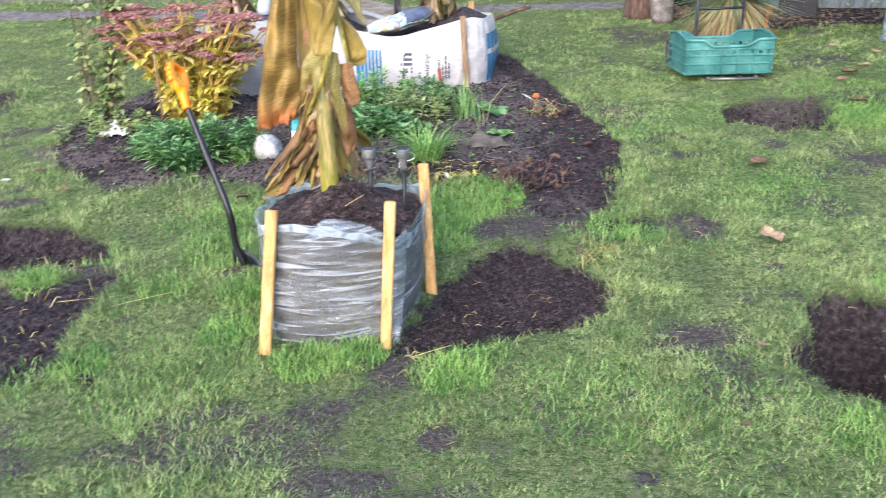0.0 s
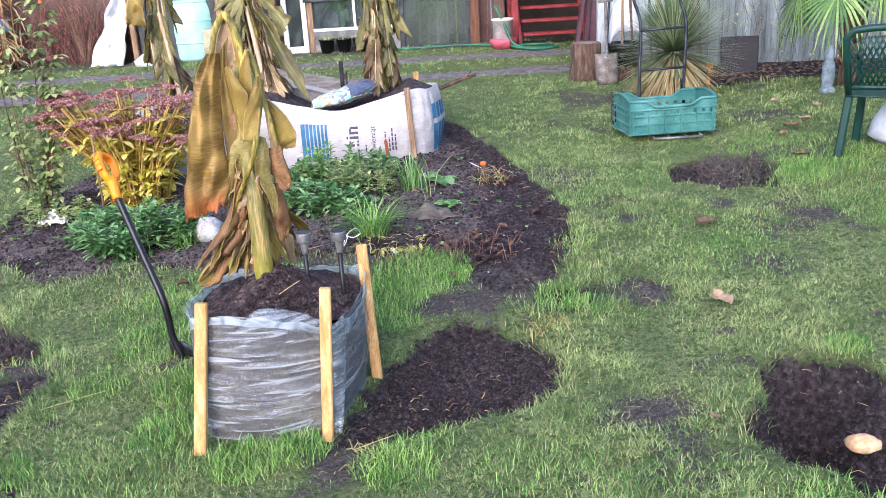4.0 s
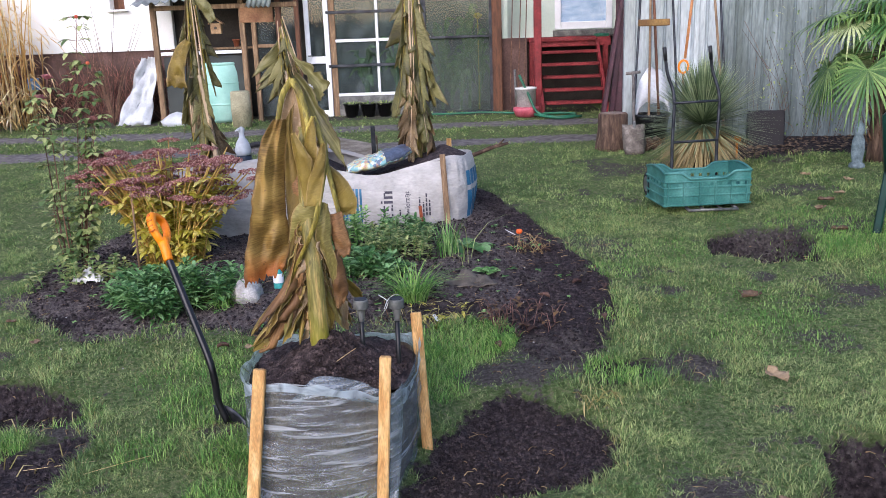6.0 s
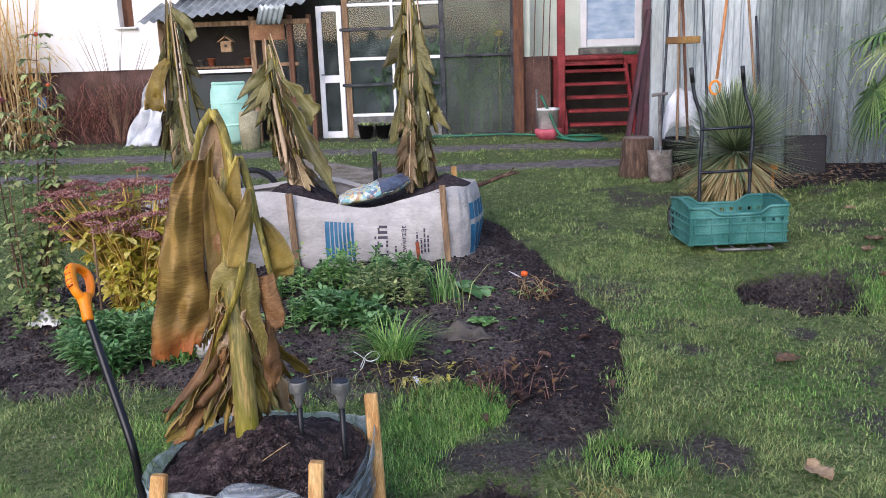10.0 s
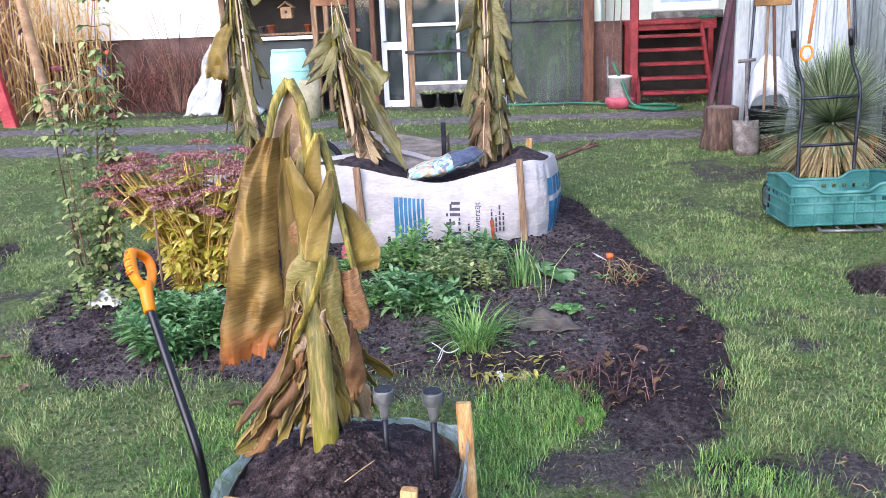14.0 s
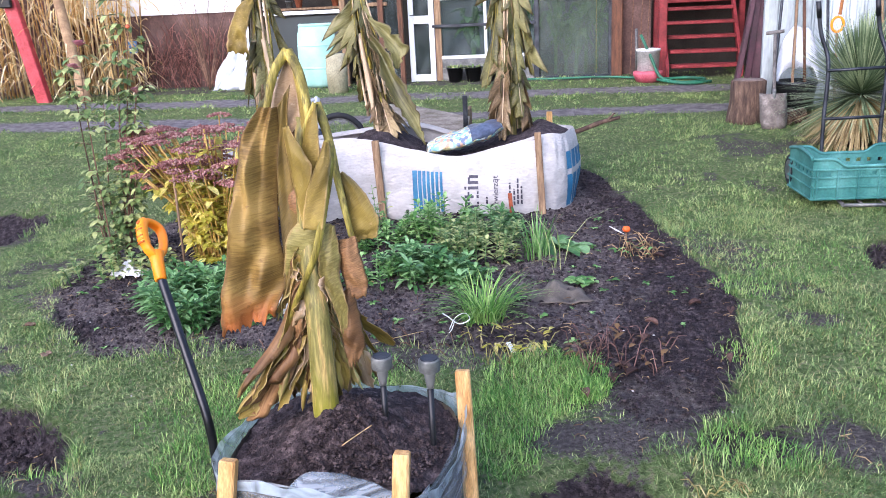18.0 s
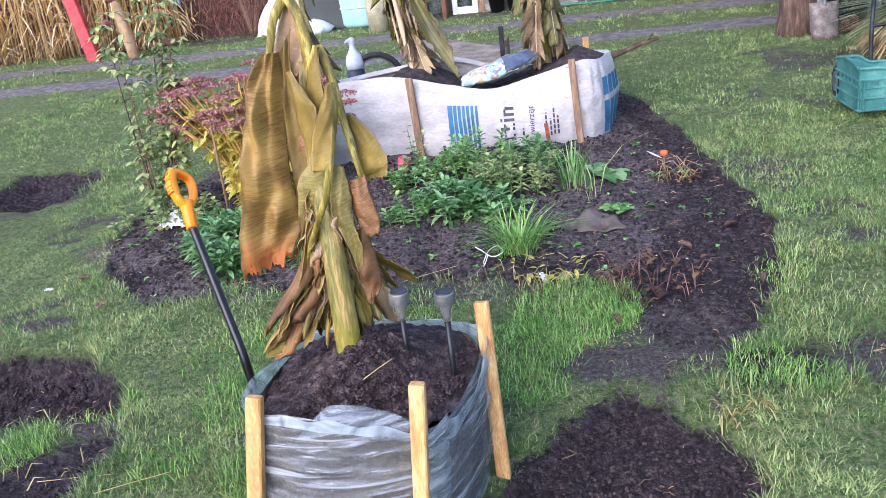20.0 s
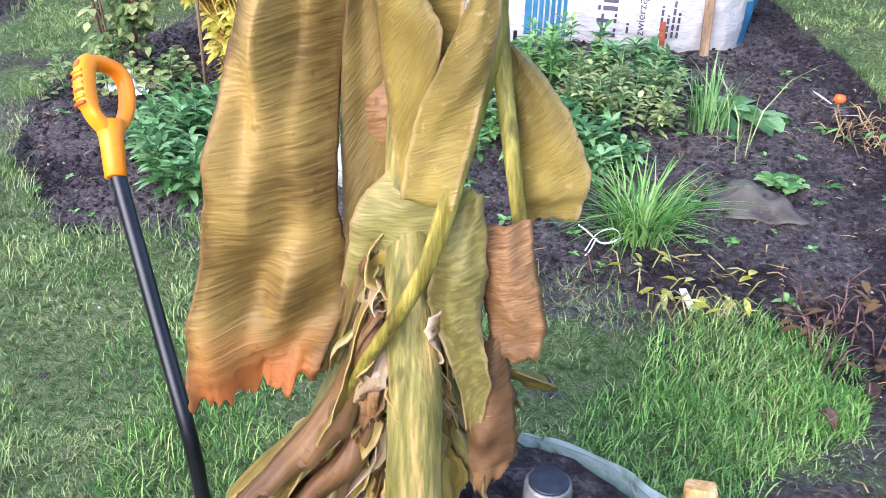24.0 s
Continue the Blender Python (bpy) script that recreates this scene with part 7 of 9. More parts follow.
leafy_plant("green low weeds with small leaves", -2.55, 7.2, 0.34, 26, 0.22, 0.06, 0.03, M_ROSELEAF, 12, ry=0.25)
leafy_plant("green leafy plant with upright shoots before the bag", -0.56, 7.62, 0.17, 20, 0.31, 0.08, 0.019, M_LEAF, 22)
leafy_plant("deep green leafy plant before the bag", -0.22, 7.6, 0.22, 26, 0.2, 0.09, 0.017, M_DEEPLEAF, 26)
leafy_plant("green bushy herb with small leaves", -0.3, 7.25, 0.26, 44, 0.26, 0.055, 0.017, M_ROSELEAF, 24)
leafy_plant("green rosettes of wallflower leaves", -0.62, 6.88, 0.22, 24, 0.2, 0.095, 0.021, M_DEEPLEAF, 22)
leafy_plant("green rosettes of wallflower leaves", -0.36, 6.75, 0.14, 14, 0.16, 0.085, 0.02, M_DEEPLEAF, 20)
leafy_plant("low green plant with small leaves beside the bag", -0.95, 7.55, 0.2, 18, 0.2, 0.06, 0.02, M_LEAF, 18)
leafy_plant("low green plant with small leaves beside the stem", -0.85, 6.9, 0.2, 16, 0.14, 0.05, 0.02, M_LEAF, 16)
leafy_plant("thin rose seedling with a few leaves", -0.98, 7.75, 0.05, 3, 0.5, 0.05, 0.028, M_ROSELEAF, 7)
blade_clump("bright green tuft of long grass-like leaves", -0.17, 6.27, 0.1, 240, 0.33, 0.006, M_LONG, spread=1.0)
blade_clump("green leek-like clump of upright leaves", 0.07, 7.16, 0.07, 50, 0.36, 0.009, M_LEAF, "leek_plant", 0.35)
blade_clump("yellow-green arching leaves beside the wallflowers", -1.35, 6.45, 0.08, 60, 0.24, 0.008, M_LONG, spread=1.1)
rs = MB()
for k in range(5):
    a = k * 1.25
    rosette(rs, (0.05 * math.cos(a), 0.04 * math.sin(a), 0.01), 8, 0.06, 0.04, 0.5, 0.3)
solo("herb_rosette", rs, M_LEAF, "small bright green rosette plant on the soil", "plant", m=(0.32, 6.72, gz(0.32, 6.72)))
rs = MB()
for k in range(4):
    a = k * 1.7
    rosette(rs, (0.1 * math.cos(a), 0.07 * math.sin(a), 0.02), 4, 0.16, 0.09, 0.3, 0.4)
solo("broad_leaf_plant", rs, M_DEEPLEAF, "low plant with broad grey-green leaves beside the bag", "plant", m=(0.2, 7.3, gz(0.2, 7.3)))
blade_clump("thin pale stalks arching over the soil", 0.18, 7.0, 0.1, 9, 0.6, 0.006, M_ROSELEAF, "arching_stalks", 1.1)["kind"] = "stuff"


def twig_clump(label, cx, cy, r, n, h, material, leaf=None, count=0):
    z0 = gz(cx, cy)
    th = thing("dry_perennial", (cx, cy, z0), label, "plant")
    mb, lf = MB(), MB()
    for _ in range(n):
        a, d = random.random() * 6.28, r * math.sqrt(random.random())
        x, y = d * math.cos(a), d * math.sin(a)
        b, ln = random.random() * 6.28, h * random.uniform(0.4, 1.1)
        k = random.uniform(0.3, 1.3)
        mb.tube([(x, y, gz(cx + x, cy + y) - z0), (x + ln * k * 0.5 * math.cos(b), y + ln * k * 0.5 * math.sin(b), ln * 0.5), (x + ln * k * math.cos(b), y + ln * k * math.sin(b), max(0.008, ln * (0.9 - 0.5 * k)))], [0.003, 0.0025, 0.0015], 4)
    tagged(part("twig_growth", mb, material, th), kind="stuff")
    if leaf:
        for _ in range(count):
            a, d = random.random() * 6.28, r * math.sqrt(random.random())
            add_leaf(lf, (d * math.cos(a), d * math.sin(a), random.uniform(0.01, h * 0.6)), (math.cos(a * 3), math.sin(a * 3), random.uniform(-0.2, 0.4)), random.uniform(0.03, 0.07), random.uniform(0.015, 0.03), 0.4)
        part("withered_leaves", lf, leaf, th)


M_OLDSTALK = mat("old_stalk", "6a523a", "b09468", scale=20, rough=0.8, random_by="island")
m_redtwig = mat("reddish_twig", "523a32", "86665a", scale=20, rough=0.8, random_by="island")
twig_clump("cut-back clump of straw stalks with yellow-green leaves", -0.03, 5.98, 0.2, 50, 0.09, M_THATCH, M_YELLOWLEAF, 34)
twig_clump("collapsed reddish-brown perennial stalks on the soil", 0.46, 5.86, 0.24, 60, 0.13, m_redtwig, M_BROWN, 36)
twig_clump("dry straw-coloured perennial stalks", 0.66, 7.2, 0.15, 40, 0.16, M_OLDSTALK, M_LEAF, 16)
twig_clump("scattered dead brown stalks on the bed", -0.6, 6.15, 0.4, 40, 0.1, M_TWIG)
twig_clump("scattered dead brown stalks on the bed", -0.95, 5.95, 0.25, 22, 0.1, M_TWIG)
twig_clump("straw and roots on the bare soil", -1.85, 4.8, 0.3, 14, 0.07, M_THATCH)
twig_clump("straw and roots on the bare soil", -1.75, 4.35, 0.3, 12, 0.06, M_THATCH)
twig_clump("straw bits on the soil before the planter", -0.12, 3.95, 0.1, 10, 0.06, M_THATCH)
twig_clump("dry straw at the pit's edge", 0.72, 4.85, 0.1, 26, 0.06, M_THATCH)


# ---- crate on a sack truck ----
random.seed(21)
CX, CY = 2.13, 8.2
cr_z = gz(CX, CY) + 0.055
crate = thing("plastic_crate", pose(CX, CY, cr_z, 0, 0, 4), "teal plastic harvest crate standing on a sack truck", "crate")
W2, D2, H2 = 0.35, 0.225, 0.27


def crate_top(s):
    """The height of the long sides' rim: dipped in the middle."""
    return H2 - 0.05 * min(1.0, max(0.0, (0.62 - abs(s)) / 0.2))


def crate_side(half, deep, turned, top):
    """One moulded wall with a row of narrow slots under the rim."""
    n = 10 if half > 0.3 else 6
    step = 2 * half / n
    us = sorted({round(-half + k * step + f * step, 5) for k in range(n) for f in (0, 0.3, 0.7, 1.0)})
    zs = [0.0, 0.03, 0.085, 0.16, 0.185, None]
    thick = math.copysign(0.005, deep)
    vs = []
    for layer in (0, 1):
        for u in us:
            for z in zs:
                zz = max(0.2, top(u / half)) if z is None else z
                d = deep - math.copysign(0.012, deep) * (1 - zz / H2) - layer * thick
                vs.append((d, u, zz) if turned else (u, d, zz))
    nu, nz = len(us), len(zs)

    def solid(i, j):
        return 0 <= i < nu - 1 and 0 <= j < nz - 1 and not (j == 3 and i % 3 == 1)

    def at(i, j, layer):
        return layer * nu * nz + i * nz + j

    fs = []
    for i in range(nu - 1):
        for j in range(nz - 1):
            if not solid(i, j):
                continue
            fs.append((at(i, j, 0), at(i + 1, j, 0), at(i + 1, j + 1, 0), at(i, j + 1, 0)))
            fs.append((at(i, j + 1, 1), at(i + 1, j + 1, 1), at(i + 1, j, 1), at(i, j, 1)))
            for di, dj, p, q in ((-1, 0, (i, j + 1), (i, j)), (1, 0, (i + 1, j), (i + 1, j + 1)), (0, -1, (i, j), (i + 1, j)), (0, 1, (i + 1, j + 1), (i, j + 1))):
                if not solid(i + di, j + dj):
                    fs.append((at(*q, 0), at(*p, 0), at(*p, 1), at(*q, 1)))
    return MB().add(vs, fs, False)


for sgn in (-1, 1):
    part("long_side", crate_side(W2, sgn * D2, False, crate_top), M_CRATE, crate)
    for z in (0.012, 0.085, 0.15, 0.2):
        part("rib", MB().box((0, sgn * (D2 + 0.004 - 0.012 * (1 - z / H2)), z), (2 * W2 + 0.004, 0.016, 0.011), 0.002), M_CRATE, crate)
    for k in range(6):
        x = -W2 + 0.03 + k * (2 * W2 - 0.06) / 5
        part("rib", MB().box((x, sgn * (D2 + 0.001), 0.105), (0.01, 0.014, 0.2), 0.002), M_CRATE, crate)
    rim = [((2 * i / 30 - 1) * W2, sgn * D2, crate_top(2 * i / 30 - 1)) for i in range(31)]
    part("rim", MB().tube(rim, 0.012, 6), M_CRATE, crate)
for sgn in (-1, 1):
    part("short_side", crate_side(D2, sgn * W2, True, lambda q: H2 + 0.03 * math.cos(q * 1.57)), M_CRATE, crate)
    part("rim", MB().tube([(sgn * W2, (2 * i / 12 - 1) * D2, H2 + 0.03 * math.sin(math.pi * i / 12)) for i in range(13)], 0.012, 6), M_CRATE, crate)
    for z in (0.012, 0.085, 0.15, 0.2):
        part("rib", MB().box((sgn * (W2 + 0.003), 0, z), (0.014, 2 * D2, 0.011), 0.002), M_CRATE, crate)
part("base", MB().box((0, 0, 0.008), (2 * W2 - 0.03, 2 * D2 - 0.03, 0.012), 0.003), M_CRATE, crate)
for k in range(7):
    part("base_slat", MB().box((0, -D2 + 0.05 + k * 0.058, 0.017), (2 * W2 - 0.04, 0.02, 0.008), 0.002), M_CRATE, crate)

truck = thing("sack_truck", (2.2, 8.55, gz(2.2, 8.55)), "grey steel sack truck lying under the crate, handles upright", "sack truck")
TZ = 0.045
for x, dx in ((-0.18, -0.09), (0.2, -0.09)):
    part("upright", MB().tube(curve_pts([(x, 0.02, TZ), (x, 0.04, 0.45), (x + 0.01, 0.06, 0.84), (x + dx * 0.5, 0.09, 1.05), (x + dx * 0.9, 0.07, 1.25)], 22), 0.014, 8), M_DARKSTEEL, truck)
    part("grip", MB().tube([(x + dx * 0.72, 0.083, 1.15), (x + dx * 0.9, 0.07, 1.26)], 0.017, 8), M_BLACK, truck)
    part("foot_bar", MB().tube([(x, 0.02, TZ), (x - 0.02, -0.6, 0.012)], 0.012, 7), M_GREYSTEEL, truck)
for z in (0.47, 0.8):
    part("cross_bar", MB().tube([(-0.18, 0.035, z), (0.2, 0.035, z + 0.01)], 0.011, 7), M_DARKSTEEL, truck)
part("toe_bar", MB().tube([(-0.2, -0.6, 0.014), (0.18, -0.6, 0.014)], 0.012, 7), M_GREYSTEEL, truck)
for k in (0, 1):
    part("toe_strut", MB().tube([(-0.08 + 0.14 * k, -0.15, 0.03), (-0.08 + 0.14 * k, -0.6, 0.014)], 0.009, 6), M_GREYSTEEL, truck)
for x in (-0.41, 0.33):
    w = part("wheel", MB().tube([(x, -0.1 + 0.085 * math.cos(i / 20 * 6.2832), 0.15 + 0.085 * math.sin(i / 20 * 6.2832)) for i in range(21)], 0.022, 8), M_RUBBER, truck, "black rubber wheel")
    part("wheel_hub", MB().tube([(x - 0.022, -0.1, 0.15), (x + 0.022, -0.1, 0.15)], 0.066, 14), M_GREYSTEEL, w)

# ---- yucca ----
yx, yy = 2.66, 9.85
yz = gz(yx, yy)
yuc = thing("yucca", (yx, yy, yz), "large spiky yucca with a ball of grey-green leaves", "yucca")


def spikes(n, e0, e1, length, width, zc, material, name, droop=0.05):
    mb = MB()
    for k in range(n):
        a, el = random.random() * 6.28, radians(random.uniform(e0, e1))
        d = Vector((math.cos(a) * math.cos(el), math.sin(a) * math.cos(el), math.sin(el)))
        ln = length * random.uniform(0.75, 1.08)
        s = d.cross(Vector((0, 0, 1))).normalized() * width * 0.5
        p = Vector((0, 0, zc))
        q = [p + d * 0.03, p + d * ln * 0.35, p + d * ln * 0.7 - Vector((0, 0, droop * ln * 0.5)), p + d * ln - Vector((0, 0, droop * ln))]
        vs = [q[0] + s * 0.6, q[0] - s * 0.6, q[1] + s, q[1] - s, q[2] + s * 0.7, q[2] - s * 0.7, q[3]]
        mb.add(vs, [(0, 1, 3, 2), (2, 3, 5, 4), (4, 5, 6)])
    return tagged(part(name, mb, material, yuc), kind="stuff")


spikes(1300, -20, 88, 0.72, 0.015, 0.42, M_YUCCA, "leaf_crown")
spikes(700, -60, -12, 0.62, 0.015, 0.42, M_YUCCADRY, "dry_skirt", 0.08)
part("trunk", MB().lathe([(0.09, -0.02), (0.08, 0.15), (0.09, 0.36), (0.04, 0.45)], 14), M_BARK, yuc)

# ---- stump, shovel, boards and tools by the shed ----
sx, sy = 2.04, 11.2
st = thing("chopping_stump", (sx, sy, gz(sx, sy)), "thick sawn tree stump with rough bark", "stump")
part("bark", MB().lathe([(0.2, -0.03), (0.19, 0.06), (0.165, 0.2), (0.16, 0.4), (0.15, 0.41)], 40, wob=lambda a, z: 0.05 * noise.noise((math.cos(a) * 3, math.sin(a) * 3, z * 3)) + 0.03 * math.sin(a * 17)), M_BARK, st)
part("cut_face", MB().lathe([(0.148, 0.408), (0.148, 0.414), (0.1, 0.416), (0.0, 0.416)], 40), mat("grey_cut_wood", "5c4c42", "85746a", scale=12, fine=60, rough=0.85, bump=0.4), st, "weathered sawn top")

M_GREYWOOD = mat("grey_handle_wood", "4c4844", "7a746e", scale=5, fine=24, rough=0.85, bump=0.4, stretch=(8, 8, 1))
M_RUSTSTEEL = mat("dull_muddy_steel", "5a524a", "8a8178", "706860", scale=12, rough=0.7, metal=0.2, bump=0.3)
shv = thing("old_shovel", (2.2, 10.85, gz(2.2, 10.85)), "old shovel with grey blade and T-handle leaning on the stump", "shovel")
part("shaft", MB().tube(curve_pts([(0.0, -0.02, 0.3), (0.01, 0.08, 0.6), (0.02, 0.16, 0.86)], 8), 0.016, 8), M_GREYWOOD, shv)
part("t_handle", MB().tube([(-0.06, 0.17, 0.86), (0.1, 0.165, 0.875)], 0.017, 8), M_GREYWOOD, shv)
part("blade", MB().sheet(lambda u, v: ((v - 0.5) * 0.25 * (1.0 if u < 0.75 else 1.0 - 0.6 * (u - 0.75)), -0.03 - 0.1 * u + 0.05 * (2 * v - 1) ** 2, 0.32 - 0.32 * u), 8, 8, 0.004), M_RUSTSTEEL, shv, "dull grey steel blade")
part("socket", MB().tube([(0.0, -0.03, 0.22), (0.0, -0.018, 0.36)], [0.022, 0.018], 8), M_GREYSTEEL, shv)


def leaning(name, label, x, y, top, r, material, base=None, category="tool"):
    z = gz(x, y)
    return thing(name, (x, y, z), label, category, "tools leaning on the shed")


bd = thing("leaning_board", (1.95, 11.6, gz(1.95, 11.6)), "long dark board leaning on the shed corner", "board")
part("board", beam(MB(), (0, 0, 0), (0.29, 0.14, 1.72), 0.045, 0.1, 0.006), bpy.data.materials["maroon_trim"], bd)
bd = thing("leaning_board", (2.1, 11.75, gz(2.1, 11.75)), "dark trellis board leaning on the shed corner", "board")
part("board", beam(MB(), (0, 0, 0), (0.14, 0.06, 1.35), 0.06, 0.03, 0.006), bpy.data.materials["maroon_trim"], bd)

SY = 11.45
brm = leaning("wide_broom", "wide wooden broom turned upside down against the shed", 2.55, 11.25, 0, 0, None, category="broom")
bz = brm.matrix_world.translation.z
part("handle", MB().tube([(0.05, 0, 0), (-0.03, 0.2, 1.9)], 0.016, 8), M_BROWNWOOD, brm)
part("head", MB().box((-0.03, 0.1, 1.68 - bz), (0.35, 0.06, 0.075), 0.008), mat("golden_wood", "6a4a24", "92703c", scale=6, rough=0.6), brm)
for x, tx, zt, mt, lb in ((2.26, 2.4, 2.3, M_DARKSTEEL, "long dark rake handle leaning on the shed"), (2.8, 2.72, 2.4, M_DARKSTEEL, "thin dark metal rod leaning on the shed"), (3.33, 3.2, 2.2, M_OLDWOOD, "grey wooden pole leaning on the shed"), (3.36, 3.3, 1.9, M_DARKSTEEL, "dark iron bar leaning on the shed"),
                          (2.45, 2.5, 2.2, M_OLDWOOD, "weathered wooden pole leaning on the shed")):
    z = gz(x, 11.2)
    th = thing("garden_tool", (x, 11.2, z), lb, "tool", "tools leaning on the shed")
    part("handle", MB().tube(curve_pts([(0, 0, 0), ((tx - x) * 0.5, 0.12, (zt - z) * 0.5), (tx - x, 0.26, zt - z)], 8), 0.014, 7), mt, th)
fk = thing("garden_spade", (2.87, 11.25, gz(2.87, 11.25)), "wooden-handled spade with orange D-grip leaning on the shed", "spade", "tools leaning on the shed")
fz = fk.matrix_world.translation.z
part("shaft", MB().tube([(0.02, 0.12, 1.27 - fz), (0.13, 0.22, 2.15 - fz)], 0.016, 8), mat("orange_wood", "a8683a", "c88a54", scale=6, rough=0.6), fk)
part("lower_shaft", MB().tube([(0.0, 0.0, 0), (0.0, 0.1, 1.1 - fz)], 0.014, 8), M_OLDWOOD, fk)
part("d_grip", MB().tube([(0.0 + 0.055 * math.cos(a), 0.1, 1.18 - fz + 0.07 * math.sin(a)) for a in [i / 20 * 6.2832 for i in range(21)]], 0.013, 7), M_ORANGE, fk, "orange D-grip")
wz0 = gz(2.5, 11.35)
whm = solo("white_sack", MB().sheet(lambda u, v: (2.32 + 0.42 * u, 11.3 + 0.16 * v + 0.03 * noise.noise((u * 4, v * 4, 1)), 0.62 + 0.55 * (1 - (2 * u - 1) ** 4) * math.sin(math.pi * (0.1 + 0.8 * v)) + 0.04 * noise.noise((u * 6, v * 6, 5))), 20, 14, 0.01), M_WHITE, "white plastic sack on a dark bin by the shed", "sack")
solo("dark_bin", MB().lathe([(0.16, 0), (0.2, 0.33), (0.21, 0.34), (0.21, 0.37), (0.18, 0.37), (0.16, 0.1)], 20), M_BLACK, "dark plastic bin beside the stump", "bin", m=(2.5, 11.3, gz(2.5, 11.3)))
solo("black_board_sheet", MB().box((0, 0, 0.19), (0.4, 0.06, 0.4), 0.012, (-8, 0, -10)), mat("black_sheet", "141216", "282528", scale=4, rough=0.6), "dark flat board sheet leaning on the shed", "board sheet", m=(3.68, 10.9, gz(3.68, 10.9)))
solo("orange_stake", MB().box((0, 0, 0.2), (0.07, 0.03, 0.06), 0.006).box((0, 0.01, 0.1), (0.02, 0.02, 0.2), 0.003), M_ORANGE, "small orange marker behind the yucca", "marker", m=(3.15, 10.25, gz(3.15, 10.25)))
for k in range(4):
    x, y = 2.36 + 0.05 * k, 10.95 + 0.03 * k
    solo("firewood_log", MB().tube([(0, -0.06, 0.04), (0.02, 0.18, 0.05)], 0.04, 9), M_BARK, "small split log beside the stump", "log", "logs beside the stump", m=(x, y, gz(x, y) + 0.05 * (k % 2)))

# statue by the palm
gmx, gmy = 3.98, 9.35
solo("garden_statue", MB().lathe([(0.075, -0.01), (0.07, 0.03), (0.045, 0.05), (0.06, 0.14), (0.056, 0.25), (0.036, 0.31), (0.046, 0.35), (0.044, 0.39), (0.025, 0.42), (0.0, 0.427)], 20), M_GNOME, "small weathered grey-blue garden statue beside the palm", "statue", m=(gmx, gmy, gz(gmx, gmy)))

# ---- palm ----
pmx, pmy = 4.3, 9.6
pm = thing("fan_palm", (pmx, pmy, gz(pmx, pmy)), "fan palm with a shaggy brown trunk", "palm")
part("trunk", MB().lathe([(0.11, -0.02), (0.095, 0.15), (0.085, 0.5), (0.08, 0.85), (0.07, 1.05), (0.03, 1.14)], 30, wob=lambda a, z: 0.16 * noise.noise((math.cos(a) * 5, math.sin(a) * 5, z * 14)) + 0.06 * math.sin(a * 9 + z * 40)), M_BARK, pm, "shaggy fibrous trunk")
for k in range(46):
    az, z = k * 2.4, 0.12 + 0.019 * k
    o2 = Vector((math.cos(az), math.sin(az), 0))
    part("leaf_base", MB().tube([o2 * 0.07 + Vector((0, 0, z)), o2 * 0.11 + Vector((0, 0, z + 0.06)), o2 * 0.135 + Vector((0, 0, z + 0.13))], [0.022, 0.016, 0.006], 6, 0.5), M_TWIG if k % 3 else M_BARK, pm)
for k in range(30):
    az = k * 2.4 + 0.3
    el = radians(random.uniform(15, 75)) if k % 3 else radians(random.uniform(-25, 10))
    d = Vector((math.cos(az) * math.cos(el), math.sin(az) * math.cos(el), math.sin(el)))
    ln = random.uniform(0.34, 0.6)
    c = Vector((0, 0, 1.12)) + d * ln + Vector((0, 0, -0.06))
    fr = part("frond", MB().tube(curve_pts([(0, 0, 1.02), Vector((0, 0, 1.06)) + d * ln * 0.5, c], 6), 0.007, 5), M_PALM, pm)
    fan = MB()
    sd = d.cross(Vector((0, 0, 1))).normalized()
    up = sd.cross(d)
    dn = d * 0.6 - up * 0.8
    for j in range(31):
        a = radians(-135 + 270 * j / 30)
        w = (dn * math.cos(a) + sd * math.sin(a)).normalized()
        l2 = random.uniform(0.42, 0.54) * (1 - 0.22 * abs(a) / 2.3)
        s = w.cross(d * 0.8 + up * 0.6).normalized() * 0.0125
        dp = 0.25 + 0.45 * random.random()
        q = [c, c + w * l2 * 0.45, c + w * l2 * 0.75 - Vector((0, 0, dp * 0.1)), c + w * l2 * 0.93 - Vector((0, 0, dp * 0.36))]
        fan.add([q[0], q[1] + s, q[1] - s, q[2] + s * 0.7, q[2] - s * 0.7, q[3]], [(0, 1, 2), (1, 3, 4, 2), (3, 5, 4)])
    part("fan_leaf", fan, M_PALMPALE if k % 7 == 3 else M_PALM, fr)

# ---- green chair, table and bucket ----
chx, chy = 3.42, 7.12
ch = thing("garden_chair", pose(chx, chy, gz(chx, chy), 0, 0, 142), "dark green plastic garden chair with a perforated back", "chair")
for x in (-0.24, 0.24):
    for y in (-0.22, 0.24):
        part("leg", beam(MB(), (x * 1.08, y * 1.1, 0), (x * 0.95, y * 0.9, 0.44), 0.055, 0.04, 0.01), M_CHAIR, ch)
    part("armrest", MB().tube(curve_pts([(x * 1.12, -0.24, 0.42), (x * 1.16, -0.22, 0.62), (x * 1.18, 0.0, 0.66), (x * 1.05, 0.26, 0.7)], 14), 0.024, 8, 0.6), M_CHAIR, ch)
part("seat", MB().sheet(lambda u, v: ((u - 0.5) * 0.5, (v - 0.5) * 0.5, 0.43 - 0.02 * math.sin(math.pi * u) * math.sin(math.pi * v)), 10, 10, 0.012), M_CHAIR, ch)


def back_pt(u, v):
    return Vector(((u - 0.5) * (0.46 + 0.04 * v), 0.25 + 0.13 * v - 0.04 * math.sin(math.pi * u), 0.44 + 0.42 * v + 0.03 * math.sin(math.pi * u) * v))


lat = MB()
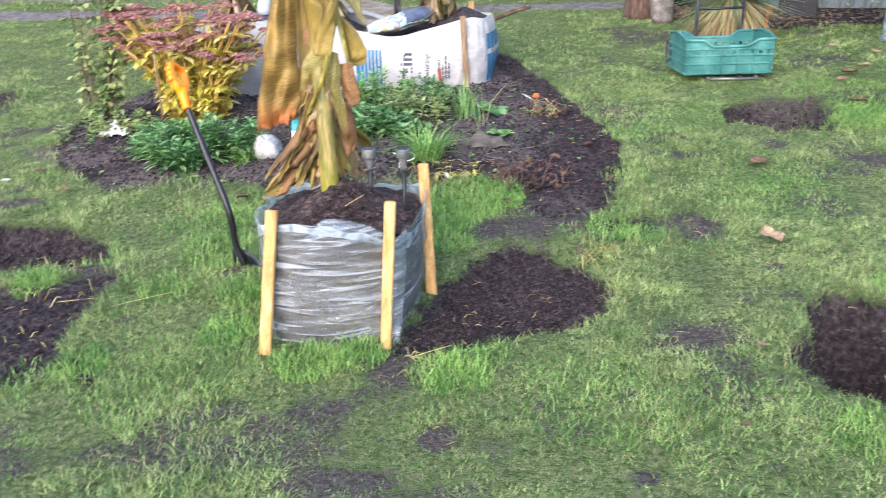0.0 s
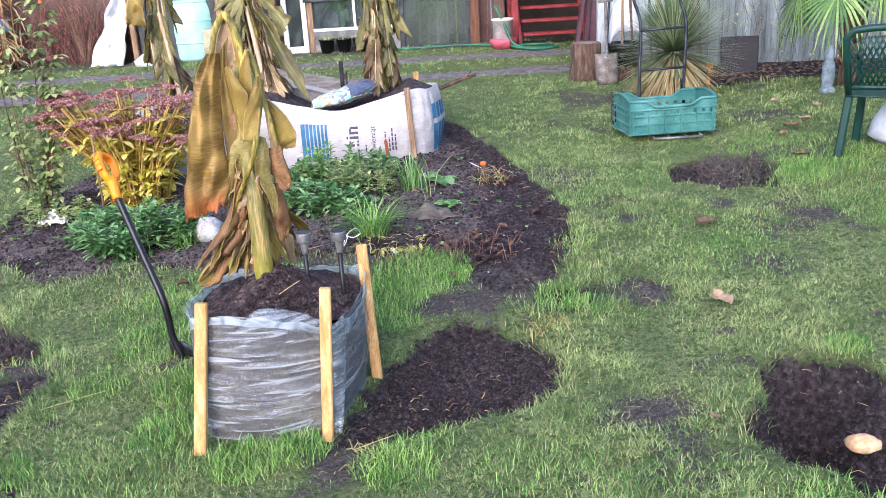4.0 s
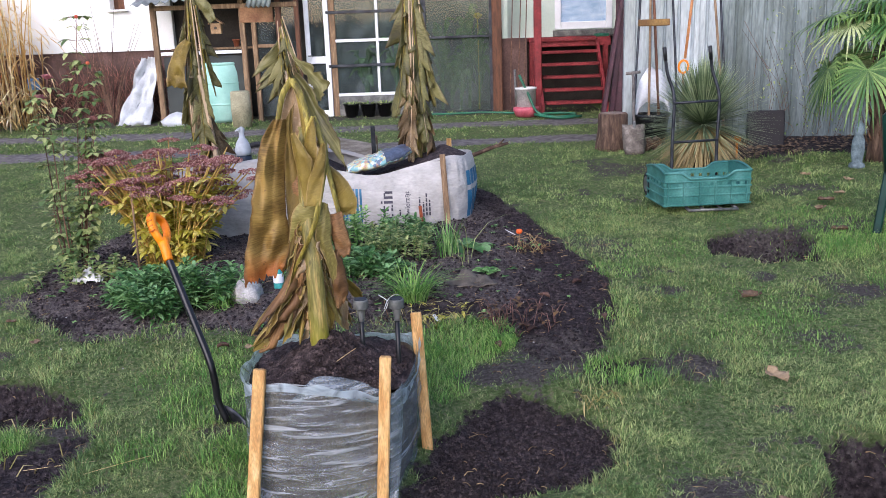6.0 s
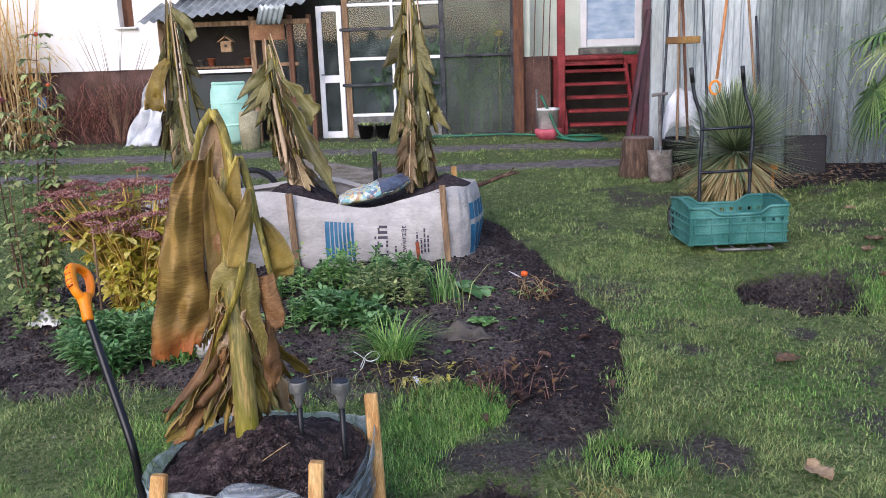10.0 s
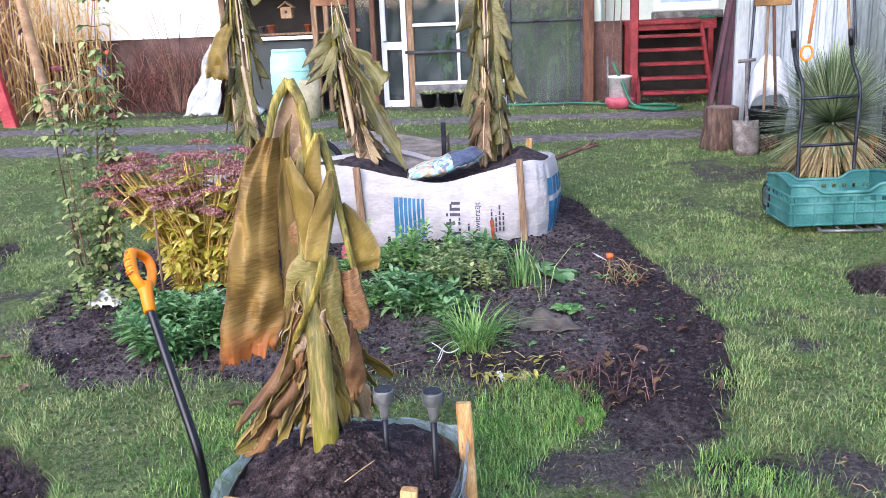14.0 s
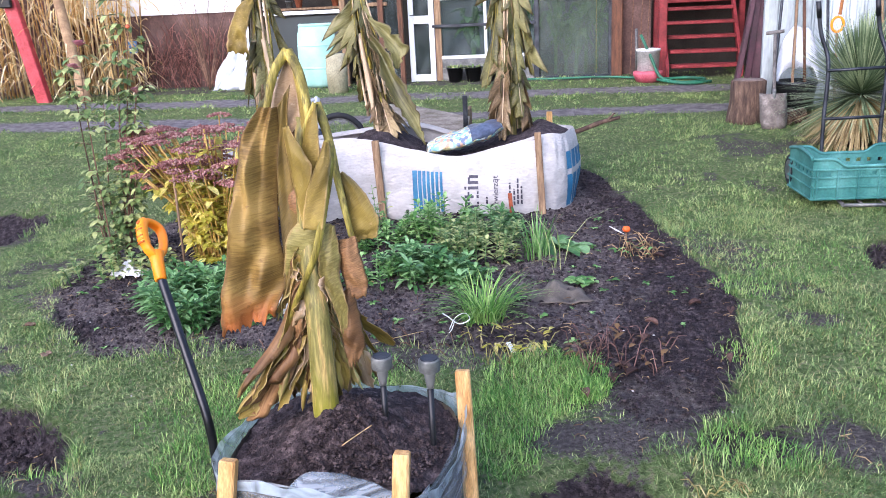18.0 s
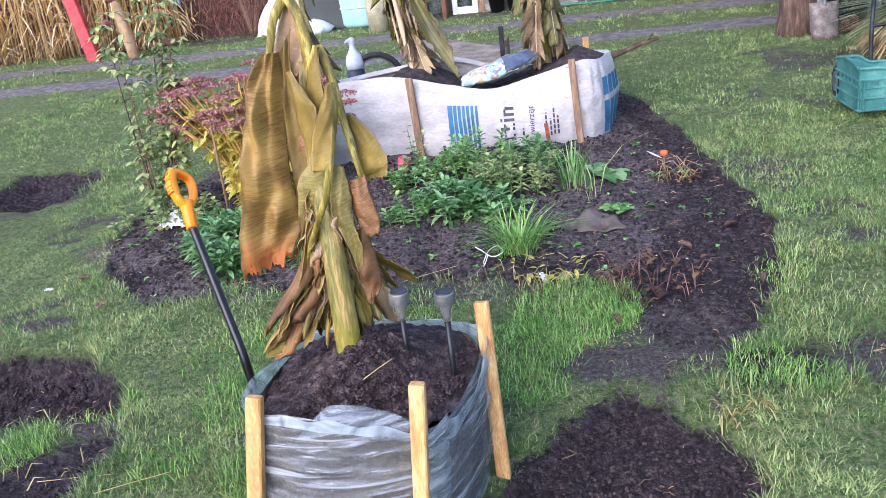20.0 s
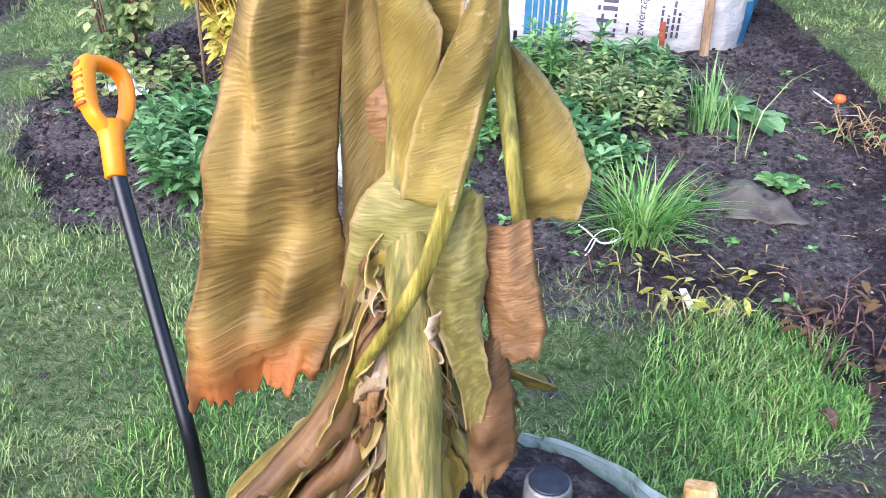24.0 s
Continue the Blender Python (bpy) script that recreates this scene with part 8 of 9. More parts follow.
for i in range(13):
    for sg in (1, -1):
        p = [back_pt(min(1, max(0, 0.06 + 0.88 * i / 12 + sg * (t - 0.5) * 0.34)), 0.08 + 0.8 * t) for t in (0, 0.25, 0.5, 0.75, 1)]
        lat.tube(p, 0.008, 5, 0.5)
part("back_lattice", lat, M_CHAIR, ch, "perforated diamond back")
part("back_frame", MB().tube([back_pt(0, 0)] + [back_pt(0, t) for t in (0.3, 0.6, 0.9)] + [back_pt(t, 1) for t in (0.1, 0.3, 0.5, 0.7, 0.9)] + [back_pt(1, t) for t in (0.9, 0.6, 0.3, 0)], 0.024, 8), M_CHAIR, ch)
part("back_rail", MB().tube([back_pt(t, 0.1) for t in (0, 0.25, 0.5, 0.75, 1)], 0.018, 7), M_CHAIR, ch)
solo("white_plastic_sack", MB().lathe([(0.12, 0), (0.2, 0.06), (0.19, 0.16), (0.12, 0.27), (0.05, 0.33), (0.0, 0.34)], 26, wob=lambda a, z: 0.22 * noise.noise((math.cos(a) * 1.6, math.sin(a) * 1.6, z * 8))), M_WHITE, "crumpled white plastic sack under the chair", "sack", m=(3.62, 7.35, gz(3.62, 7.35)))

tb = thing("garden_table", (4.75, 7.6, gz(4.75, 7.6)), "dark green plastic garden table", "table")
part("tabletop", MB().lathe([(0.66, 0.68), (0.7, 0.69), (0.7, 0.72), (0.68, 0.73), (0.0, 0.73)], 48), M_TABLE, tb)
for a in (0.5, 2.1, 3.6, 5.2):
    part("leg", beam(MB(), (0.55 * math.cos(a), 0.55 * math.sin(a), 0), (0.4 * math.cos(a), 0.4 * math.sin(a), 0.69), 0.08, 0.05, 0.01), M_TABLE, tb)
solo("dark_tarpaulin", MB().sheet(lambda u, v: (4.35 + 0.45 * u, 7.2 + 0.4 * v, gz(4.75, 7.6) + 0.735 + 0.06 * math.sin(math.pi * u) * math.sin(math.pi * v) + 0.02 * noise.noise((u * 5, v * 5, 2))), 14, 12, 0.006), M_BLACK, "folded dark sheet lying on the table", "tarpaulin")
bk = thing("wire_bucket", pose(3.86, 6.85, gz(3.86, 6.85), 0, 0, 0), "grey bucket with a pale rim lying tilted", "bucket")
tilt = Euler((radians(28), 0, 0)).to_matrix()


def tl(mb):
    mb.v = [tuple(tilt @ Vector(p) + Vector((0, 0, 0.03))) for p in mb.v]
    return mb


part("body", tl(MB().lathe([(0.15, 0.0), (0.19, 0.14), (0.2, 0.3), (0.185, 0.3), (0.17, 0.14), (0.13, 0.03), (0.0, 0.03)], 28)), M_GREYSTEEL, bk)
part("rim", tl(MB().tube([(0.2 * math.cos(i / 30 * 6.2832), 0.2 * math.sin(i / 30 * 6.2832), 0.3) for i in range(31)], 0.013, 7)), M_FRAME, bk, "pale rim")
for zr in (0.08, 0.13, 0.18, 0.23):
    part("hoop", tl(MB().tube([((0.168 + 0.12 * zr) * math.cos(i / 30 * 6.2832), (0.168 + 0.12 * zr) * math.sin(i / 30 * 6.2832), zr) for i in range(31)], 0.005, 5)), M_DARKSTEEL, bk)
for k in range(14):
    x, y = 4.1 + 0.75 * random.random(), 8.0 + 0.5 * random.random()
    r = random.uniform(0.06, 0.11)
    solo("brick_rubble", MB().lathe([(r * 0.6, -0.02), (r, r * 0.5), (r * 0.8, r * 1.2), (0.0, r * 1.4)], 9, wob=lambda a, z, s=k: 0.3 * noise.noise((math.cos(a) * 1.5 + s, math.sin(a) * 1.5, z * 9))), mat("brown_rubble", "4a342c", "7a5c50", scale=12, rough=0.9) if k == 0 else bpy.data.materials["brown_rubble"], "rough brown stone in a heap under the table", "stone", "stones under the table", m=(x, y, gz(x, y)))

# ---- loose things on the lawn and bed ----
def dead_leaf(x, y, s, turn):
    mb = MB().sheet(lambda u, v: ((u - 0.5) * s * 1.3, (v - 0.5) * s * 0.9 * (0.15 + max(0.0, math.sin(math.pi * min(1, u * 1.02))) ** 0.6) * (1 + 0.45 * noise.noise((u * 6 + x, 3 * round(v), y))), 0.012 + s * 0.2 * abs(2 * v - 1) ** 1.5 * (1 + noise.noise((u * 4, v * 2, x))) + 0.03 * s * noise.noise((u * 5 + x, v * 5, y)) + 0.1 * s * u), 16, 8, 0.001)
    return solo("fallen_leaf", mb, M_DEADLEAF, "curled pale brown fallen leaf on the lawn", "leaf", "fallen leaves", m=pose(x, y, gz(x, y) + 0.012, 0, 0, turn))


for x, y, s in ((1.795, 5.99, 0.14), (1.54, 4.92, 0.12), (2.85, 7.2, 0.11), (3.1, 8.0, 0.12), (3.3, 8.2, 0.1), (2.95, 7.75, 0.1), (3.4, 6.72, 0.09), (1.0, 3.45, 0.035), (3.35, 9.0, 0.1), (3.6, 8.7, 0.09), (-2.35, 6.0, 0.07),
                (-2.65, 6.35, 0.07), (-2.9, 5.9, 0.05), (1.9, 8.9, 0.07), (-1.05, 5.7, 0.05), (2.6, 5.05, 0.1), (1.2, 3.95, 0.04)):
    dead_leaf(x, y, s * 0.78, random.uniform(0, 360))


def stone(name, label, x, y, r, material, flat=0.6, sx=1.0, category="stone"):
    mb = MB().lathe([(r * 0.7, -r * 0.3), (r, 0.1 * r), (r * 0.85, r * 0.6), (r * 0.45, r * 0.95), (0.0, r * 1.05)], 16, wob=lambda a, z: 0.38 * noise.noise((math.cos(a) * 1.7 + x, math.sin(a) * 1.7 + y, z * 7)))
    mb.v = [(p[0] * sx, p[1], p[2] * flat) for p in mb.v]
    return solo(name, mb, material, label, category, m=(x, y, gz(x, y)))


m_chalk = mat("chalk_white", "c6c4c0", "eceae6", scale=12, fine=80, rough=0.8, bump=0.4, vary=0.1)
solo("plastic_scrap", MB().sheet(lambda u, v: (0.2 * (u - 0.5) + 0.025 * noise.noise((u * 5, v * 5, 8)), 0.14 * (v - 0.5) + 0.025 * noise.noise((u * 5, v * 5, 3)), 0.015 + 0.055 * math.sin(math.pi * u) * math.sin(math.pi * v) * (1 + noise.noise((u * 6, v * 6, 2))) + 0.03 * noise.noise((u * 12, v * 12, 5))), 22, 18, 0.002, True),
     m_chalk, "crumpled white plastic scrap at the edge of the bed", "plastic scrap", m=(-2.45, 7.12, gz(-2.45, 7.12)))
stone("white_stone", "small white chalky stone before the stonecrop", -1.72, 7.1, 0.03, m_chalk, 1.3)
stone("white_stone", "small white chalky stone before the stonecrop", -2.0, 7.15, 0.025, m_chalk, 1.0)
stone("round_stone", "pale grey rounded stone in the bed", -1.22, 6.5, 0.1, M_STONE, 1.25)
stone("round_stone", "brown-grey stone before the stonecrop", -1.98, 6.98, 0.06, mat("brown_stone", "5c5044", "8a7c6c", scale=14, rough=0.85), 0.9, 1.3)
stone("potato", "pale tan potato lying on the soil of the pit", 1.81, 4.05, 0.05, mat("potato_skin", "c49a68", "e4c498", scale=16, rough=0.6), 0.9, 1.4, "potato")
stone("pale_flint", "pale flat stone on the path's edge", -2.9, 6.35, 0.022, m_chalk, 0.4, 1.5)
solo("stone_chips", MB().add([(x + dx * s, y + dy * s, gz(x, y) + 0.004 + dz * s) for x, y, s in [(random.uniform(-2.6, 0.9), random.uniform(5.2, 7.6), random.uniform(0.003, 0.008)) for _ in range(60)] for dx, dy, dz in ((1, 0, 0), (-1, 0.3, 0), (0, 1, 0), (0, -1, 0), (0, 0, 1))],
     [tuple(5 * i + k for k in q) for i in range(60) for q in ((0, 2, 4), (2, 1, 4), (1, 3, 4), (3, 0, 4))], False), M_STONE, "small pale stone chips on the soil", "stones", kind="stuff")
cp = thing("orange_bulb_cap", (0.6, 7.42, gz(0.6, 7.42)), "small orange cap on a stick in the bed", "garden marker")
part("cap", MB().lathe([(0.0, 0.064), (0.018, 0.068), (0.025, 0.082), (0.02, 0.096), (0.0, 0.102)], 14), mat("tomato_red_plastic", "e85a1c", "f47836", scale=8, rough=0.5), cp, "orange-red round cap")
part("stick", MB().tube([(0, 0, -0.02), (0, 0, 0.07)], 0.005, 6), M_OLDWOOD, cp)
solo("white_petal", MB().sheet(lambda u, v: (0.5 + 0.09 * u, 7.48 + 0.035 * (v - 0.5) * math.sin(math.pi * u), gz(0.55, 7.45) + 0.03 + 0.05 * (1 - u)), 5, 4, 0.002), m_chalk, "small white scrap beside the orange cap", "scrap")
solo("plant_label", MB().box((0, 0, 0.012), (0.022, 0.1, 0.004), 0.001, (6, 0, 18)), M_FRAME, "white plastic plant label lying on the soil", "plant label", m=(-0.02, 5.93, gz(-0.02, 5.93) + 0.012))
kx, ky = -0.33, 6.14
solo("white_ribbon", MB().tube(curve_pts([(0.0, 0, 0.01), (0.03, 0.01, 0.07), (0.08, 0.0, 0.1), (0.1, 0.02, 0.06), (0.05, 0.0, 0.045), (0.0, 0.0, 0.08), (-0.03, 0.0, 0.1)], 26), 0.0035, 6, 0.4).tube(curve_pts([(0.03, 0, 0.06), (0.015, -0.01, 0.02), (0.0, -0.02, 0.0)], 8), 0.0035, 6, 0.4), M_FRAME, "white knotted ribbon lying in the bed", "ribbon", m=(kx, ky, gz(kx, ky)))
solo("grey_cloth", MB().sheet(lambda u, v: (0.2 + 0.26 * (u - 0.5) * (1.3 - 0.6 * v) - 0.03 * v, 6.55 + 0.26 * (v - 0.5), gz(0.2 + 0.3 * (u - 0.5), 6.5 + 0.3 * (v - 0.5)) + 0.02 + 0.07 * math.exp(-((u - 0.45) / 0.16) ** 2 - ((v - 0.55) / 0.3) ** 2) + 0.035 * noise.noise((u * 4, v * 4, 1))), 16, 16, 0.004), M_CLOTH, "grey-brown cloth draped over the soil", "cloth")
cj = thing("grave_candle", (-1.08, 7.78, gz(-1.08, 7.78)), "small red candle jar in the bed", "candle jar")
part("jar", MB().lathe([(0.04, 0), (0.045, 0.06), (0.035, 0.1), (0.03, 0.11)], 16), M_RED, cj)
for x, y, dx, dy, ln in ((-0.4, 4.36, 0.07, 0.08, 1), (-0.12, 3.98, 0.15, 0.05, 0), (-1.5, 4.5, 0.25, 0.1, 0), (-1.8, 4.6, 0.3, 0.02, 0), (-0.7, 6.0, 0.25, 0.12, 0)):
    zb = pot_fill(x, y) if ln else gz(x, y)
    solo("straw_stalk", MB().tube(curve_pts([(0, 0, 0.008), (dx * 0.5, dy * 0.5, 0.02), (dx, dy, 0.03)], 5), 0.0014, 4), M_REED, "single dry straw stalk lying on the soil", "stalk", "loose stalks", m=(x, y, zb + 0.004))

lr = random.Random(4)
for x, y in ((0.42, 5.62), (0.5, 5.66), (0.47, 5.72), (0.58, 5.95), (0.85, 6.35), (0.62, 6.1), (0.75, 7.05), (0.3, 5.5), (0.9, 5.75), (1.0, 6.25), (-1.2, 5.75)):
    mb = MB().sheet(lambda u, v: ((u - 0.5) * 0.065, (v - 0.5) * 0.03 * (0.2 + math.sin(math.pi * u) ** 0.7), 0.014 + 0.02 * abs(2 * v - 1) + 0.012 * math.sin(3 * u)), 8, 5, 0.001)
    solo("withered_leaf", mb, M_RUSTLEAF, "dark red-brown withered leaf on the bed's soil", "leaf", "withered leaves on the bed", m=pose(x, y, gz(x, y), 0, 0, lr.uniform(0, 360)))

pb = thing("plastic_bottle", (-1.04, 6.66, gz(-1.04, 6.66)), "small teal plastic bottle with a white label standing in the bed", "bottle")
part("body", MB().lathe([(0.03, -0.01), (0.034, 0.01), (0.034, 0.13), (0.028, 0.155), (0.014, 0.175), (0.013, 0.185)], 18), mat("teal_bottle_plastic", "2a8f8c", "4cb0aa", scale=8, rough=0.35, bump=0.03), pb)
part("bottle_label", MB().lathe([(0.0346, 0.04), (0.0348, 0.042), (0.0348, 0.1), (0.0346, 0.102)], 18), M_FRAME, pb, "white label")
part("cap", MB().lathe([(0.015, 0.183), (0.015, 0.205), (0.012, 0.208)], 14), mat("green_cap_plastic", "2f8a48", "48a862", scale=8, rough=0.4), pb, "green cap")

# ---- along the house ----
br = thing("water_barrel", (-3.28, 15.1, gz(-3.28, 15.1)), "large mint green plastic water barrel", "barrel")
part("body", MB().lathe([(0.28, 0), (0.32, 0.05), (0.33, 0.3), (0.34, 0.45), (0.33, 0.75), (0.3, 0.87), (0.27, 0.89)], 32), M_MINT, br)
for z in (0.28, 0.6):
    part("hoop", MB().lathe([(0.332, z - 0.015), (0.345, z), (0.332, z + 0.015)], 32), M_MINT, br)
part("rim", MB().lathe([(0.3, 0.86), (0.31, 0.89), (0.29, 0.91), (0.26, 0.9)], 32), M_MINT, br)
solo("white_sheet", MB().sheet(lambda u, v: (-4.45 - 0.32 * v + 0.5 * (u - 0.35) * (0.55 + 0.5 * v), 15.3 - 0.35 * v + 0.2 * noise.noise((u * 3, v * 3, 2)) + 0.05 * noise.noise((u * 9, v * 9, 4)), 1.4 - 1.02 * v + 0.1 * noise.noise((u * 6, v * 6, 8))), 16, 18, 0.008), M_WHITE, "white plastic sheet draped against the wall", "sheet")
solo("corrugated_offcut", MB().sheet(lambda u, v: (-4.85 + 0.28 * u + 0.14 * v, 15.25 + 0.14 * v + 0.015 * math.sin(u * 4 * 6.28), 0.38 + 0.7 * v), 36, 3, 0.006), M_TIN, "offcut of corrugated sheet leaning on the wall", "metal sheet")
solo("white_rags", MB().lathe([(0.22, -0.02), (0.25, 0.06), (0.12, 0.16), (0.0, 0.2)], 20, wob=lambda a, z: 0.3 * noise.noise((math.cos(a) * 2, math.sin(a) * 2, z * 6))), M_WHITE, "small heap of white plastic by the barrel", "plastic heap", m=(-3.95, 14.8, gz(-3.95, 14.8)))
solo("grey_drum", MB().lathe([(0.14, 0), (0.15, 0.3), (0.14, 0.52), (0.12, 0.53)], 18), mat("beige_board", "8a8468", "b0aa8c", scale=6, rough=0.8), "beige drum beside the barrel", "drum", m=(-2.85, 14.3, gz(-2.85, 14.3)))
for x in (-1.28, -1.02, -0.76):
    pt = thing("black_plant_pot", (x, 14.98, gz(x, 14.98)), "black plastic pot with small green plants", "plant pot", "pots under the porch window")
    part("pot", MB().lathe([(0.09, 0), (0.12, 0.19), (0.13, 0.19), (0.13, 0.21), (0.11, 0.21), (0.1, 0.17), (0, 0.17)], 16), M_BLACK, pt)
    fo = MB()
    for k in range(26):
        a = random.random() * 6.28
        add_leaf(fo, (0.07 * math.cos(a), 0.07 * math.sin(a), 0.17), (math.cos(a), math.sin(a), random.uniform(0.6, 2)), 0.15, 0.032, 0.4)
    part("foliage", fo, M_ROSELEAF, pt)

# plants behind the glass
for x, y, h in ((0.45, 15.6, 1.0), (0.75, 15.7, 1.3), (0.15, 15.75, 1.5), (0.6, 15.85, 1.7), (0.3, 15.95, 0.8), (-0.6, 15.7, 1.3), (-1.1, 15.7, 1.1), (-0.3, 15.9, 1.6)):
    th = thing("indoor_banana", (x, y, HZ + 0.03), "large-leaved green plant behind the porch glass", "plant", "plants behind the glass")
    part("stem", MB().tube([(0, 0, 0), (0.03, 0.02, h * 0.7)], 0.025, 8), M_LEAF, th)
    for k in range(9):
        a = k * 2.4 + x
        ct = [(0.02, 0.02, h * 0.25 + h * 0.05 * k), (0.12 * math.cos(a), 0.1 * math.sin(a), h * 0.55 + h * 0.05 * k), (0.3 * math.cos(a), 0.2 * math.sin(a), h * 0.4 + h * 0.07 * k)]
        part("leaf", ribbon(ct, [0.02, 0.12, 0.14, 0.02], (math.cos(a), math.sin(a), 1), 10, 4, 0.3, 0.1, 0.1, 0.002, k), M_LEAF, th)
solo("yellow_flowers", MB().tube([(0, 0.01, -1.5), (0, 0, -0.03)], 0.008, 5).lathe([(0.0, -0.05), (0.06, -0.02), (0.07, 0.02), (0.0, 0.06)], 10, wob=lambda a, z: 0.5 * noise.noise((a * 2, z * 30, 1))), mat("yellow_bloom", "c8a818", "ecd848", scale=20, rough=0.7), "bunch of yellow flowers behind the glass", "flowers", m=(0.75, 15.6, 1.86))
wc = thing("shopping_cart", (0.02, 15.9, HZ + 0.03), "pale wire basket behind the porch glass", "wire basket")
for k in range(6):
    part("wire", MB().tube([(0.0, 0, 1.0 + 0.05 * k), (0.34, 0, 1.05 + 0.05 * k)], 0.008, 5), M_GREYSTEEL, wc)
for k in range(4):
    part("wire", MB().tube([(0.02 + 0.1 * k, 0, 0.95), (0.06 + 0.09 * k, 0, 1.32)], 0.008, 5), M_GREYSTEEL, wc)
part("stand", MB().tube([(0.17, 0.02, 0), (0.17, 0.02, 1.0)], 0.012, 6), M_GREYSTEEL, wc)

# hose and bucket by the steps
hx, hy = 1.38, 14.35
hb = thing("paint_bucket", (hx, hy, gz(hx, hy)), "white bucket with a rosy base by the steps", "bucket")
part("body", MB().lathe([(0.14, 0.13), (0.15, 0.4), (0.16, 0.4), (0.16, 0.43), (0.14, 0.43), (0.13, 0.16), (0, 0.16)], 20), mat("grubby_white", "b8b8b4", "dcdcd8", scale=8, rough=0.6), hb)
part("basin", MB().lathe([(0.15, 0), (0.2, 0.1), (0.19, 0.14), (0.12, 0.15)], 20), M_RED, hb, "rosy red basin")
hose = thing("garden_hose", (0, 0, 0), "green garden hose coiled before the steps", "hose")
part("hose", MB().tube(curve_pts([(1.28, 14.35, 0.98), (1.4, 14.2, 0.7), (1.52, 14.1, 0.45), (1.75, 14.0, gz(1.75, 14.0) + 0.03), (2.0, 14.05, gz(2, 14.05) + 0.03), (2.1, 14.25, gz(2.1, 14.25) + 0.03), (1.9, 14.4, gz(1.9, 14.4) + 0.03), (1.6, 14.35, gz(1.6, 14.35) + 0.03), (1.5, 14.15, gz(1.5, 14.15) + 0.05), (1.8, 13.9, gz(1.8, 13.9) + 0.03), (2.15, 14.0, gz(2.15, 14.0) + 0.03)], 60), 0.02, 8), M_HOSE, hose)
part("hose_run", MB().tube(curve_pts([(1.3, 14.6, gz(1.3, 14.6) + 0.02), (0.8, 14.75, gz(0.8, 14.75) + 0.03), (0.2, 14.8, gz(0.2, 14.8) + 0.02), (-0.5, 14.85, gz(-0.5, 14.85) + 0.02)], 20), 0.016, 6), M_HOSE, hose)
solo("tap_pipe", MB().tube([(1.26, 14.62, gz(1.26, 14.62)), (1.24, 14.62, 1.05)], 0.02, 7), M_GREYSTEEL, "thin grey standpipe by the porch post", "pipe")
for x, z1 in ((1.2, 2.6), (1.32, 2.4), (1.42, 2.7)):
    solo("bare_stalk", MB().tube(curve_pts([(x, 15.1, HZ), (x + 0.03, 15.05, z1 * 0.5), (x + 0.08, 15.1, z1)], 6), 0.008, 5), M_TWIG, "bare climbing stalk beside the porch", "stalk", "stalks beside the porch")
solo("green_rag", MB().box((2.72, 15.55, 1.5), (0.22, 0.16, 0.05), 0.02), M_HOSE, "green rag lying on the entrance deck", "rag")

# creepers on the plinth
cv = MB()
for k in range(520):
    x = random.uniform(-8.5, -4.2)
    z = random.uniform(0.2, 0.9)
    pts = [Vector((x, 15.56 - random.random() * 0.12, z))]
    for _ in range(4):
        pts.append(pts[-1] + Vector((random.uniform(-0.13, 0.13), random.uniform(-0.03, 0.03), random.uniform(0.02, 0.2))))
    pts = [Vector((p.x, min(p.y, 15.58), min(p.z, 1.55))) for p in pts]
    cv.tube(pts, 0.005, 3)
solo("bare_creeper", cv, mat("rust_creeper", "6e463c", "a47466", scale=10, rough=0.9, random_by="island"), "tangle of bare reddish creeper stems on the plinth", "creeper", kind="stuff")
tw = MB()
for k in range(26):
    a = random.uniform(-0.8, 0.8)
    h = random.uniform(0.8, 1.9)
    tw.tube(curve_pts([(0, 0, 0), (a * 0.3, 0.0, h * 0.5), (a * 0.7, random.uniform(-0.2, 0.1), h)], 6), [0.008, 0.007, 0.006, 0.005, 0.004, 0.003, 0.002], 4)
solo("bare_shrub", tw, M_TWIG, "bare thin-twigged shrub before the white wall", "shrub", m=(-5.0, 15.0, gz(-5, 15)))
tw = MB()
for k in range(46):
    x = random.uniform(0, 2.6)
    h = random.uniform(0.3, 1.4)
    tw.tube(curve_pts([(x, 0, 0), (x + random.uniform(-0.15, 0.15), 0.03, h * 0.5), (x + random.uniform(-0.3, 0.3), 0.05, h)], 5), 0.0025, 3)
tl2 = MB()
for k in range(620):
    add_leaf(tl2, (random.uniform(0, 2.6), random.uniform(-0.1, 0.05), random.uniform(0.1, 1.5)), (random.uniform(-1, 1), -0.6, random.uniform(-0.5, 0.5)), 0.04, 0.022)
vine = thing("shed_vine", (3.7, 11.15, gz(3.7, 11.15)), "thin half-bare vine climbing the shed", "vine")
tagged(part("stem_growth", tw, M_TWIG, vine), kind="stuff")
tagged(part("foliage", tl2, M_ROSELEAF, vine), kind="stuff")

# dry reeds and posts in the west
rd = MB()
for k in range(360):
    x, y = random.uniform(-9.6, -6.2), random.uniform(14.7, 16.2)
    h = random.uniform(1.5, 2.9)
    lx, ly = random.uniform(-0.35, 0.35), random.uniform(-0.2, 0.2)
    z = gz(x, y)
    rd.tube([(x, y, z), (x + lx * 0.4, y + ly * 0.4, z + h * 0.6), (x + lx, y + ly, z + h)], [0.014, 0.011, 0.005], 3)
solo("dry_reeds", rd, M_REED, "stand of tall dry straw-coloured reeds", "reeds", kind="stuff")
rl2 = MB()
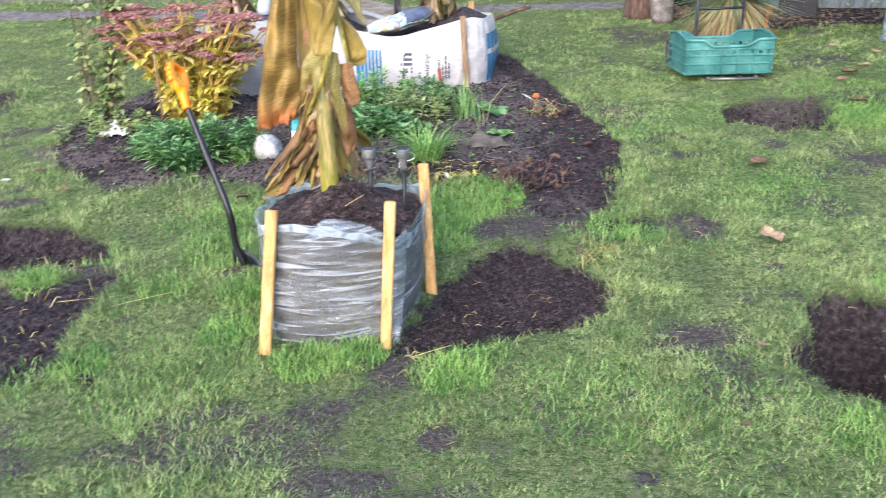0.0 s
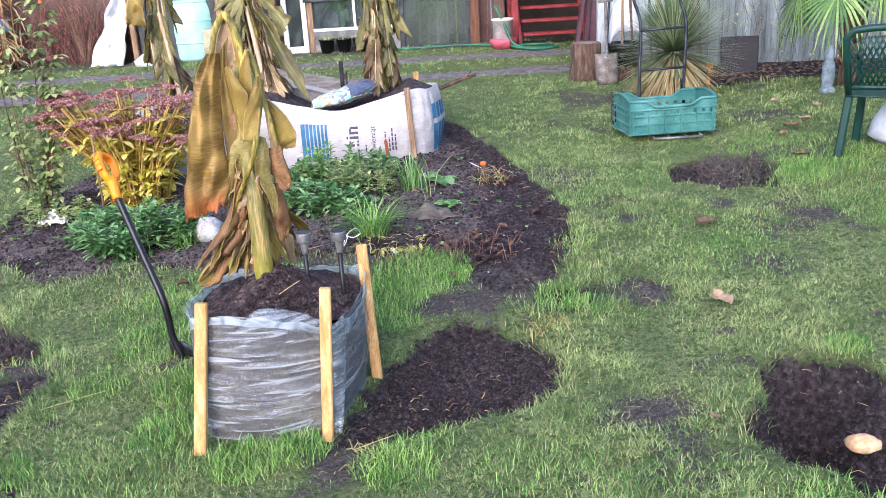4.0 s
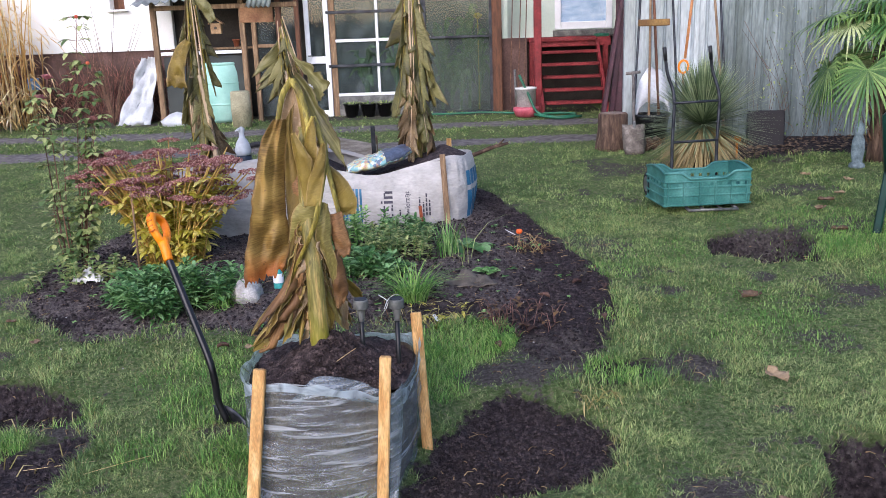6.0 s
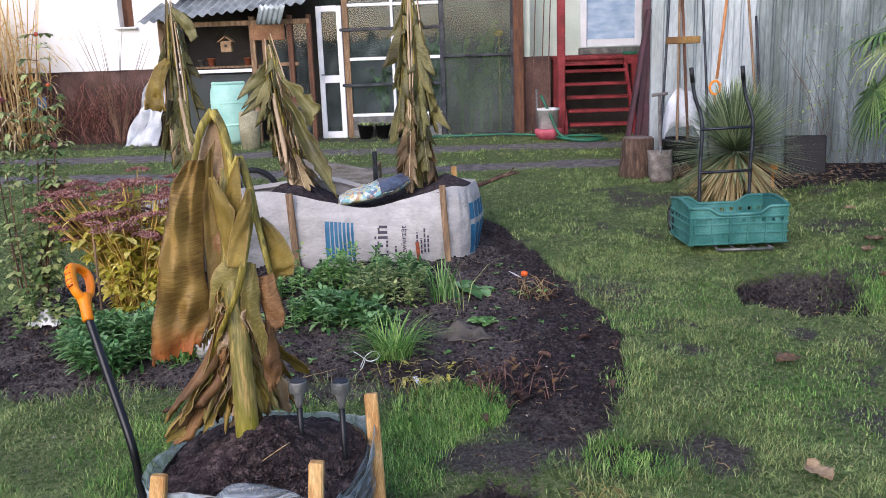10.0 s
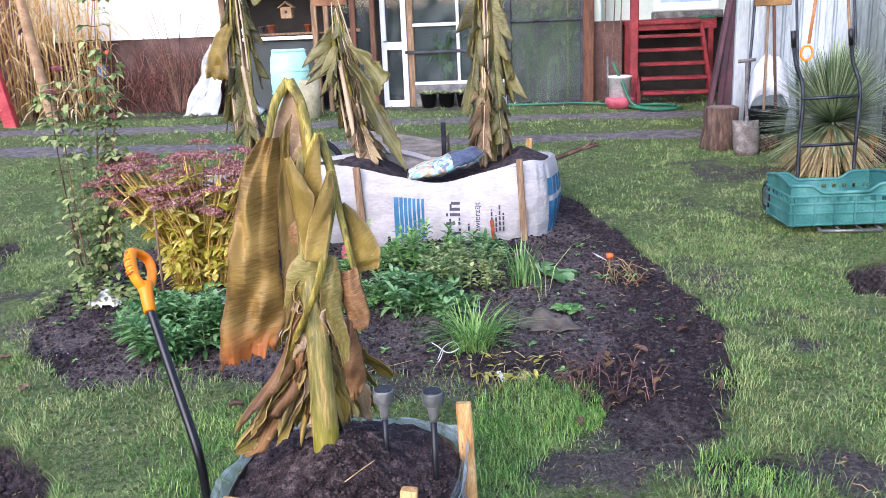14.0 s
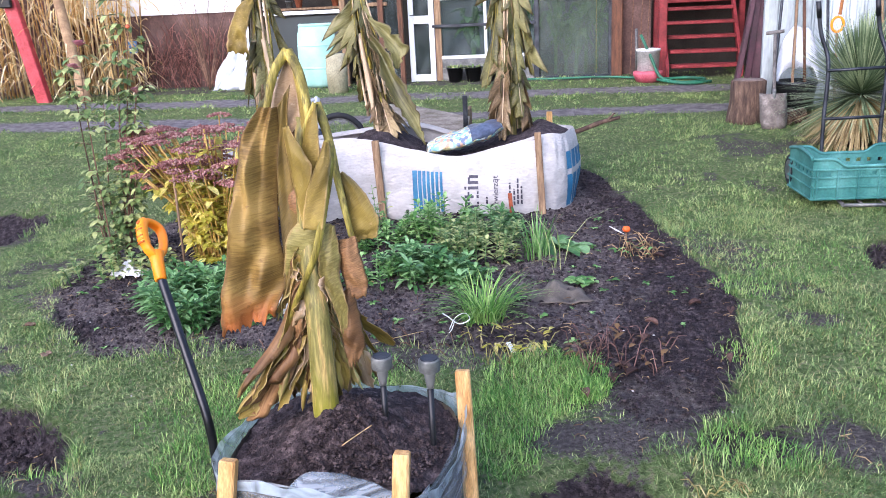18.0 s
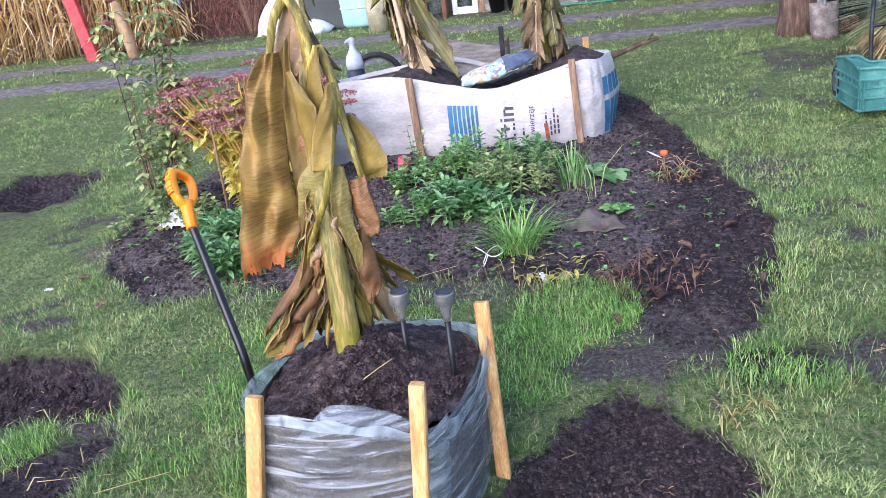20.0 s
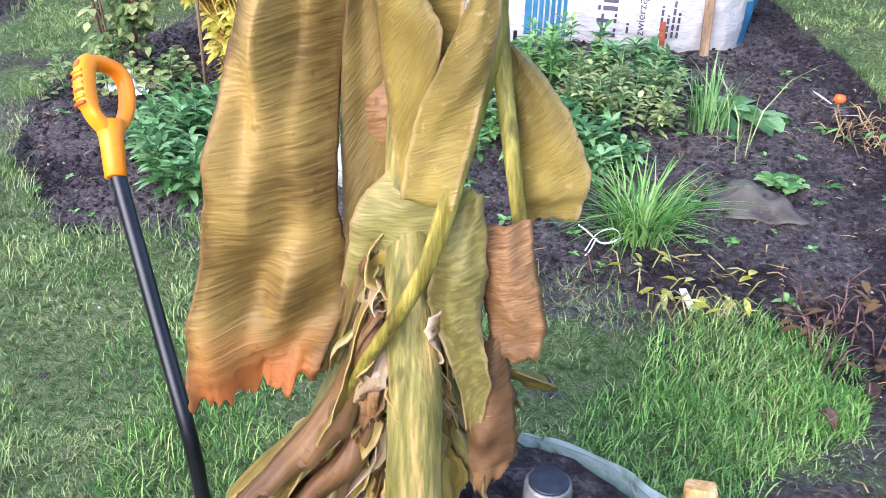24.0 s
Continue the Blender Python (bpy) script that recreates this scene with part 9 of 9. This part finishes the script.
for k in range(1700):
    x, y = random.uniform(-9.6, -6.0), random.uniform(14.4, 16.0)
    z = gz(x, y) + random.uniform(0.1, 1.9)
    a = random.random() * 6.28
    add_leaf(rl2, (x, y, z), (math.cos(a), math.sin(a), random.uniform(-0.2, 0.9)), random.uniform(0.3, 0.6), 0.025, 0.7)
solo("reed_leaves", rl2, M_REED, "dry arching reed leaves", "reeds", kind="stuff")
px_, py_ = -7.25, 14.3
rp_ = thing("red_post", (px_, py_, gz(px_, py_)), "leaning red painted post with a crossbar", "post")
part("post", beam(MB(), (0, 0, -0.05), (-0.46, 0.05, 2.3), 0.19, 0.12, 0.012), mat("faded_red_paint", "9c3034", "bc4c4e", scale=5, fine=40, rough=0.6, bump=0.3), rp_)
part("crossbar", beam(MB(), (-0.5, 0.1, 1.72), (0.42, 0.1, 1.86), 0.1, 0.05, 0.01), mat("faded_red_metal", "a03c3c", "c05c5c", scale=5, rough=0.6), rp_)
part("bracket", MB().box((-0.3, -0.08, 1.5), (0.18, 0.06, 0.3), 0.02), M_BLACK, rp_, "black strap round the post")
solo("peeled_pole", MB().tube(curve_pts([(0, 0, -0.05), (-0.14, 0.02, 0.9), (-0.32, 0.03, 2.5)], 8), [0.085, 0.082, 0.08, 0.078, 0.076, 0.074, 0.072, 0.07, 0.07], 12), M_CUT, "peeled wooden pole leaning among the reeds", "pole", m=(-6.55, 14.2, gz(-6.55, 14.2)))
solo("blue_sheet", MB().box((0, 0, 0.1), (0.18, 0.03, 0.18), 0.01), mat("blue_tarp", "4a78a8", "7098c0", scale=6, rough=0.5), "small blue plastic sheet among the reeds", "sheet", m=(-6.3, 15.3, 0.95))
solo("reed_backdrop", MB().box((-8.6, 15.3, 1.2), (2.4, 0.2, 2.4), 0.05), M_PLINTH, "brown board fence behind the reeds", "fence", kind="structure")


# low growth and litter on the bed's soil
wd, lt = MB(), MB()
wr = random.Random(21)
for _ in range(150):
    x, y = wr.uniform(-2.7, 0.9), wr.uniform(5.95, 7.9)
    if soil_at(x, y) < 0.8:
        continue
    s = wr.uniform(0.015, 0.045)
    for k in range(6):
        a = k * 1.05 + wr.random()
        add_leaf(wd, (x, y, gz(x, y) + 0.004), (math.cos(a), math.sin(a), wr.uniform(0.2, 0.9)), s * wr.uniform(0.7, 1.3), s * 0.5, 0.4)
lx, ly = -2.7 + 5.3 * rng.random(1800), 3.4 + 4.6 * rng.random(1800)
for x, y, bare in zip(lx.tolist(), ly.tolist(), np.maximum(soil_at(lx, ly), 1.2 * track_at(lx, ly)).tolist()):
    if bare < 0.7:
        continue
    a, ln = wr.random() * 6.28, wr.uniform(0.012, 0.06)
    z = gz(x, y) + 0.008
    lt.tube([(x, y, z), (x + ln * 0.5 * math.cos(a), y + ln * 0.5 * math.sin(a), z + 0.008), (x + ln * math.cos(a + 0.3), y + ln * math.sin(a + 0.3), z + wr.uniform(0, 0.01))], wr.uniform(0.0009, 0.0022), 4)
solo("bed_weed", wd, M_LEAF, "scattered tiny green weeds on the dark soil", "weeds", kind="stuff")
solo("bed_litter", lt, M_OLDSTALK, "scattered bits of dead stalk on the dark soil", "litter", kind="stuff")
pl = MB()
for _ in range(500):
    x, y = wr.uniform(3.0, 6.0), wr.uniform(10.2, 11.3)
    a = wr.random() * 6.28
    add_leaf(pl, (x, y, gz(x, y) + 0.01), (math.cos(a), math.sin(a), wr.uniform(-0.05, 0.5)), wr.uniform(0.04, 0.1), wr.uniform(0.03, 0.06), 0.2)
solo("leaf_litter", pl, M_DEADLEAF, "brown leaf litter on the soil along the shed", "leaves", kind="stuff")
